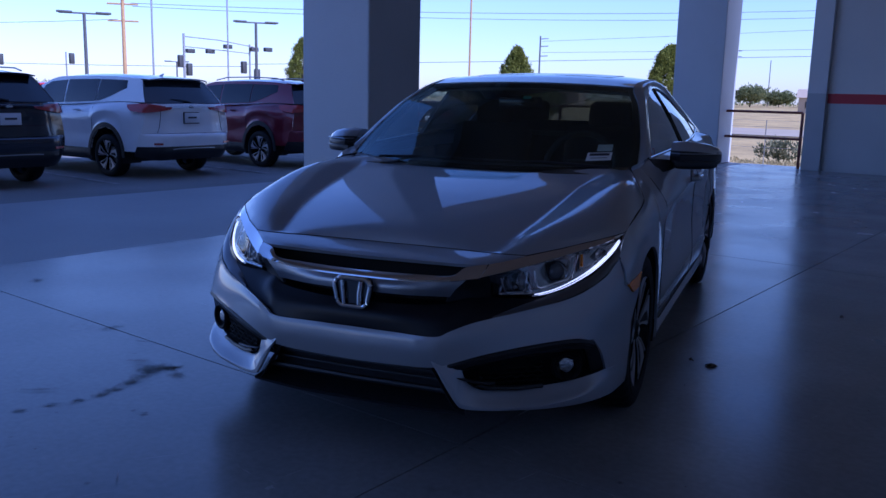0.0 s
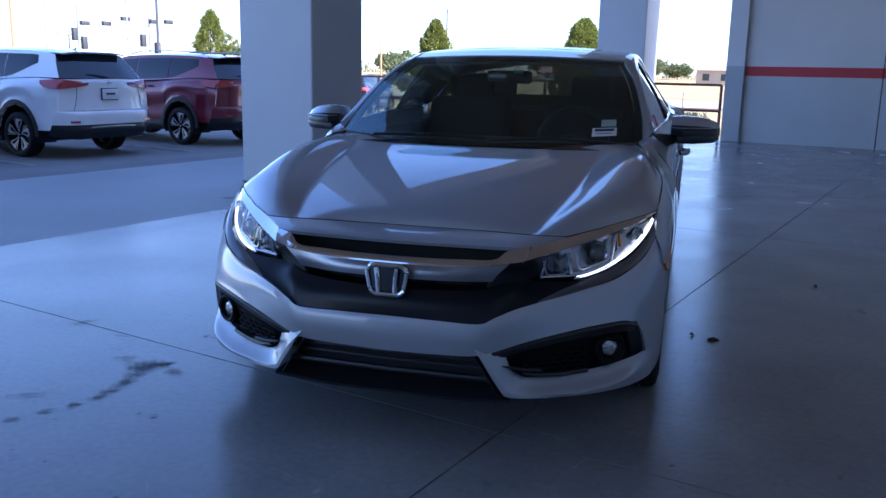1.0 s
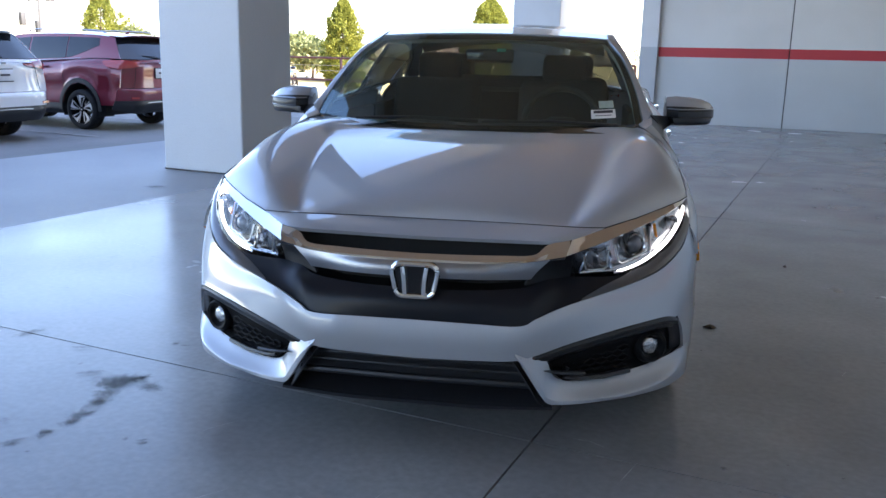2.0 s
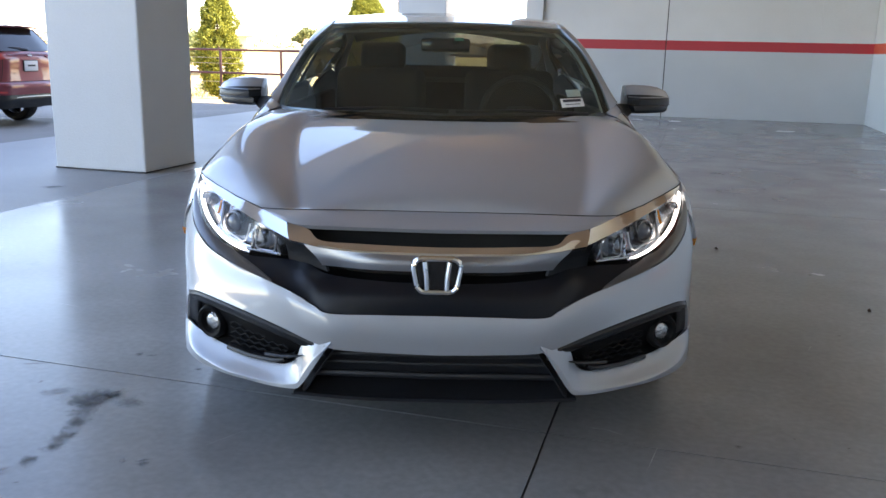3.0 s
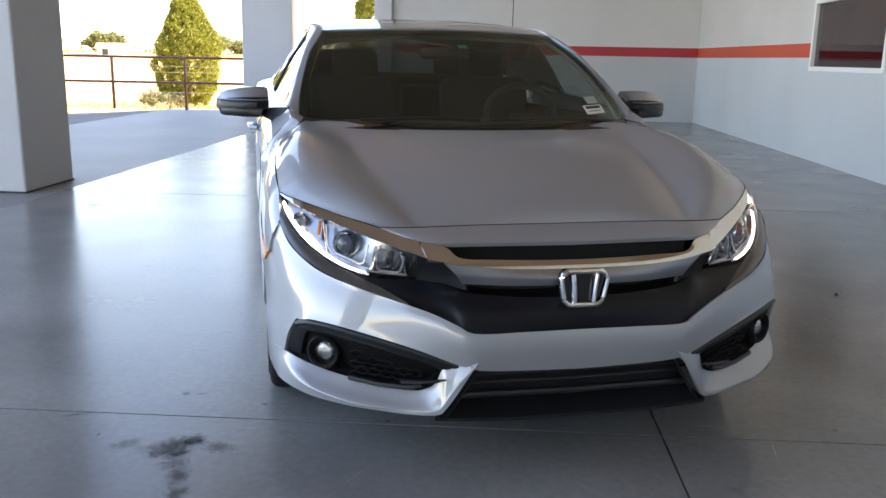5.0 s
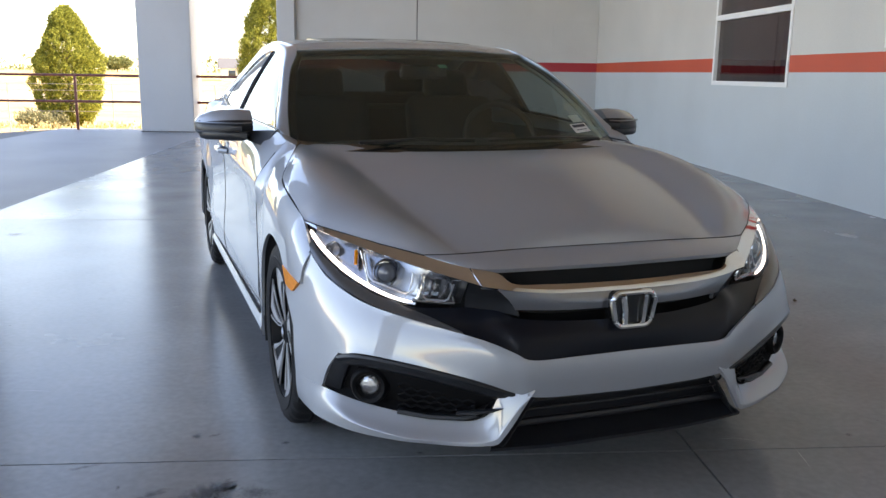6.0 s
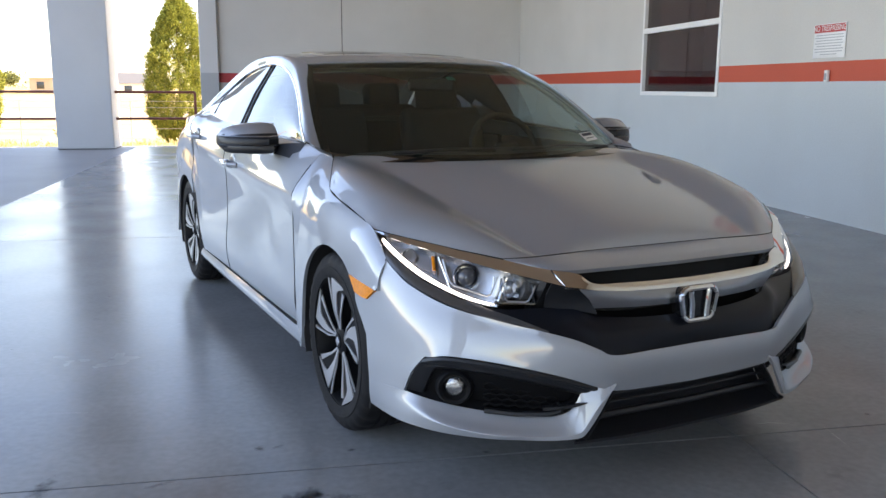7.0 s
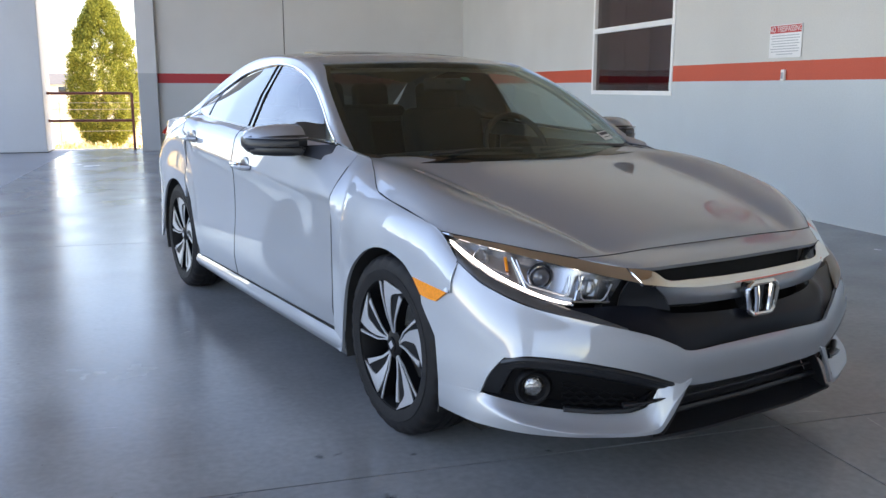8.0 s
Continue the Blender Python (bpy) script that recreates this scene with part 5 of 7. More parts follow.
# wheels: five twin spokes, machined faces on black
def wheel(parent, x, hub, s, hz=HUB_Z, k_r=1.0, k_w=1.0):
    w = thing("wheel", pose(x, hub, hz), "", "")
    for k in [k for k in w.keys()]:
        del w[k]
    w.parent = parent
    w.scale = (k_w, k_r, k_r)
    R, W = TYRE_R, 0.107
    prof = [(-W, 0.230), (-W - 0.004, 0.248), (-W - 0.006, 0.268), (-W - 0.003, 0.270), (-W - 0.002, 0.278), (-W + 0.002, 0.300), (-W + 0.014, R - 0.008), (-W + 0.030, R - 0.002), (-0.045, R), (-0.042, R - 0.008), (-0.036, R - 0.008), (-0.033, R), (-0.004, R + 0.001), (-0.002, R - 0.008), (0.004, R - 0.008), (0.006, R), (0.034, R), (0.037, R - 0.008), (0.043, R - 0.008), (0.046, R), (W - 0.03, R - 0.002), (W - 0.014, R - 0.008), (W - 0.002, 0.300), (W + 0.002, 0.278), (W + 0.003, 0.270), (W + 0.006, 0.268), (W + 0.004, 0.248), (W, 0.230)]
    tyre = bmesh.new()
    SEG = 128
    rings = []
    for a, r in prof:
        shoulder = r > 0.29 and abs(a) > 0.05
        ring_v = []
        for k in range(SEG):
            q = 2 * math.pi * k / SEG
            rr = r - (0.007 if shoulder and k % 4 == 0 else 0.0)
            ring_v.append(tyre.verts.new((a, math.cos(q) * rr, math.sin(q) * rr)))
        rings.append(ring_v)
    for A, B in zip(rings, rings[1:] + rings[:1]):
        for k in range(SEG):
            tyre.faces.new((A[k], A[(k + 1) % SEG], B[(k + 1) % SEG], B[k]))
    bmesh.ops.recalc_face_normals(tyre, faces=tyre.faces[:])
    part("tyre", tyre, RUBBER, w)
    f = s  # outward
    rimb = lathe([(f * 0.090, 0.238), (f * 0.104, 0.236), (f * 0.101, 0.227), (f * 0.07, 0.214), (-f * 0.08, 0.208), (-f * 0.09, 0.232)], 56, caps=False)
    rim = part("rim", rimb, WHEEL_BLACK, w, "two-tone alloy rim with twin spokes")
    lip = lathe([(f * 0.1040, 0.2375), (f * 0.1075, 0.2355), (f * 0.1035, 0.2305)], 56, closed=True)
    part("rim_edge", lip, ALLOY, w)
    disc = lathe([(f * 0.0, 0.13), (f * 0.012, 0.13), (f * 0.014, 0.07), (f * 0.03, 0.068), (f * 0.03, 0.001)], 40)
    part("brake_disc", disc, STEEL, w)
    hubm = lathe([(f * 0.03, 0.062), (f * 0.084, 0.052), (f * 0.091, 0.036), (f * 0.093, 0.030), (f * 0.093, 0.001)], 28)
    part("hub", hubm, WHEEL_BLACK, w)
    cap = lathe([(f * 0.093, 0.028), (f * 0.097, 0.026), (f * 0.098, 0.001)], 24)
    part("hub_cap", cap, WHEEL_BLACK, w)
    part("cap_mark", lathe([(f * 0.0975, 0.017), (f * 0.0995, 0.015), (f * 0.0995, 0.001)], 4), ALLOY, w)
    for k in range(5):
        th0 = radians(20 + 72 * k)
        # each arm: a broad machined blade with a hooked outer end, a thin strip beside it and a slim blade, on one black web
        for nm, mt, r0, r1, left, right in (
                ("spoke", WHEEL_BLACK, 0.040, 0.228, ((0.040, 12), (0.10, 21), (0.145, 19), (0.228, 18)), ((0.040, -16), (0.10, -19), (0.15, -22), (0.206, -27), (0.228, -30))),
                ("spoke_face", ALLOY, 0.042, 0.231, ((0.042, 3), (0.075, 9), (0.11, 12.5), (0.16, 12), (0.231, 8)), ((0.042, -5), (0.075, 2), (0.105, 2), (0.149, -2), (0.180, -4), (0.194, -11), (0.207, -19), (0.231, -28))),
                ("spoke_face", ALLOY, 0.044, 0.231, ((0.044, 10), (0.075, 16.5), (0.10, 20), (0.145, 18.5), (0.231, 17.5)), ((0.044, 5), (0.075, 13), (0.10, 17), (0.145, 16), (0.231, 15))),
                ("spoke_face", ALLOY, 0.044, 0.202, ((0.044, -5), (0.09, -12), (0.135, -17.5), (0.175, -20), (0.202, -21)), ((0.044, -14), (0.09, -17), (0.135, -22.5), (0.175, -25.5), (0.202, -27)))):
            t = bmesh.new()
            lift = 0.0 if mt is WHEEL_BLACK else 0.004
            dep = Vector((-f * (0.004 if lift else 0.035), 0, 0))
            secs = []
            for q in range(17):
                g = q / 16
                r = r0 + (r1 - r0) * g
                xx = f * (0.084 + 0.014 * math.sin(max(0.0, r - 0.046) / 0.18 * math.pi * 0.5) + lift)
                row = []
                for edge in (left, right):
                    th = th0 + radians(float(np.interp(r, [e[0] for e in edge], [e[1] for e in edge])))
                    an = th if s > 0 else math.pi - th
                    row.append(Vector((xx, math.cos(an) * r, math.sin(an) * r)))
                secs.append([t.verts.new(row[0]), t.verts.new(row[1]), t.verts.new(row[1] + dep), t.verts.new(row[0] + dep)])
            for A, B in zip(secs, secs[1:]):
                for i in range(4):
                    t.faces.new((A[i], A[(i + 1) % 4], B[(i + 1) % 4], B[i]))
            t.faces.new(secs[0])
            t.faces.new(secs[-1][::-1])
            bmesh.ops.recalc_face_normals(t, faces=t.faces[:])
            part(nm, t, mt, rim, smooth=False)
    return w


for s in (1, -1):
    for hub in (HUB_F, HUB_R):
        wheel(sedan, s * 0.775, hub, s)


# shut lines: thin dark gaps round the hood, doors and lamps
def shut_line(pts, r=0.0020):
    for s in (1, -1):
        part("shut_line", tube([(x * s, y, z) for x, y, z in pts], r, seg=6), DARK, sedan)


shut_line(curve(HOOD_FRONT, 20))
shut_line([(x + 0.0015, y, z - 0.001) for y, x, z in HOOD_EDGE])
for y in (1.309, 2.473, 3.303):
    st = side_station(y, 0.275 if y < 3.2 else arch_z(y, HUB_R, 0.375))
    shut_line([tuple(p + Vector((0.0006, 0, 0))) for p in curve(st, 24) if p.z < (0.925 if y < 2 else 2.0)], 0.0014)
shut_line([(0.888, y, 0.272) for y in np.linspace(1.31, 3.16, 12)], 0.0025)
shut_line(curve([(0.846, 0.468, 0.690), (0.861, 0.466, 0.646), (0.882, 0.464, 0.592)], 8), 0.002)
shut_line(curve([(0.452, 0.108, 0.664), (0.456, 0.122, 0.674), (0.459, 0.135, 0.683)], 4), 0.002)

# ---- inside the sedan ----
def seat(x, y, wide, headrests):
    st = thing("seat", pose(0, 0, 0), "", "")
    for k in [k for k in st.keys()]:
        del st[k]
    st.parent = sedan
    part("cushion", box((wide, 0.50, 0.14), (x, y, 0.50), 0.05, seg=3), FABRIC, st)
    bm = box((wide, 0.15, 0.62), (0, 0, 0.31), 0.06, seg=3)
    bmesh.ops.transform(bm, matrix=pose(x, y + 0.26, 0.50, -16), verts=bm.verts)
    part("backrest", bm, FABRIC, st)
    for hx in headrests:
        bm = box((0.25, 0.10, 0.17), (0, 0, 0), 0.04, seg=3)
        bmesh.ops.transform(bm, matrix=pose(hx, y + 0.47, 1.155, -10), verts=bm.verts)
        part("headrest", bm, FABRIC, st)
        for dx in (-0.05, 0.05):
            part("headrest_post", tube([(hx + dx, y + 0.43, 1.04), (hx + dx, y + 0.46, 1.12)], 0.007), STEEL, st)
    return st


for sx in (0.36, -0.36):
    seat(sx, 2.10, 0.50, (sx,))
seat(0, 3.02, 1.25, (0.40, -0.40))
panel("dashboard", [[(0, 1.30, 0.915), (0.4, 1.32, 0.915), (0.70, 1.42, 0.90)], [(0, 1.58, 0.925), (0.4, 1.58, 0.92), (0.73, 1.60, 0.90)], [(0, 1.70, 0.87), (0.4, 1.70, 0.86), (0.74, 1.70, 0.84)], [(0, 1.68, 0.55), (0.4, 1.68, 0.55), (0.74, 1.68, 0.55)]], DASH, sedan, nu=12, nv=10, full=True, label="dark dashboard")
wheel_pts = [(0.37 + 0.185 * math.cos(a), 1.80 + 0.075 * math.sin(a), 0.905 + 0.170 * math.sin(a)) for a in (2 * math.pi * k / 32 for k in range(32))]
steer = part("steering_wheel", tube(wheel_pts, 0.015, closed=True), DASH, sedan, "dark steering wheel")
part("wheel_hub", box((0.15, 0.06, 0.11), (0.37, 1.79, 0.89), 0.03), DASH, steer)
for dx, dz in ((0.17, 0.0), (-0.17, 0.0), (0.0, -0.16)):
    part("wheel_spoke", tube([(0.37, 1.79, 0.89), (0.37 + dx, 1.80, 0.90 + dz)], 0.014), DASH, steer)
part("rear_view_mirror", box((0.24, 0.03, 0.065), (0, 1.90, 1.225), 0.014), GLOSS_BLACK, sedan)
panel("headliner", [across((m[0], m[1] + 0.04, m[2] - 0.035), (s_[0] - 0.01, s_[1] + 0.03, s_[2] - 0.035)) for m, s_ in zip(ROOF_MID, ROOF_SIDE)], TRIM_GREY, sedan, nu=10, nv=10, full=True)
part("cabin_floor", box((1.45, 2.6, 0.04), (0, 2.45, 0.42), 0.01), DASH, sedan)
part("parcel_shelf", box((1.25, 0.55, 0.03), (0, 3.60, 1.01), 0.01), DASH, sedan)
for s in (1, -1):
    for y0, y1 in ((1.42, 2.45), (2.49, 3.28)):
        part("door_card", box((0.04, y1 - y0, 0.50), (s * 0.745, (y0 + y1) / 2, 0.69), 0.015), DASH, sedan)
    # inner faces of the screen pillars
    panel("pillar_trim", [[Vector(p) + Vector((-0.022, 0.02, -0.012)) for p in WS_SIDE], [Vector(p) + Vector((-0.006, 0.05, -0.022)) for p in WS_SIDE], [Vector(p) + Vector((-0.012, 0.01, 0.0)) for p in (DLO_TOP[1], DLO_TOP[2], DLO_TOP[3], DLO_TOP[4])]], TRIM_GREY, sedan, nu=10, nv=2, side=s)


def on_screen(f0, f1, t0, t1, lift):
    """A patch of the windscreen, a little inside it."""
    R = [[Vector(p) for p in across(m, s_)] for m, s_ in zip(WS_MID, WS_SIDE)]
    g = []
    for j in range(4):
        t = t0 + (t1 - t0) * j / 3
        g.append([cr([cr(r, 4 * (f0 + (f1 - f0) * i / 4)) for r in R], t) + Vector((0, lift, -lift * 0.5)) for i in range(5)])
    return g


tag = part("stock_sticker", grid_mesh(on_screen(0.70, 0.845, 0.22, 0.48, -0.003)), PAPER, sedan, "white stock sticker inside the windscreen")
part("sticker_bar", grid_mesh(on_screen(0.715, 0.83, 0.37, 0.45, -0.0045)), INK, tag)
part("sticker_bar", grid_mesh(on_screen(0.725, 0.82, 0.29, 0.31, -0.0045)), INK, tag)
part("permit_sticker", grid_mesh(on_screen(0.75, 0.84, 0.52, 0.74, -0.003)), GREEN_STICKER, sedan, "pale green sticker inside the windscreen")
part("toll_tag", grid_mesh(on_screen(0.07, 0.14, 2.35, 2.47, 0.01)), mat("green tag", (0.05, 0.35, 0.22), 0.5), sedan, "small green tag by the mirror")
# border of the screen and wipers
R_ws = [[Vector(p) for p in across(m, s_)] for m, s_ in zip(WS_MID, WS_SIDE)]
part("screen_border", grid_mesh([[cr([cr(r, 4 * f) for r in R_ws], t) + Vector((0, 0.006, -0.003)) for f in np.linspace(-0.0, 1.0, 14)] for t in (2.80, 2.9, 2.99)]), BLACK_FRIT, sedan)
part("screen_border", grid_mesh([[Vector((-p.x, p.y, p.z)) for p in (cr([cr(r, 4 * f) for r in R_ws], t) + Vector((0, 0.006, -0.003)) for f in np.linspace(0.0, 1.0, 14))] for t in (2.80, 2.9, 2.99)]), BLACK_FRIT, sedan)
for s in (1, -1):
    part("screen_border", grid_mesh([[Vector((p.x * s, p.y, p.z)) for p in (cr([cr(r, 4 * f) for r in R_ws], t) + Vector((0, 0.006, -0.003)) for t in np.linspace(0.0, 3.0, 14))] for f in (0.955, 0.975, 0.995)]), BLACK_FRIT, sedan)
for x0, x1 in ((0.62, 0.05), (0.02, -0.50)):
    a, b = Vector((x0, 1.30, 0.945)), Vector((x1, 1.20, 0.952))
    part("wiper", tube([a, a.lerp(b, 0.5) + Vector((0, -0.012, 0.010)), b], [0.010, 0.009, 0.006]), BLACK_PLASTIC, sedan)

# ---- neighbours and outdoors ----

WHITE_PAINT = mat("white car paint", (0.82, 0.82, 0.82), 0.3, coat=1.0, var=0.02)
RED_PAINT = mat("dark red car paint", (0.16, 0.012, 0.026), 0.3, 0.35, coat=1.0, fine=0.05, fine_scale=700)
NAVY_PAINT = mat("black blue car paint", (0.014, 0.017, 0.028), 0.25, 0.2, coat=1.0)
TAIL_DARK = mat("dark red lamp glass", (0.34, 0.045, 0.045), 0.12, coat=0.6)
PLATE_MAT = mat("number plate", (0.70, 0.70, 0.71), 0.5)


def suv(m, paint, label, rails=True):
    """A compact estate on high wheels, its tail at y = 0 and its nose at y = 4.6."""
    car = thing("suv", m, label, "car", "parked cars")
    mid = (0, 2.2, 0.9)
    HR, HF, HZ, AR = 0.97, 3.63, 0.355, 0.40

    def P(name, rows, mt, **k):
        return panel(name, rows, mt, car, centre=mid, **k)

    def az(y):
        for h in (HR, HF):
            if abs(y - h) < AR:
                return HZ + math.sqrt(AR * AR - (y - h) ** 2)
        return 0.42
    ys = [0.16, 0.35, 0.575, 0.65, 0.78, 0.97, 1.16, 1.30, 1.365, 1.7, 2.3, 2.9, 3.235, 3.32, 3.45, 3.63, 3.81, 3.95, 4.025, 4.25, 4.42]
    wx = [0.80, 0.875, 0.905, 0.91, 0.915, 0.918, 0.918, 0.915, 0.912, 0.905, 0.90, 0.905, 0.91, 0.912, 0.915, 0.915, 0.91, 0.90, 0.89, 0.84, 0.74]
    top = [1.10, 1.125, 1.13, 1.13, 1.125, 1.12, 1.11, 1.10, 1.095, 1.07, 1.045, 1.02, 1.01, 1.005, 1.00, 0.985, 0.97, 0.955, 0.945, 0.90, 0.85]
    rows = []
    for f, dx in ((0.0, -0.10), (0.10, -0.035), (0.28, -0.004), (0.40, 0.0), (0.65, -0.020), (0.85, -0.002), (1.0, 0.0)):
        rows.append([(w + dx, y, t + (az(y) - t) * f) for y, w, t in zip(ys, wx, top)])
    for s in (1, -1):
        P("body_side", rows, paint, nu=80, nv=14, side=s, hard_u=True)
        # black arches and sills
        for h in (HR, HF):
            g = []
            for r, x in ((AR - 0.002, 0.905), (AR - 0.002, 0.927), (AR + 0.065, 0.924)):
                g.append([(s * x, h + r * math.cos(a), HZ + r * math.sin(a)) for a in (math.pi * (-0.02 + 1.04 * k / 20) for k in range(21))])
            part("arch_trim", grid_mesh(g, 0.008, mid), BLACK_PLASTIC, car)
            part("arch_liner", grid_mesh([[(s * x, h + (AR + 0.004) * math.cos(a), HZ + (AR + 0.004) * math.sin(a)) for a in (math.pi * (-0.1 + 1.2 * k / 16) for k in range(17))] for x in (0.55, 0.905)], 0.006, mid), LINER, car)
            wheel(car, s * 0.79, h, s, 0.342, 1.06, 1.05)
        P("sill", [[(0.912, 1.37, 0.43), (0.905, 2.3, 0.43), (0.912, 3.23, 0.43)], [(0.918, 1.37, 0.33), (0.912, 2.3, 0.33), (0.918, 3.23, 0.33)], [(0.86, 1.37, 0.26), (0.86, 2.3, 0.26), (0.86, 3.23, 0.26)]], BLACK_PLASTIC, side=s, nu=10)
        # side windows and pillars
        RT = [(0.612, 0.405, 1.545), (0.66, 0.75, 1.595), (0.672, 1.4, 1.615), (0.675, 2.1, 1.605), (0.655, 2.65, 1.555), (0.73, 3.15, 1.30), (0.80, 3.55, 1.06)]
        BL = [(0.778, 0.168, 1.138), (0.80, 0.75, 1.14), (0.818, 1.4, 1.10), (0.815, 2.1, 1.065), (0.812, 2.65, 1.05), (0.812, 3.15, 1.03), (0.812, 3.55, 1.00)]
        P("upper_side", [RT, [(Vector(a) + Vector(b)) / 2 + Vector((0.012, 0, 0)) for a, b in zip(RT, BL)], BL], paint, side=s, nu=40, nv=8)
        for y0, y1, t0, t1 in ((0.58, 1.31, 0.10, 0.0), (1.33, 2.16, 0.0, 0.0), (2.20, 2.98, 0.0, -0.16)):
            def at(y, f):
                xs = [(Vector(a), Vector(b)) for a, b in zip(RT, BL)]
                yy = [p[0].y for p in xs]
                a = Vector([float(np.interp(y, yy, [p[0][i] for p in xs])) for i in range(3)])
                yb = [p[1].y for p in xs]
                b = Vector([float(np.interp(y, yb, [p[1][i] for p in xs])) for i in range(3)])
                q = b.lerp(a, f) + Vector((0.012 * 4 * f * (1 - f) + 0.007, 0, 0))
                q.y = y
                return q
            g = []
            for f in (0.06, 0.3, 0.6, 0.88):
                kick = [0.0 if y0 > 1 else 0.62 * (1 - k / 8) ** 1.4 for k in range(9)]
                fs = [f + (0.88 - f) * e for e in kick]
                g.append([Vector((s * q.x, q.y, q.z)) for q in (at(y0 + (y1 - y0) * k / 8 + (t0 + (t1 - t0) * k / 8) * fs[k], fs[k]) for k in range(9))])
            part("side_window", grid_mesh(g, 0.004, mid), PRIVACY_PAINT, car)
        part("belt_chrome", tube([(s * 0.836, y, z) for y, z in ((0.95, 1.14), (1.5, 1.102), (2.3, 1.066), (3.2, 1.030))], 0.004), CHROME, car)
        if rails:
            part("roof_rail", tube([(s * 0.585, 0.62, 1.64), (s * 0.60, 0.80, 1.69), (s * 0.60, 1.5, 1.715), (s * 0.595, 2.2, 1.70), (s * 0.57, 2.55, 1.63)], 0.014), SATIN, car)
        part("door_handle", tube([(s * 0.905, 1.62, 0.985), (s * 0.935, 1.70, 0.99), (s * 0.905, 1.80, 0.985)], 0.014), paint, car)
        part("door_handle", tube([(s * 0.905, 2.58, 0.955), (s * 0.935, 2.66, 0.96), (s * 0.905, 2.76, 0.955)], 0.014), paint, car)
        for y in (1.33, 2.17, 3.12):
            part("door_gap", tube([(s * 0.905, y, 0.46), (s * 0.904, y, 0.70), (s * 0.913, y - 0.01, 0.88), (s * 0.886, y - 0.02, 1.04)], 0.004), DARK, car)
        mbm = box((0.20, 0.10, 0.13), (s * 0.99, 3.05, 1.10), 0.04, seg=3)
        part("door_mirror", mbm, paint, car)
        # lamps at the tail
        P("tail_lamp", [[(0.37, 0.030, 1.072), (0.62, 0.042, 1.098), (0.805, 0.125, 1.118), (0.868, 0.46, 1.10)], [(0.38, 0.008, 1.050), (0.62, 0.022, 1.052), (0.840, 0.110, 1.055), (0.905, 0.42, 1.055)], [(0.42, 0.004, 1.030), (0.62, 0.014, 1.000), (0.857, 0.103, 0.978), (0.920, 0.33, 1.005)]], TAIL_DARK, side=s, nu=14, nv=6, thick=0.02)
        P("reflector", [[(0.62, -0.052, 0.555), (0.76, -0.02, 0.558)], [(0.62, -0.055, 0.525), (0.76, -0.022, 0.528)]], TAIL_DARK, side=s, nu=4, nv=2)
    P("roof", [[(0, 0.40, 1.600), (0.35, 0.41, 1.594), (0.60, 0.45, 1.562)], [(0, 0.9, 1.655), (0.40, 0.9, 1.648), (0.668, 0.9, 1.602)], [(0, 1.6, 1.672), (0.40, 1.6, 1.665), (0.675, 1.6, 1.615)], [(0, 2.3, 1.640), (0.40, 2.32, 1.632), (0.668, 2.35, 1.588)], [(0, 2.62, 1.585), (0.40, 2.64, 1.578), (0.655, 2.66, 1.556)]], paint, full=True, nu=14, nv=18)
    P("spoiler", [[(0, 0.50, 1.622), (0.35, 0.51, 1.617), (0.60, 0.54, 1.585)], [(0, 0.24, 1.600), (0.35, 0.25, 1.596), (0.585, 0.29, 1.565)], [(0, 0.25, 1.572), (0.35, 0.26, 1.568), (0.58, 0.30, 1.540)]], paint, full=True, nu=10, nv=6, hard_v=True)
    P("rear_window", [[(0, 0.36, 1.560), (0.35, 0.37, 1.555), (0.60, 0.41, 1.535)], [(0, 0.20, 1.35), (0.38, 0.215, 1.345), (0.69, 0.285, 1.335)], [(0, 0.055, 1.135), (0.40, 0.07, 1.13), (0.765, 0.17, 1.135)]], PRIVACY_PAINT, full=True, nu=12, nv=8)
    P("windscreen", [[(0, 2.64, 1.578), (0.35, 2.65, 1.575), (0.648, 2.68, 1.548)], [(0, 3.55, 1.08), (0.4, 3.52, 1.075), (0.80, 3.42, 1.05)]], PRIVACY_PAINT, full=True, nu=10, nv=6)
    P("hood", [[(0, 3.56, 1.075), (0.45, 3.53, 1.07), (0.80, 3.44, 1.00)], [(0, 4.1, 1.00), (0.45, 4.08, 0.995), (0.79, 4.0, 0.955)], [(0, 4.45, 0.90), (0.4, 4.42, 0.89), (0.66, 4.36, 0.86)]], paint, full=True, nu=10, nv=8)
    P("front_bumper", [[(0, 4.47, 0.89), (0.4, 4.44, 0.88), (0.74, 4.34, 0.85)], [(0, 4.60, 0.6), (0.5, 4.55, 0.6), (0.86, 4.3, 0.6)], [(0, 4.52, 0.25), (0.5, 4.48, 0.25), (0.84, 4.2, 0.28)]], paint, full=True, nu=12, nv=8)
    gate = P("tailgate", [[(0, 0.045, 1.125), (0.30, 0.052, 1.122), (0.55, 0.075, 1.118), (0.76, 0.155, 1.118)], [(0, 0.010, 1.02), (0.30, 0.016, 1.02), (0.55, 0.034, 1.00), (0.81, 0.118, 1.00)], [(0, 0.010, 0.84), (0.30, 0.014, 0.84), (0.55, 0.030, 0.84), (0.85, 0.115, 0.84)], [(0, -0.002, 0.69), (0.30, 0.002, 0.69), (0.60, 0.022, 0.69), (0.87, 0.12, 0.69)]], paint, full=True, nu=18, nv=12)
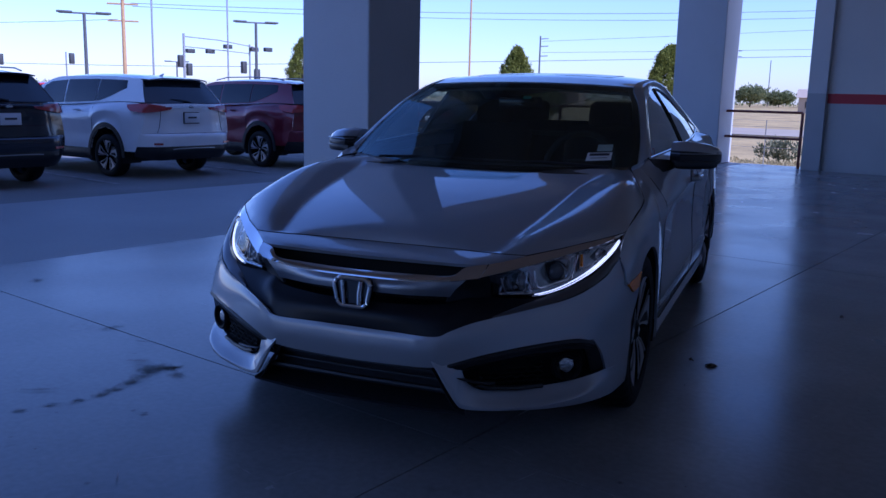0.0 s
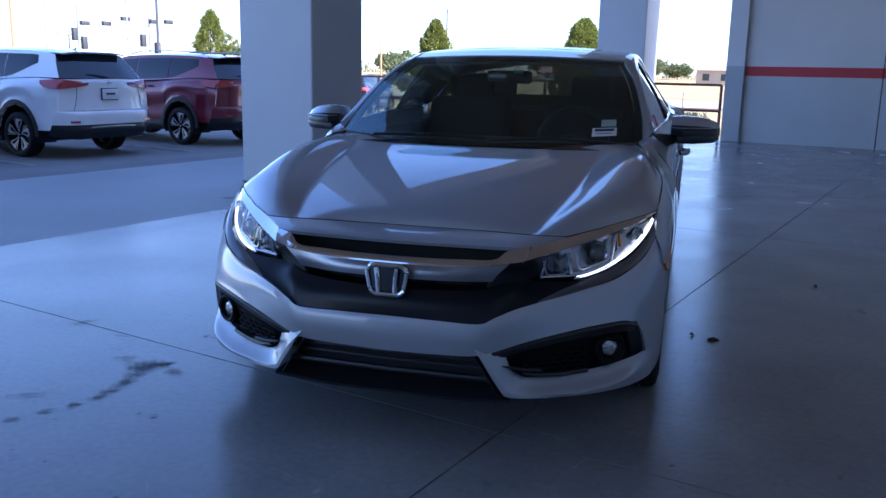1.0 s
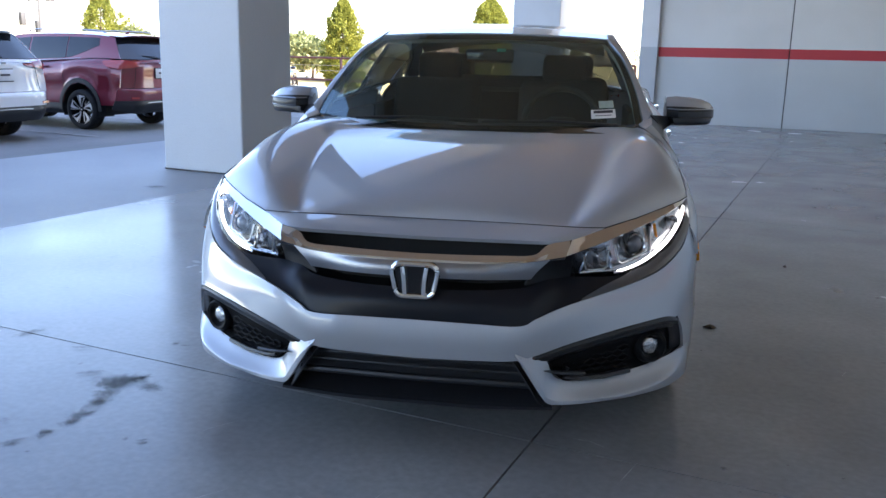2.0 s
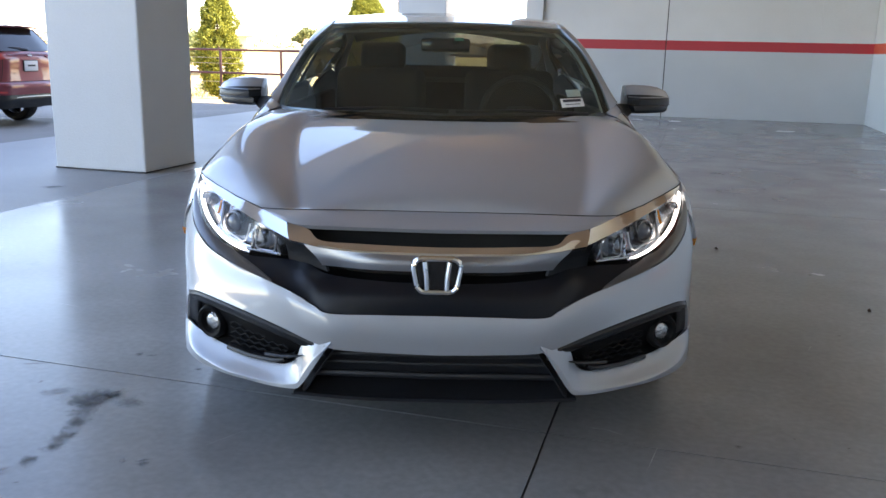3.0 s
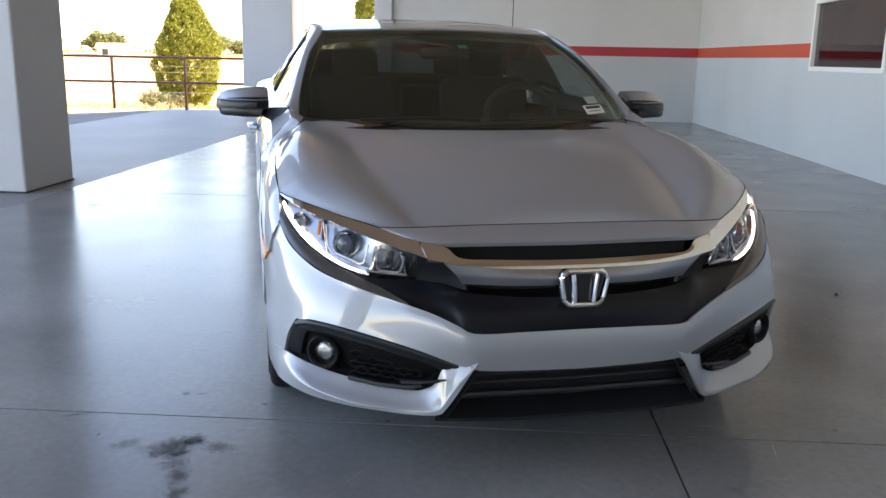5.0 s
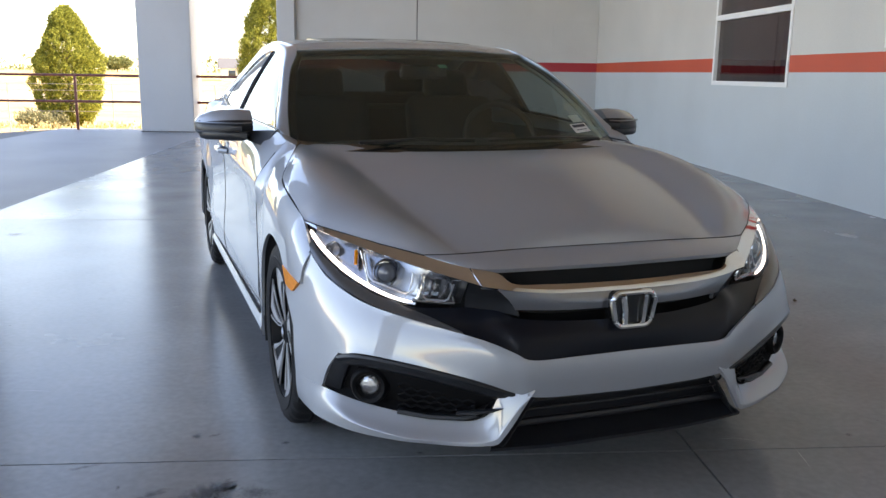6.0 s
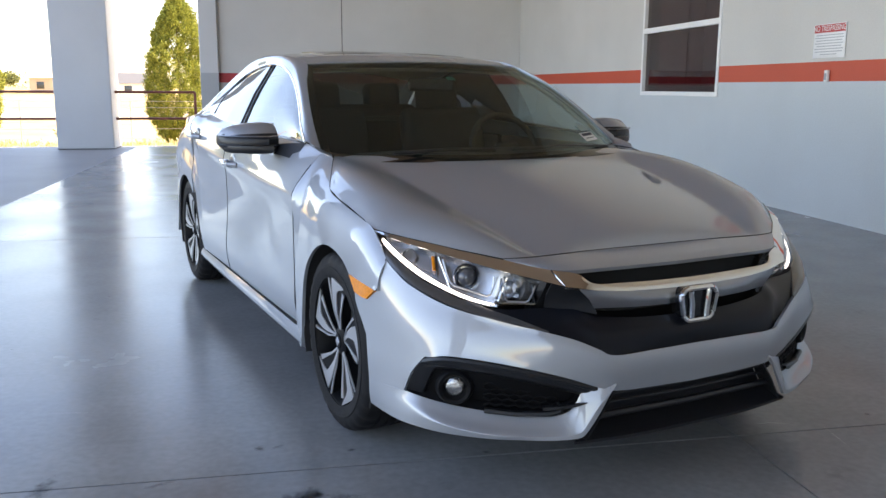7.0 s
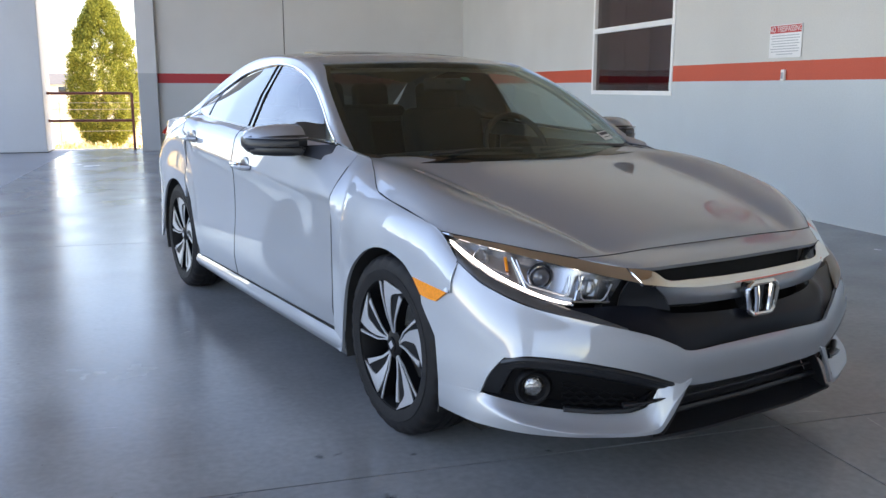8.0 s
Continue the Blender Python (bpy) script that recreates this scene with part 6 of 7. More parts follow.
    P("rear_bumper", [[(0, -0.008, 0.685), (0.35, -0.004, 0.685), (0.65, 0.02, 0.685), (0.875, 0.13, 0.685)], [(0, -0.062, 0.655), (0.35, -0.057, 0.655), (0.68, -0.025, 0.655), (0.905, 0.16, 0.655)], [(0, -0.060, 0.50), (0.35, -0.055, 0.50), (0.69, -0.022, 0.50), (0.915, 0.20, 0.50)]], paint, full=True, nu=18, nv=8)
    P("lower_bumper", [[(0, -0.052, 0.498), (0.35, -0.047, 0.498), (0.68, -0.015, 0.498), (0.912, 0.21, 0.498)], [(0, -0.050, 0.41), (0.35, -0.045, 0.41), (0.68, -0.012, 0.41), (0.915, 0.25, 0.43)], [(0, 0.03, 0.30), (0.35, 0.035, 0.30), (0.66, 0.06, 0.30), (0.90, 0.30, 0.36)]], BLACK_PLASTIC, full=True, nu=18, nv=8)
    P("bumper_strip", [[(0, -0.058, 0.475), (0.35, -0.053, 0.470), (0.62, -0.030, 0.445)], [(0, -0.060, 0.462), (0.35, -0.055, 0.457), (0.62, -0.032, 0.432)]], SATIN, full=True, nu=12, nv=2)
    part("plate_recess", box((0.325, 0.016, 0.172), (0, 0.006, 0.905), 0.012), DARK, gate)
    pl = part("number_plate", box((0.30, 0.012, 0.15), (0, -0.010, 0.905), 0.004), PLATE_MAT, gate, "pale plate with a dark bar")
    part("plate_bar", box((0.17, 0.004, 0.026), (0, -0.018, 0.905)), INK, pl)
    part("badge", lathe([(-0.008, 0.001), (-0.008, 0.045), (0.004, 0.048)], 20, axis="Y"), CHROME, gate).matrix_local = pose(0, 0.004, 1.115)
    for sg_ in (1, -1):
        part("tailgate_gap", tube([(sg_ * 0.585, 0.026, 1.02), (sg_ * 0.60, 0.020, 0.90), (sg_ * 0.63, 0.022, 0.76), (sg_ * 0.66, 0.026, 0.70)], 0.004, seg=6), DARK, gate)
    part("gate_trim", tube([(-0.50, 0.006, 1.075), (-0.25, -0.004, 1.085), (0, -0.006, 1.088), (0.25, -0.004, 1.085), (0.50, 0.006, 1.075)], 0.012, flat=0.7), paint, gate)
    part("rear_wiper", tube([(0.02, 0.045, 1.15), (-0.16, 0.075, 1.19), (-0.34, 0.105, 1.20)], [0.014, 0.009, 0.006]), BLACK_PLASTIC, car)
    part("underbody", box((1.5, 3.9, 0.3), (0, 2.3, 0.42), 0.05), DARK, car)
    part("cabin_block", box((1.2, 2.2, 0.45), (0, 1.6, 0.95), 0.05), FABRIC, car)
    lift = ((0, 0.36, 0.43, 0.565, 0.685, 0.905, 1.135, 1.45, 1.62, 1.8), (0, 0.36, 0.44, 0.585, 0.715, 0.965, 1.195, 1.46, 1.60, 1.74))
    for ob in car.children_recursive:
        top = ob
        while top.parent != car:
            top = top.parent
        if ob.type == "MESH" and not top.name.startswith("wheel"):
            for v in ob.data.vertices:
                v.co.z = float(np.interp(v.co.z, *lift))
    part("roof_fin", tube([(0, 0.74, 1.60), (0, 0.68, 1.64), (0, 0.64, 1.652)], [0.03, 0.016, 0.006]), paint, car)
    return car


PRIVACY_PAINT = mat("dark car glass", (0.012, 0.014, 0.018), 0.05, spec=0.5)
suv(BUILD @ pose(-9.72, 6.33, -0.155, 0, 0, 95), WHITE_PAINT, "white compact SUV with dark glass on asphalt", rails=False)
suv(BUILD @ pose(-9.65, 9.37, -0.155, 0, 0, 92), RED_PAINT, "dark red compact SUV with roof rails on asphalt")
suv(BUILD @ pose(-9.65, 3.40, -0.155, 0, 0, 96), NAVY_PAINT, "black compact SUV parked on asphalt")

# parking lines
for v in (2.0, 4.8, 7.65, 10.5, 13.2):
    bm = bmesh.new()
    q = [bm.verts.new((u, v + d - 0.06 * (u + 9.6), z + 0.004)) for u, z in ((-9.4, -0.14), (-14.0, -0.17)) for d in (-0.05, 0.05)]
    bm.faces.new((q[0], q[2], q[3], q[1]))
    bmesh.ops.recalc_face_normals(bm, faces=bm.faces[:])
    ob = tagged(link("parking_line", bm, LINE_PAINT, smooth=False), "worn white parking line on asphalt", "line", "parking lines", "structure")
    ob.matrix_world = BUILD

# pipe railing behind the columns and the wire fence past it
rail = thing("railing", BUILD, "rust red steel pipe railing at the slab edge", "railing")
FV = 15.62
for u in (-2.84, -5.43, -6.76, -8.33, -9.87, -11.4, -13.0, -14.5):
    part("post", box((0.05, 0.05, 1.09), (u, FV, 0.545), 0.006), STEEL_RED, rail)
for z in (1.09, 0.57):
    part("rail", tube([(-14.5, FV, z), (-8, FV, z), (-2.84, FV, z)], 0.026), STEEL_RED, rail)
wire = thing("wire_fence", BUILD, "low grey wire fence in the dry grass", "fence")
for k in range(16):
    part("post", tube([(-26.7 + 2.45 * k, 19.2, -0.3), (-26.7 + 2.45 * k, 19.2, 0.86)], 0.012), STEEL_GREY, wire)
part("top_rail", tube([(-26, 19.2, 0.85), (-10, 19.2, 0.85), (10.9, 19.2, 0.85)], 0.0035), STEEL_GREY, wire)
for z in (0.2, 0.45, 0.7):
    part("wire", tube([(-26, 19.2, z), (10.9, 19.2, z)], 0.004, seg=4), STEEL_GREY, wire)


# foliage
def leaf_mat(name, a, b):
    m = mat(name, a, 0.7, spec=0.2)
    n, l = m.node_tree.nodes, m.node_tree.links
    g = n.new("ShaderNodeNewGeometry")
    rp = n.new("ShaderNodeValToRGB")
    rp.color_ramp.elements[0].color, rp.color_ramp.elements[1].color = (*a, 1), (*b, 1)
    l.new(g.outputs["Random Per Island"], rp.inputs[0])
    bs = n["Principled BSDF"]
    l.new(rp.outputs[0], bs.inputs["Base Color"])
    bs.inputs["Transmission Weight"].default_value = 0.0
    tl = n.new("ShaderNodeBsdfTranslucent")
    l.new(rp.outputs[0], tl.inputs["Color"])
    mx = n.new("ShaderNodeMixShader")
    mx.inputs[0].default_value = 0.3
    l.new(bs.outputs[0], mx.inputs[1])
    l.new(tl.outputs[0], mx.inputs[2])
    l.new(mx.outputs[0], n["Material Output"].inputs["Surface"])
    return m


JUNIPER = leaf_mat("juniper green", (0.055, 0.08, 0.015), (0.37, 0.375, 0.07))
FAR_GREEN = leaf_mat("far tree green", (0.09, 0.115, 0.05), (0.26, 0.27, 0.11))
SCRUB = leaf_mat("grey green scrub", (0.10, 0.11, 0.06), (0.26, 0.25, 0.14))
BARK = mat("brown bark", (0.10, 0.065, 0.04), 0.9, var=0.2, scale=20, bump=0.4, bump_scale=40)


def sprays(rng, centres, size, up, count, spread=None):
    """Many small pointed leaf sprays round the given centres."""
    V, F = [], []
    for c, out in centres:
        for _ in range(count):
            p = c + Vector(rng.normal(0, 1, 3)) * (spread or size * 0.75)
            d = (out * 0.8 + Vector((0, 0, up)) + Vector(rng.normal(0, 0.55, 3))).normalized()
            s = d.cross(Vector(rng.normal(0, 1, 3))).normalized()
            L, w = size * rng.uniform(0.8, 1.7), size * rng.uniform(0.22, 0.42)
            i = len(V)
            V += [p - s * w * 0.4, p + s * w * 0.4, p + d * L * 0.55 + s * w, p + d * L, p + d * L * 0.55 - s * w]
            F.append((i, i + 1, i + 2, i + 3, i + 4))
    return V, F


def conifer(u, v, h, r, seed, label, ragged=1.0):
    rng = np.random.default_rng(seed)
    t = thing("conifer", BUILD @ pose(u, v, ground_z(v) - 0.03, 0, 0, seed * 50), label, "tree", "conifers by the railing")
    trunk = tube([(0, 0, 0), (0.02, 0.01, h * 0.35), (0, 0.02, h * 0.85)], [0.07, 0.05, 0.015])
    for k in range(14):
        a, z = k * 2.4, h * (0.12 + 0.05 * k)
        tube([(0, 0, z), (r * 0.6 * math.cos(a) * (1 - k / 18), r * 0.6 * math.sin(a) * (1 - k / 18), z + 0.18)], [0.02, 0.006], bm=trunk, seg=5)
    part("trunk", trunk, BARK, t)
    centres = []
    n = int(950 / ragged)
    tufts = [(rng.uniform(0, 2 * math.pi), rng.random() ** 0.8, rng.uniform(0.08, 0.22) * ragged) for _ in range(46)]
    for k in range(n):
        f = (k + 0.5) / n
        z = h * (0.05 + 0.93 * f)
        prof = math.sqrt(1 - ((0.38 - f) / 0.42) ** 2) if f < 0.38 else max(0.03, 1 - ((f - 0.38) / 0.62) ** 1.55) ** 0.72
        a = k * 2.399963 + rng.uniform(-0.3, 0.3)
        lump = 0.93 - 0.16 * (ragged - 1) + 0.07 * math.sin(3 * a + 5 * f + seed) + rng.normal(0, 0.035)
        for ta, tf, amp in tufts:
            da = (a - ta + math.pi) % (2 * math.pi) - math.pi
            lump += amp * math.exp(-(da / 0.30) ** 2 - ((f - tf) / 0.055) ** 2)
        rr = r * prof * lump * rng.uniform(0.86, 1.03)
        out = Vector((math.cos(a), math.sin(a), 0.15))
        centres.append((Vector((rr * math.cos(a), rr * math.sin(a), z)), out))
        if k % 3 == 0:
            centres.append((Vector((rr * 0.6 * math.cos(a), rr * 0.6 * math.sin(a), z)), out))
    V, F = sprays(rng, centres, 0.046, 0.9, int(52 * (h / 2.9) ** 0.9), 0.036 * h / 2.9)
    me = bpy.data.meshes.new("crown")
    me.from_pydata(V, [], F)
    me.materials.append(JUNIPER)
    ob = new("crown", me)
    ob.parent = t
    return t


conifer(-5.0, 33.7, 6.1, 1.28, 1, "egg shaped yellow-green juniper behind the railing")
conifer(-11.3, 28.6, 4.25, 1.12, 2, "egg shaped yellow-green juniper behind the railing")
conifer(-12.55, 20.1, 3.15, 0.64, 3, "small pointed yellow-green juniper beyond the railing", 1.9)
conifer(-27.4, 25.1, 4.35, 0.9, 4, "tall pointed green juniper across the car park", 1.9)


def broad_tree(u, v, h, r, seed, label):
    rng = np.random.default_rng(seed)
    t = thing("tree", BUILD @ pose(u, v, ground_z(v) - 0.03), label, "tree", "far trees")
    trunk = tube([(0, 0, 0), (0.1, 0, h * 0.3), (0, 0.1, h * 0.7)], [h * 0.035, h * 0.028, h * 0.01])
    for k in range(7):
        a = k * 0.9
        tube([(0, 0, h * (0.3 + 0.05 * k)), (r * 0.6 * math.cos(a), r * 0.6 * math.sin(a), h * (0.5 + 0.05 * k))], [h * 0.015, h * 0.005], bm=trunk, seg=5)
    part("trunk", trunk, BARK, t)
    centres = []
    for _ in range(240):
        d = Vector(rng.normal(0, 1, 3)).normalized() * rng.uniform(0.5, 1.05)
        c = Vector((d.x * r, d.y * r, h * 0.62 + d.z * h * 0.36))
        centres.append((c, Vector((d.x, d.y, 0.3))))
    V, F = sprays(rng, centres, r * 0.14, 0.4, 12)
    me = bpy.data.meshes.new("crown")
    me.from_pydata(V, [], F)
    me.materials.append(FAR_GREEN)
    ob = new("crown", me)
    ob.parent = t
    return t


for k, (u, v, h, r) in enumerate(((-84, 182, 4.5, 4), (-70, 190, 4.0, 3.2), (-61, 186, 4.4, 3.0), (-57, 193, 3.2, 3.0), (-150, 150, 6, 5), (-118, 170, 5, 5), (-105, 175, 4, 4), (-44, 66, 3.6, 2.4), (-38, 62, 3.2, 2.2))):
    broad_tree(u, v, h, r, 20 + k, "round green tree far across the field")

# far hedge line, scrub and grass tufts
rng = np.random.default_rng(7)
centres = []
for k in range(1700):
    u = rng.uniform(-420, 120)
    centres.append((UV(u, 205 + rng.uniform(-6, 6), 0.6 + 3.0 * rng.random() ** 1.5), Vector((0, 0, 1))))
V, F = sprays(rng, centres, 0.5, 0.6, 7)
me = bpy.data.meshes.new("far_trees")
me.from_pydata(V, [], F)
me.materials.append(FAR_GREEN)
tagged(new("far_trees", me), "low green tree line on the horizon", "trees", kind="stuff")
centres = []
for k in range(700):
    u, v = rng.uniform(-40, 8), 20 + 18 * rng.random() ** 1.6
    for q in range(3):
        centres.append((UV(u + rng.normal(0, 0.12), v + rng.normal(0, 0.12), ground_z(v) + 0.02 + 0.10 * rng.random()), Vector((0, 0, 1))))
V, F = sprays(rng, centres, 0.06, 1.2, 8)
me = bpy.data.meshes.new("dry_grass")
me.from_pydata(V, [], F)
me.materials.append(leaf_mat("straw", (0.30, 0.25, 0.12), (0.52, 0.44, 0.24)))
tagged(new("dry_grass", me), "tufts of dry straw-coloured grass", "grass", kind="stuff")
for k, (u, v, r) in enumerate(((-2.6, 30.5, 0.85), (-13.5, 31, 0.7), (-9.3, 36, 0.9), (-20.5, 33, 0.8), (-11.6, 27.5, 0.55))):
    rg = np.random.default_rng(60 + k)
    sh = thing("shrub", BUILD @ pose(u, v, ground_z(v) - 0.02), "grey-green desert shrub in dry grass", "shrub", "field shrubs")
    part("stems", tube([(0, 0, 0), (0.05, 0, r * 0.5)], [0.03, 0.01]), BARK, sh)
    cs = []
    for _ in range(90):
        d = Vector(rg.normal(0, 1, 3)).normalized() * rg.uniform(0.4, 1.0)
        cs.append((Vector((d.x * r, d.y * r, r * 0.62 + d.z * r * 0.55)), Vector((d.x, d.y, 0.4))))
    V, F = sprays(rg, cs, r * 0.13, 0.5, 10)
    me = bpy.data.meshes.new("leaves")
    me.from_pydata(V, [], F)
    me.materials.append(SCRUB)
    ob = new("leaves", me)
    ob.parent = sh

# street furniture across the car park
POLE = mat("dark street pole", (0.10, 0.10, 0.10), 0.6, 0.2, var=0.1)
WOOD = mat("weathered pole wood", (0.46, 0.28, 0.13), 0.9, var=0.15, scale=5)
SIGNAL_DARK = mat("signal housing", (0.05, 0.05, 0.05), 0.6)


def car_park_lamp(u, v, h, label):
    t = thing("street_lamp", BUILD @ pose(u, v, 0, 0, 0, 60), label, "lamp", "car park lamps")
    part("pole", tube([(0, 0, 0), (0, 0, h)], [0.11, 0.09]), POLE, t)
    part("cross_arm", tube([(-1.35, 0, h), (1.35, 0, h)], 0.05), POLE, t)
    for x in (-1.05, 1.05):
        part("lamp_head", box((0.85, 0.42, 0.11), (x, 0, h + 0.05), 0.03), POLE, t)


car_park_lamp(-45.7, 25.0, 5.45, "dark twin-headed car park lamp on a pole")
car_park_lamp(-44.0, 36.2, 5.75, "dark twin-headed car park lamp on a pole")
car_park_lamp(-90, 62, 4.6, "dark twin-headed car park lamp on a pole")


def plain_pole(name, u, v, h, r, m, label, cat="pole"):
    t = thing(name, BUILD @ pose(u, v, 0), label, cat)
    part("pole", tube([(0, 0, 0), (0, 0, h)], [r, r * 0.8]), m, t)
    return t


wp = plain_pole("utility_pole", -65.9, 40.0, 8.7, 0.19, WOOD, "brown wooden utility pole with cross arms")
for z in (8.3, 6.9):
    part("cross_arm", tube([(-0.75, -1.0, z), (0.75, 1.0, z)], 0.075), WOOD, wp)
lp = plain_pole("light_pole", -47.9, 30.9, 12, 0.07, STEEL_GREY, "tall thin grey pole beyond the car park")
part("bracket", tube([(0, 0, 7.9), (0.3, 0.35, 8.25), (0.95, 1.1, 8.4)], [0.04, 0.035, 0.03]), STEEL_GREY, lp)
part("lamp_head", box((0.42, 0.20, 0.09), (1.15, 1.3, 8.4), 0.03), STEEL_GREY, lp)
plain_pole("light_pole", -45.2, 34.8, 12, 0.06, STEEL_GREY, "tall thin grey pole beyond the car park")
plain_pole("light_pole", -27.6, 38.1, 11, 0.06, WOOD, "tall thin reddish pole beyond the car park")
up = plain_pole("utility_pole", -61.2, 99.8, 9.6, 0.13, POLE, "dark distant utility pole with short arms")
for z in (9.2, 8.2, 6.9):
    part("cross_arm", tube([(0, 0, z), (0.7, 0.9, z + 0.1)], 0.06), POLE, up)
for pu, ph in ((-61.7, 11.0), (-52.5, 9.5)):
    plain_pole("utility_pole", pu, 200, ph, 0.11, POLE, "thin dark utility pole far across the field")
u2 = plain_pole("utility_pole", -66, 190, 13.5, 0.2, POLE, "dark distant utility pole with short arms")
for z in (12.6, 11.4):
    part("cross_arm", tube([(-0.9, 0, z), (0.9, 0.2, z)], 0.08), POLE, u2)

# traffic signals over the junction
sg = thing("traffic_signal", BUILD, "grey traffic signal gantry with dark signal heads", "traffic signal")
part("mast", tube([(-59.1, 41.2, 0), (-59.1, 41.2, 5.8)], 0.10), STEEL_GREY, sg)
part("arm", tube([(-59.1, 41.2, 5.55), (-57.4, 43.4, 5.35), (-55.7, 45.7, 4.9)], 0.05), STEEL_GREY, sg)
part("arm", tube([(-59.1, 41.2, 4.75), (-57.4, 43.4, 4.55), (-55.9, 45.5, 4.35)], 0.045), STEEL_GREY, sg)
part("mast", tube([(-55.9, 45.4, 0), (-55.9, 45.4, 5.1)], 0.08), STEEL_GREY, sg)
for u, v, z in ((-58.8, 41.6, 4.4), (-57.9, 42.9, 4.42), (-57.0, 44.0, 4.85), (-55.7, 45.7, 4.7), (-55.0, 46.6, 4.72)):
    part("signal_head", box((0.35, 0.75, 0.34), (u, v, z), 0.05), SIGNAL_DARK, sg)
for u, v, z in ((-59.3, 41.0, 3.55), (-59.0, 41.6, 2.9), (-76.8, 41.2, 3.9), (-79.5, 35.8, 3.6), (-56.2, 45.0, 3.2), (-55.6, 45.9, 2.6), (-53.5, 48.8, 2.9)):
    part("signal_head", box((0.36, 0.45, 1.0), (u, v, z), 0.06), SIGNAL_DARK, sg)
for u, v in ((-76.9, 40.7), (-79.6, 35.3), (-53.4, 49.3)):
    part("signal_post", tube([(u, v, 0), (u, v, 4.5)], 0.07), STEEL_GREY, sg)

# overhead wires
WIRE = mat("overhead wire", (0.06, 0.06, 0.06), 0.7)


def wires(pairs):
    for (a, b, sag) in pairs:
        t = thing("overhead_wire", Matrix(), "dark overhead wire between the utility poles", "wire", "overhead wires")
        pts = [UV(a[0] + (b[0] - a[0]) * f, a[1] + (b[1] - a[1]) * f, a[2] + (b[2] - a[2]) * f - sag * 4 * f * (1 - f)) for f in np.linspace(0, 1, 13)]
        part("strand", tube(pts, 0.022, seg=5), WIRE, t)


wires([((-65.5, 40.5, 8.4), (-20, 90, 10.5), 0.6), ((-65.9, 40.9, 8.2), (-20, 92, 10.0), 0.7), ((-110, 10, 7.3), (-65.9, 39.5, 7.0), 0.8),
       ((-110, 12, 4.2), (-60, 48, 3.4), 0.5), ((-60, 48, 3.6), (20, 110, 8.0), 0.3), ((-61, 100, 8.9), (60, 150, 16.5), 0.5), ((-61, 100, 7.4), (60, 150, 12.0), 0.6)])

# low buildings and vehicles far off
STUCCO = mat("tan stucco", (0.42, 0.33, 0.24), 0.9, var=0.08, scale=0.5)
WHITE_WALL = mat("white far wall", (0.66, 0.64, 0.60), 0.9, var=0.06, scale=0.5)
ROOF_RED = mat("red roof tile", (0.40, 0.24, 0.17), 0.85, var=0.15, scale=1)
PANE_DARK = mat("far window", (0.03, 0.035, 0.04), 0.1)


def house(u, v, w, d, h, wall, roof_m, label):
    t = thing("house", BUILD @ pose(u, v, ground_z(v) - 0.05, 0, 0, 12), label, "house", "far houses")
    part("wall", box((w, d, h), (0, 0, h / 2)), wall, t, smooth=False)
    bm = bmesh.new()
    q = [bm.verts.new(p) for p in ((-w / 2 - 0.4, -d / 2 - 0.4, h), (w / 2 + 0.4, -d / 2 - 0.4, h), (w / 2 + 0.4, d / 2 + 0.4, h), (-w / 2 - 0.4, d / 2 + 0.4, h), (-w / 2 - 0.4, 0, h + d * 0.28), (w / 2 + 0.4, 0, h + d * 0.28))]
    for f in ((0, 1, 5, 4), (2, 3, 4, 5), (0, 4, 3), (1, 2, 5), (3, 2, 1, 0)):
        bm.faces.new([q[i] for i in f])
    part("roof", bm, roof_m, t, smooth=False)
    for k in range(int(w // 3)):
        part("window", box((1.1, 0.08, 1.1), (-w / 2 + 1.6 + 3 * k, -d / 2 - 0.02, h * 0.55), 0.02), PANE_DARK, t)


house(-78, 172, 5, 4, 1.5, WHITE_WALL, ROOF_RED, "white low house with a red roof")
house(-50, 196, 6, 4, 1.5, WHITE_WALL, ROOF_RED, "white low house with a red roof")
house(-97, 172, 5, 5, 3.0, STUCCO, STUCCO, "small tan stucco building across the field")
house(-37.5, 150, 6, 5, 2.6, STUCCO, STUCCO, "orange tan stucco building across the field")
house(-22, 140, 7, 6, 1.9, WHITE_WALL, POLE, "white low house with a dark roof")
house(-130, 120, 14, 8, 2.0, WHITE_WALL, ROOF_RED, "white low house with a red roof")
house(-6, 120, 7, 6, 3.0, STUCCO, POLE, "tan stucco house with a dark roof")
suv(BUILD @ pose(-36.5, 18.6, -0.20, 0, 0, 200), mat("bright red car paint", (0.45, 0.02, 0.02), 0.3, coat=1.0), "bright red vehicle far off across the car park", rails=False)
suv(BUILD @ pose(-19.5, 24.5, ground_z(24.5), 0, 0, 20), NAVY_PAINT, "black SUV parked beyond the columns")
suv(BUILD @ pose(-20.3, 14.6, -0.17, 0, 0, 100), mat("blue car paint", (0.03, 0.06, 0.14), 0.3, coat=1.0), "blue car parked behind the SUVs", rails=False)

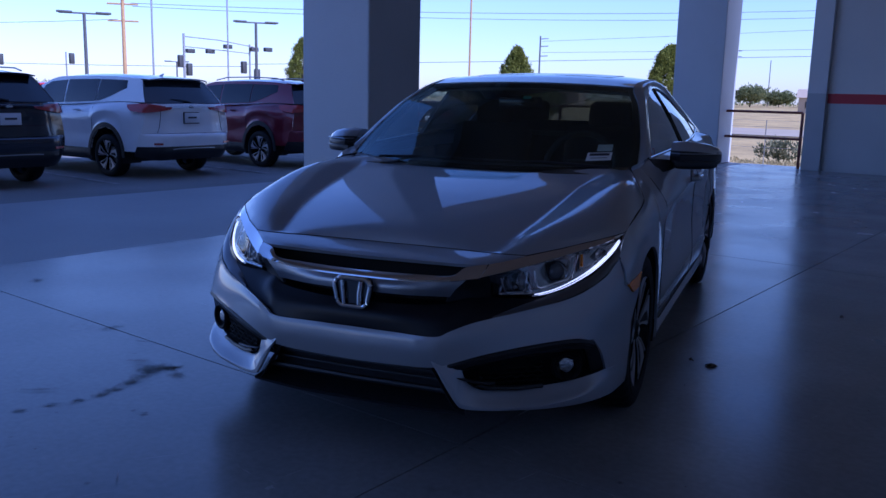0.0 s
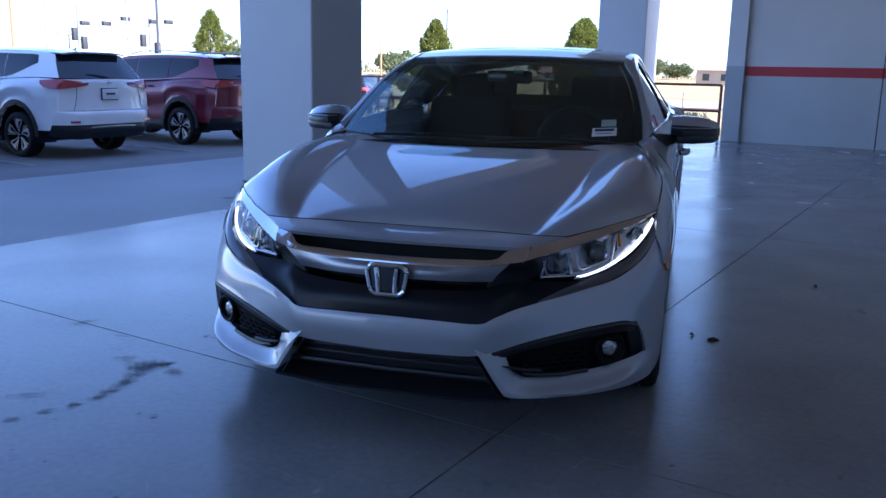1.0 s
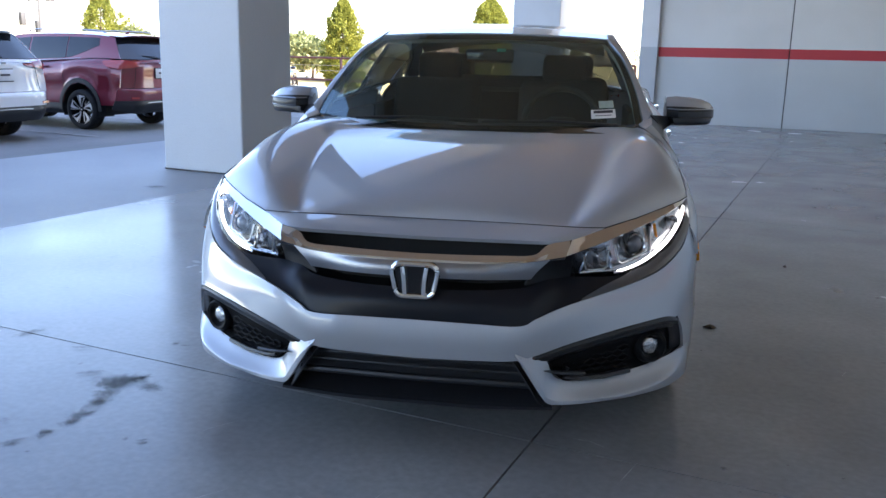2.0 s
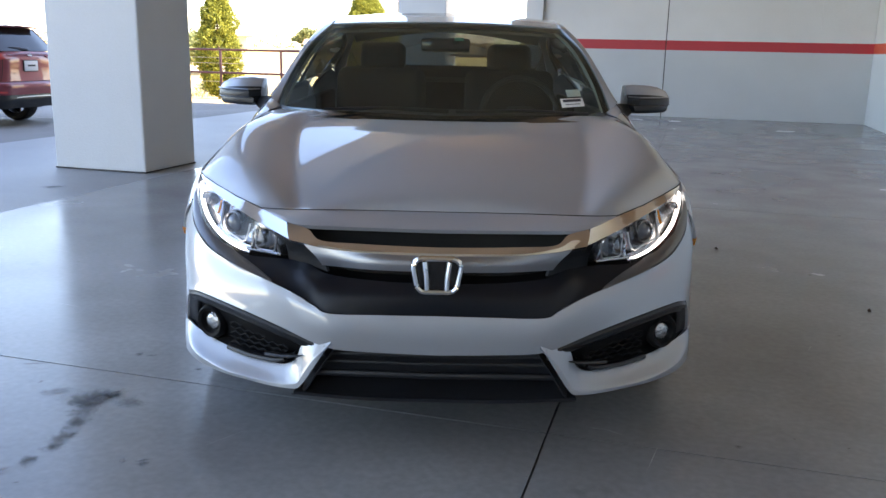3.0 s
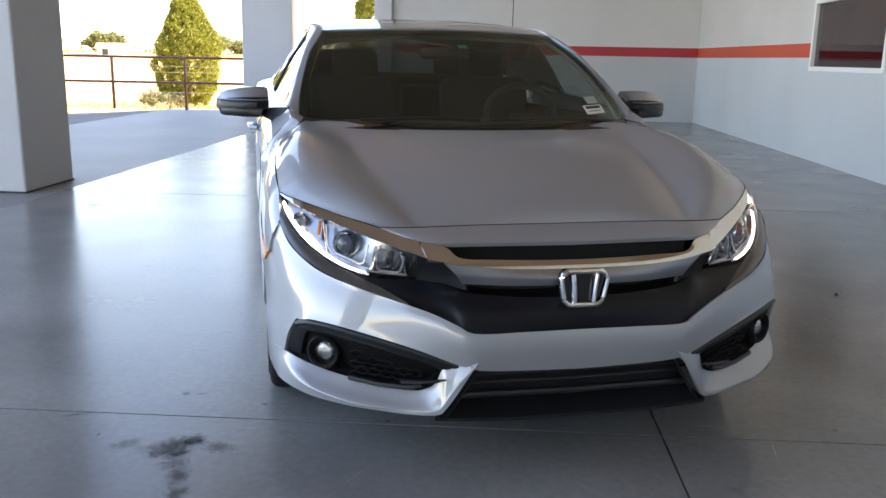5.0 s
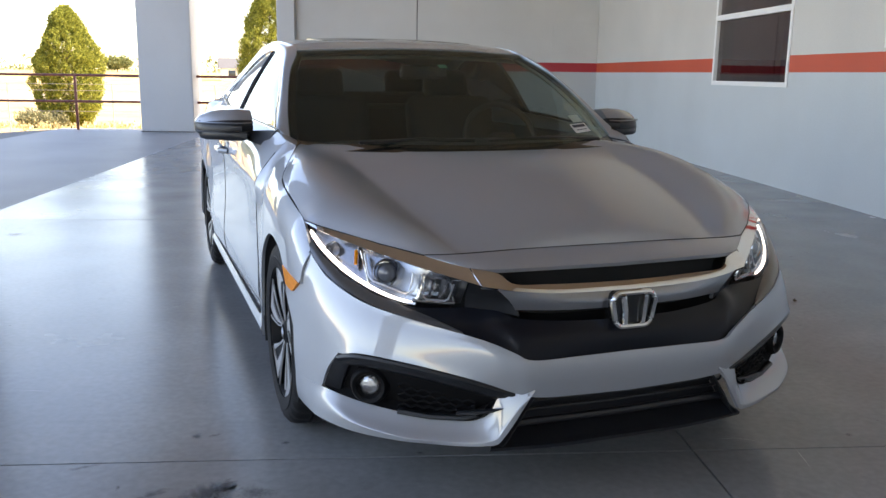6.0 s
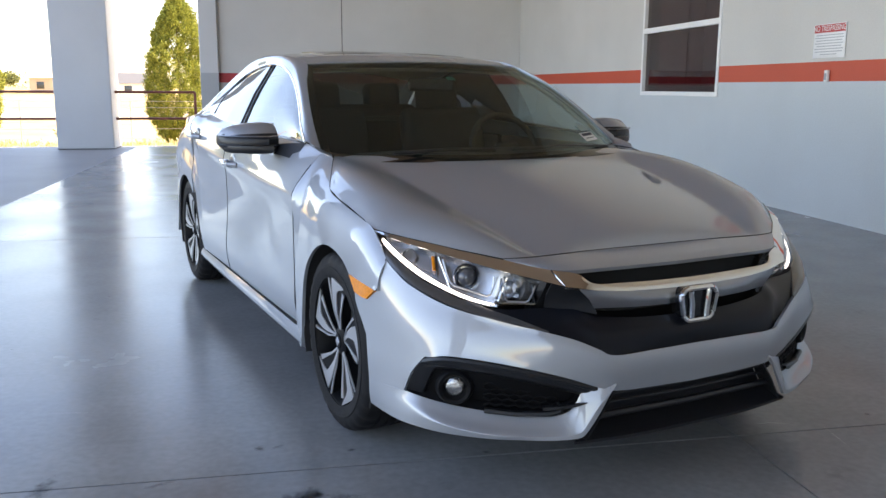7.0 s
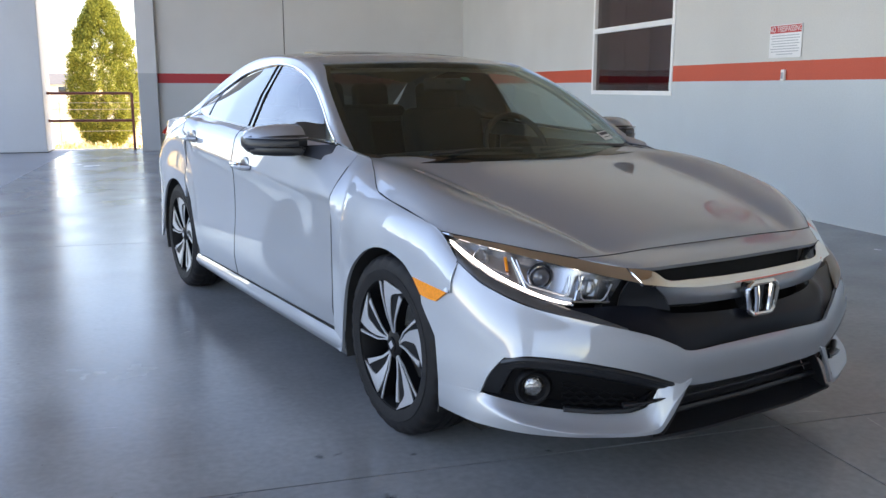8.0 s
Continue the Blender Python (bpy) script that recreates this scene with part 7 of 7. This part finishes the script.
# sign and socket on the right wall
SIGN_WHITE = mat("white sign plate", (0.74, 0.74, 0.74), 0.4, var=0.02)
SIGN_RED = mat("red sign print", (0.50, 0.03, 0.03), 0.5)
SIGN_GREY = mat("grey sign print", (0.33, 0.34, 0.37), 0.6)
sign = thing("warning_sign", BUILD, "white sign with red heading on the wall", "sign")
SU = WALL_U - 0.004
part("plate", box((0.006, 0.47, 0.31), (SU - 0.003, 4.925, 1.655), 0.001), SIGN_WHITE, sign)
part("heading", box((0.002, 0.455, 0.072), (SU - 0.0075, 4.925, 1.768)), SIGN_RED, sign)
cu = bpy.data.curves.new("heading_text", "FONT")
cu.body, cu.size, cu.align_x, cu.align_y = "NO TRESPASSING", 0.074, "CENTER", "CENTER"
tmp = bpy.data.objects.new("heading_text", cu)
me = bpy.data.meshes.new_from_object(tmp)
bpy.data.objects.remove(tmp)
me.materials.append(SIGN_WHITE)
tx = new("heading_text", me)
tx.parent = sign
tx.matrix_local = Matrix.Translation((SU - 0.0105, 4.925, 1.768)) @ pose(0, 0, 0, 90, 0, -90) @ Matrix.Diagonal((0.82, 1, 1, 1))
for k in range(8):
    w = (0.40, 0.42, 0.38, 0.41, 0.36, 0.42, 0.40, 0.24)[k]
    part("text_bar", box((0.002, w, 0.007), (SU - 0.0075, 4.925, 1.708 - 0.025 * k)), SIGN_GREY, sign)
sock = thing("wall_socket", BUILD, "small white outlet box on the stripe", "socket")
part("box", box((0.03, 0.048, 0.105), (SU - 0.015, 4.905, 1.335), 0.006), WHITE_FRAME, sock)
part("cover", box((0.005, 0.030, 0.06), (SU - 0.032, 4.905, 1.330), 0.002), SIGN_GREY, sock)

# large red oval emblem, high on the same wall
emblem = thing("wall_emblem", BUILD, "large red oval emblem of plain rings on the wall", "emblem")
EMBLEM_RED = mat("red emblem paint", (0.52, 0.03, 0.025), 0.45, var=0.03)
for ey, ez, ry, rz in ((4.2, 2.66, 0.64, 0.50), (4.2, 2.85, 0.50, 0.20), (4.2, 2.66, 0.21, 0.43)):
    pts = [(WALL_U - 0.02, ey + ry * math.cos(a), ez + rz * math.sin(a)) for a in (2 * math.pi * k / 48 for k in range(48))]
    part("ring", tube(pts, 0.045, closed=True, seg=6, flat=0.5), EMBLEM_RED, emblem)

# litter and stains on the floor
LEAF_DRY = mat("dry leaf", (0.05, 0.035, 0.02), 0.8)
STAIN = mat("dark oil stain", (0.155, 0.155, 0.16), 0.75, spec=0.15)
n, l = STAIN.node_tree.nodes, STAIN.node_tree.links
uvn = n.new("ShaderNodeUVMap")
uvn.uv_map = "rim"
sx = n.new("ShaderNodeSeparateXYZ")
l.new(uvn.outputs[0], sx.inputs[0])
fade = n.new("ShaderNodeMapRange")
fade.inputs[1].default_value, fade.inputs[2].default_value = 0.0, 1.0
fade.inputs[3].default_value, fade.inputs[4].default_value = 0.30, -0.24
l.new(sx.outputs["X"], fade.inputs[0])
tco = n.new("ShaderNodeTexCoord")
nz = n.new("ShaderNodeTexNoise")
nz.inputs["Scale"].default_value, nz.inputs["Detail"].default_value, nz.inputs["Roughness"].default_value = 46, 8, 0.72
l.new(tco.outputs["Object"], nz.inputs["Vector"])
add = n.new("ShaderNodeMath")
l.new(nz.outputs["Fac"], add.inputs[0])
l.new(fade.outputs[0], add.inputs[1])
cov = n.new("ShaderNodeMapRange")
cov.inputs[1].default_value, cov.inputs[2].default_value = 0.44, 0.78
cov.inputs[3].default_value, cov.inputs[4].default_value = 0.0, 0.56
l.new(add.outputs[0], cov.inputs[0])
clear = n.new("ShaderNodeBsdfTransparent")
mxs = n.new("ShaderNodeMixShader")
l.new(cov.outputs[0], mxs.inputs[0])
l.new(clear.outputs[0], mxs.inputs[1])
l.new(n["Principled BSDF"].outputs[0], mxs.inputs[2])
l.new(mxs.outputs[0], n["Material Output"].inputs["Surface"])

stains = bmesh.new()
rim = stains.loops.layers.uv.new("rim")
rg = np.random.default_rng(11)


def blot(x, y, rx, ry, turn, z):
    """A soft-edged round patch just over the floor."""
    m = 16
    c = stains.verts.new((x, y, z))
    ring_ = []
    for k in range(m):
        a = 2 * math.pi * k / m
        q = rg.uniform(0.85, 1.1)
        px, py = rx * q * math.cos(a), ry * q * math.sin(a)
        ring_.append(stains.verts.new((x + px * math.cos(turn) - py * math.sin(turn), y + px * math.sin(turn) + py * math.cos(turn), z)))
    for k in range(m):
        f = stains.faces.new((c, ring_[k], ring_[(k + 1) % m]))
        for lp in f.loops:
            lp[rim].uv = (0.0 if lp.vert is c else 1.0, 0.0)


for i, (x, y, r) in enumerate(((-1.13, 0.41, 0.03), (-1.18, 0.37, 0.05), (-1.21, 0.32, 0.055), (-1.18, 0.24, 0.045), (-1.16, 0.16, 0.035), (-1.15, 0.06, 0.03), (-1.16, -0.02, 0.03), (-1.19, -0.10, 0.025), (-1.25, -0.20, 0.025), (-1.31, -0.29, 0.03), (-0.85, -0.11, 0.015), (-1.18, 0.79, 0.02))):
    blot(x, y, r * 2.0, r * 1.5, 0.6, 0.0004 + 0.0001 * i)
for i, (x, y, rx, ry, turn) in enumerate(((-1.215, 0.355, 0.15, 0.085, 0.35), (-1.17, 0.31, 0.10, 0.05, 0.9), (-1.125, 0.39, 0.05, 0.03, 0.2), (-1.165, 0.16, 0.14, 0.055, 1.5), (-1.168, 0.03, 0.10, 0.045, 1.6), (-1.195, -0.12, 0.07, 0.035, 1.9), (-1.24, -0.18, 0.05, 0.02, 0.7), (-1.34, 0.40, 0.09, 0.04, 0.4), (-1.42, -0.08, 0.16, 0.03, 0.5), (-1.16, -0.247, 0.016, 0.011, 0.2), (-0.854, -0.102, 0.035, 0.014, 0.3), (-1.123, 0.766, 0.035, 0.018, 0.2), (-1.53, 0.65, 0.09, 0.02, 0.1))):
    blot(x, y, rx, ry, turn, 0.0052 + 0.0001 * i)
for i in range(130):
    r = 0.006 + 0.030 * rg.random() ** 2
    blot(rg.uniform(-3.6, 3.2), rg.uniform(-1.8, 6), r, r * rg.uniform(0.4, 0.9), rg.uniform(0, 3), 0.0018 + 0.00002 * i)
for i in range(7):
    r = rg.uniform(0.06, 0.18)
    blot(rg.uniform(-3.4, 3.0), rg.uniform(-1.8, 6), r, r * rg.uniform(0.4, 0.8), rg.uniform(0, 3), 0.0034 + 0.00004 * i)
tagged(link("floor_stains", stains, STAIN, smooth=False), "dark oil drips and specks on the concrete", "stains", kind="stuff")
SCRAPE = mat("pale scrape", (0.34, 0.335, 0.33), 0.9, spec=0.1, var=0.3, scale=40)
scrapes = bmesh.new()
for i in range(26):
    cx, cy = (rg.uniform(-0.9, 1.2), rg.uniform(-0.9, 0.2)) if i < 18 else (rg.uniform(-3.0, 2.4), rg.uniform(-1.4, 3.0))
    turn, ln = rg.uniform(-0.5, 0.5) + (0.9 if i % 2 else -0.7), rg.uniform(0.02, 0.10)
    dx, dy = ln * math.cos(turn), ln * math.sin(turn)
    wx, wy = -0.0012 * math.sin(turn), 0.0012 * math.cos(turn)
    scrapes.faces.new([scrapes.verts.new((cx + a * dx + b * wx, cy + a * dy + b * wy, 0.0072)) for a, b in ((-1, 0), (0, -1), (1, 0), (0, 1))])
tagged(link("floor_scrapes", scrapes, SCRAPE, smooth=False), "thin pale scrapes on the concrete floor", "scrapes", kind="stuff")
for k, (x, y, r) in enumerate(((1.12, 1.55, 0.022), (1.02, 1.60, 0.012), (2.3, 0.9, 0.012), (1.75, 2.9, 0.016), (2.1, 1.6, 0.012))):
    lf = bmesh.new()
    c = lf.verts.new((0, 0, 0.018))
    ring_ = [lf.verts.new((r * (1 + 0.5 * math.cos(2 * a + k)) * math.cos(a), r * (1 + 0.3 * math.sin(3 * a)) * math.sin(a), 0.002 + 0.006 * (i % 2))) for i, a in enumerate(2 * math.pi * q / 9 for q in range(9))]
    for i in range(9):
        lf.faces.new((c, ring_[i], ring_[(i + 1) % 9]))
    lf.faces.new(ring_[::-1])
    ob = tagged(link("dry_leaf", lf, LEAF_DRY), "small dark dry leaf lying on the floor", "leaf", "fallen leaves")
    ob.matrix_world = pose(x, y, 0)
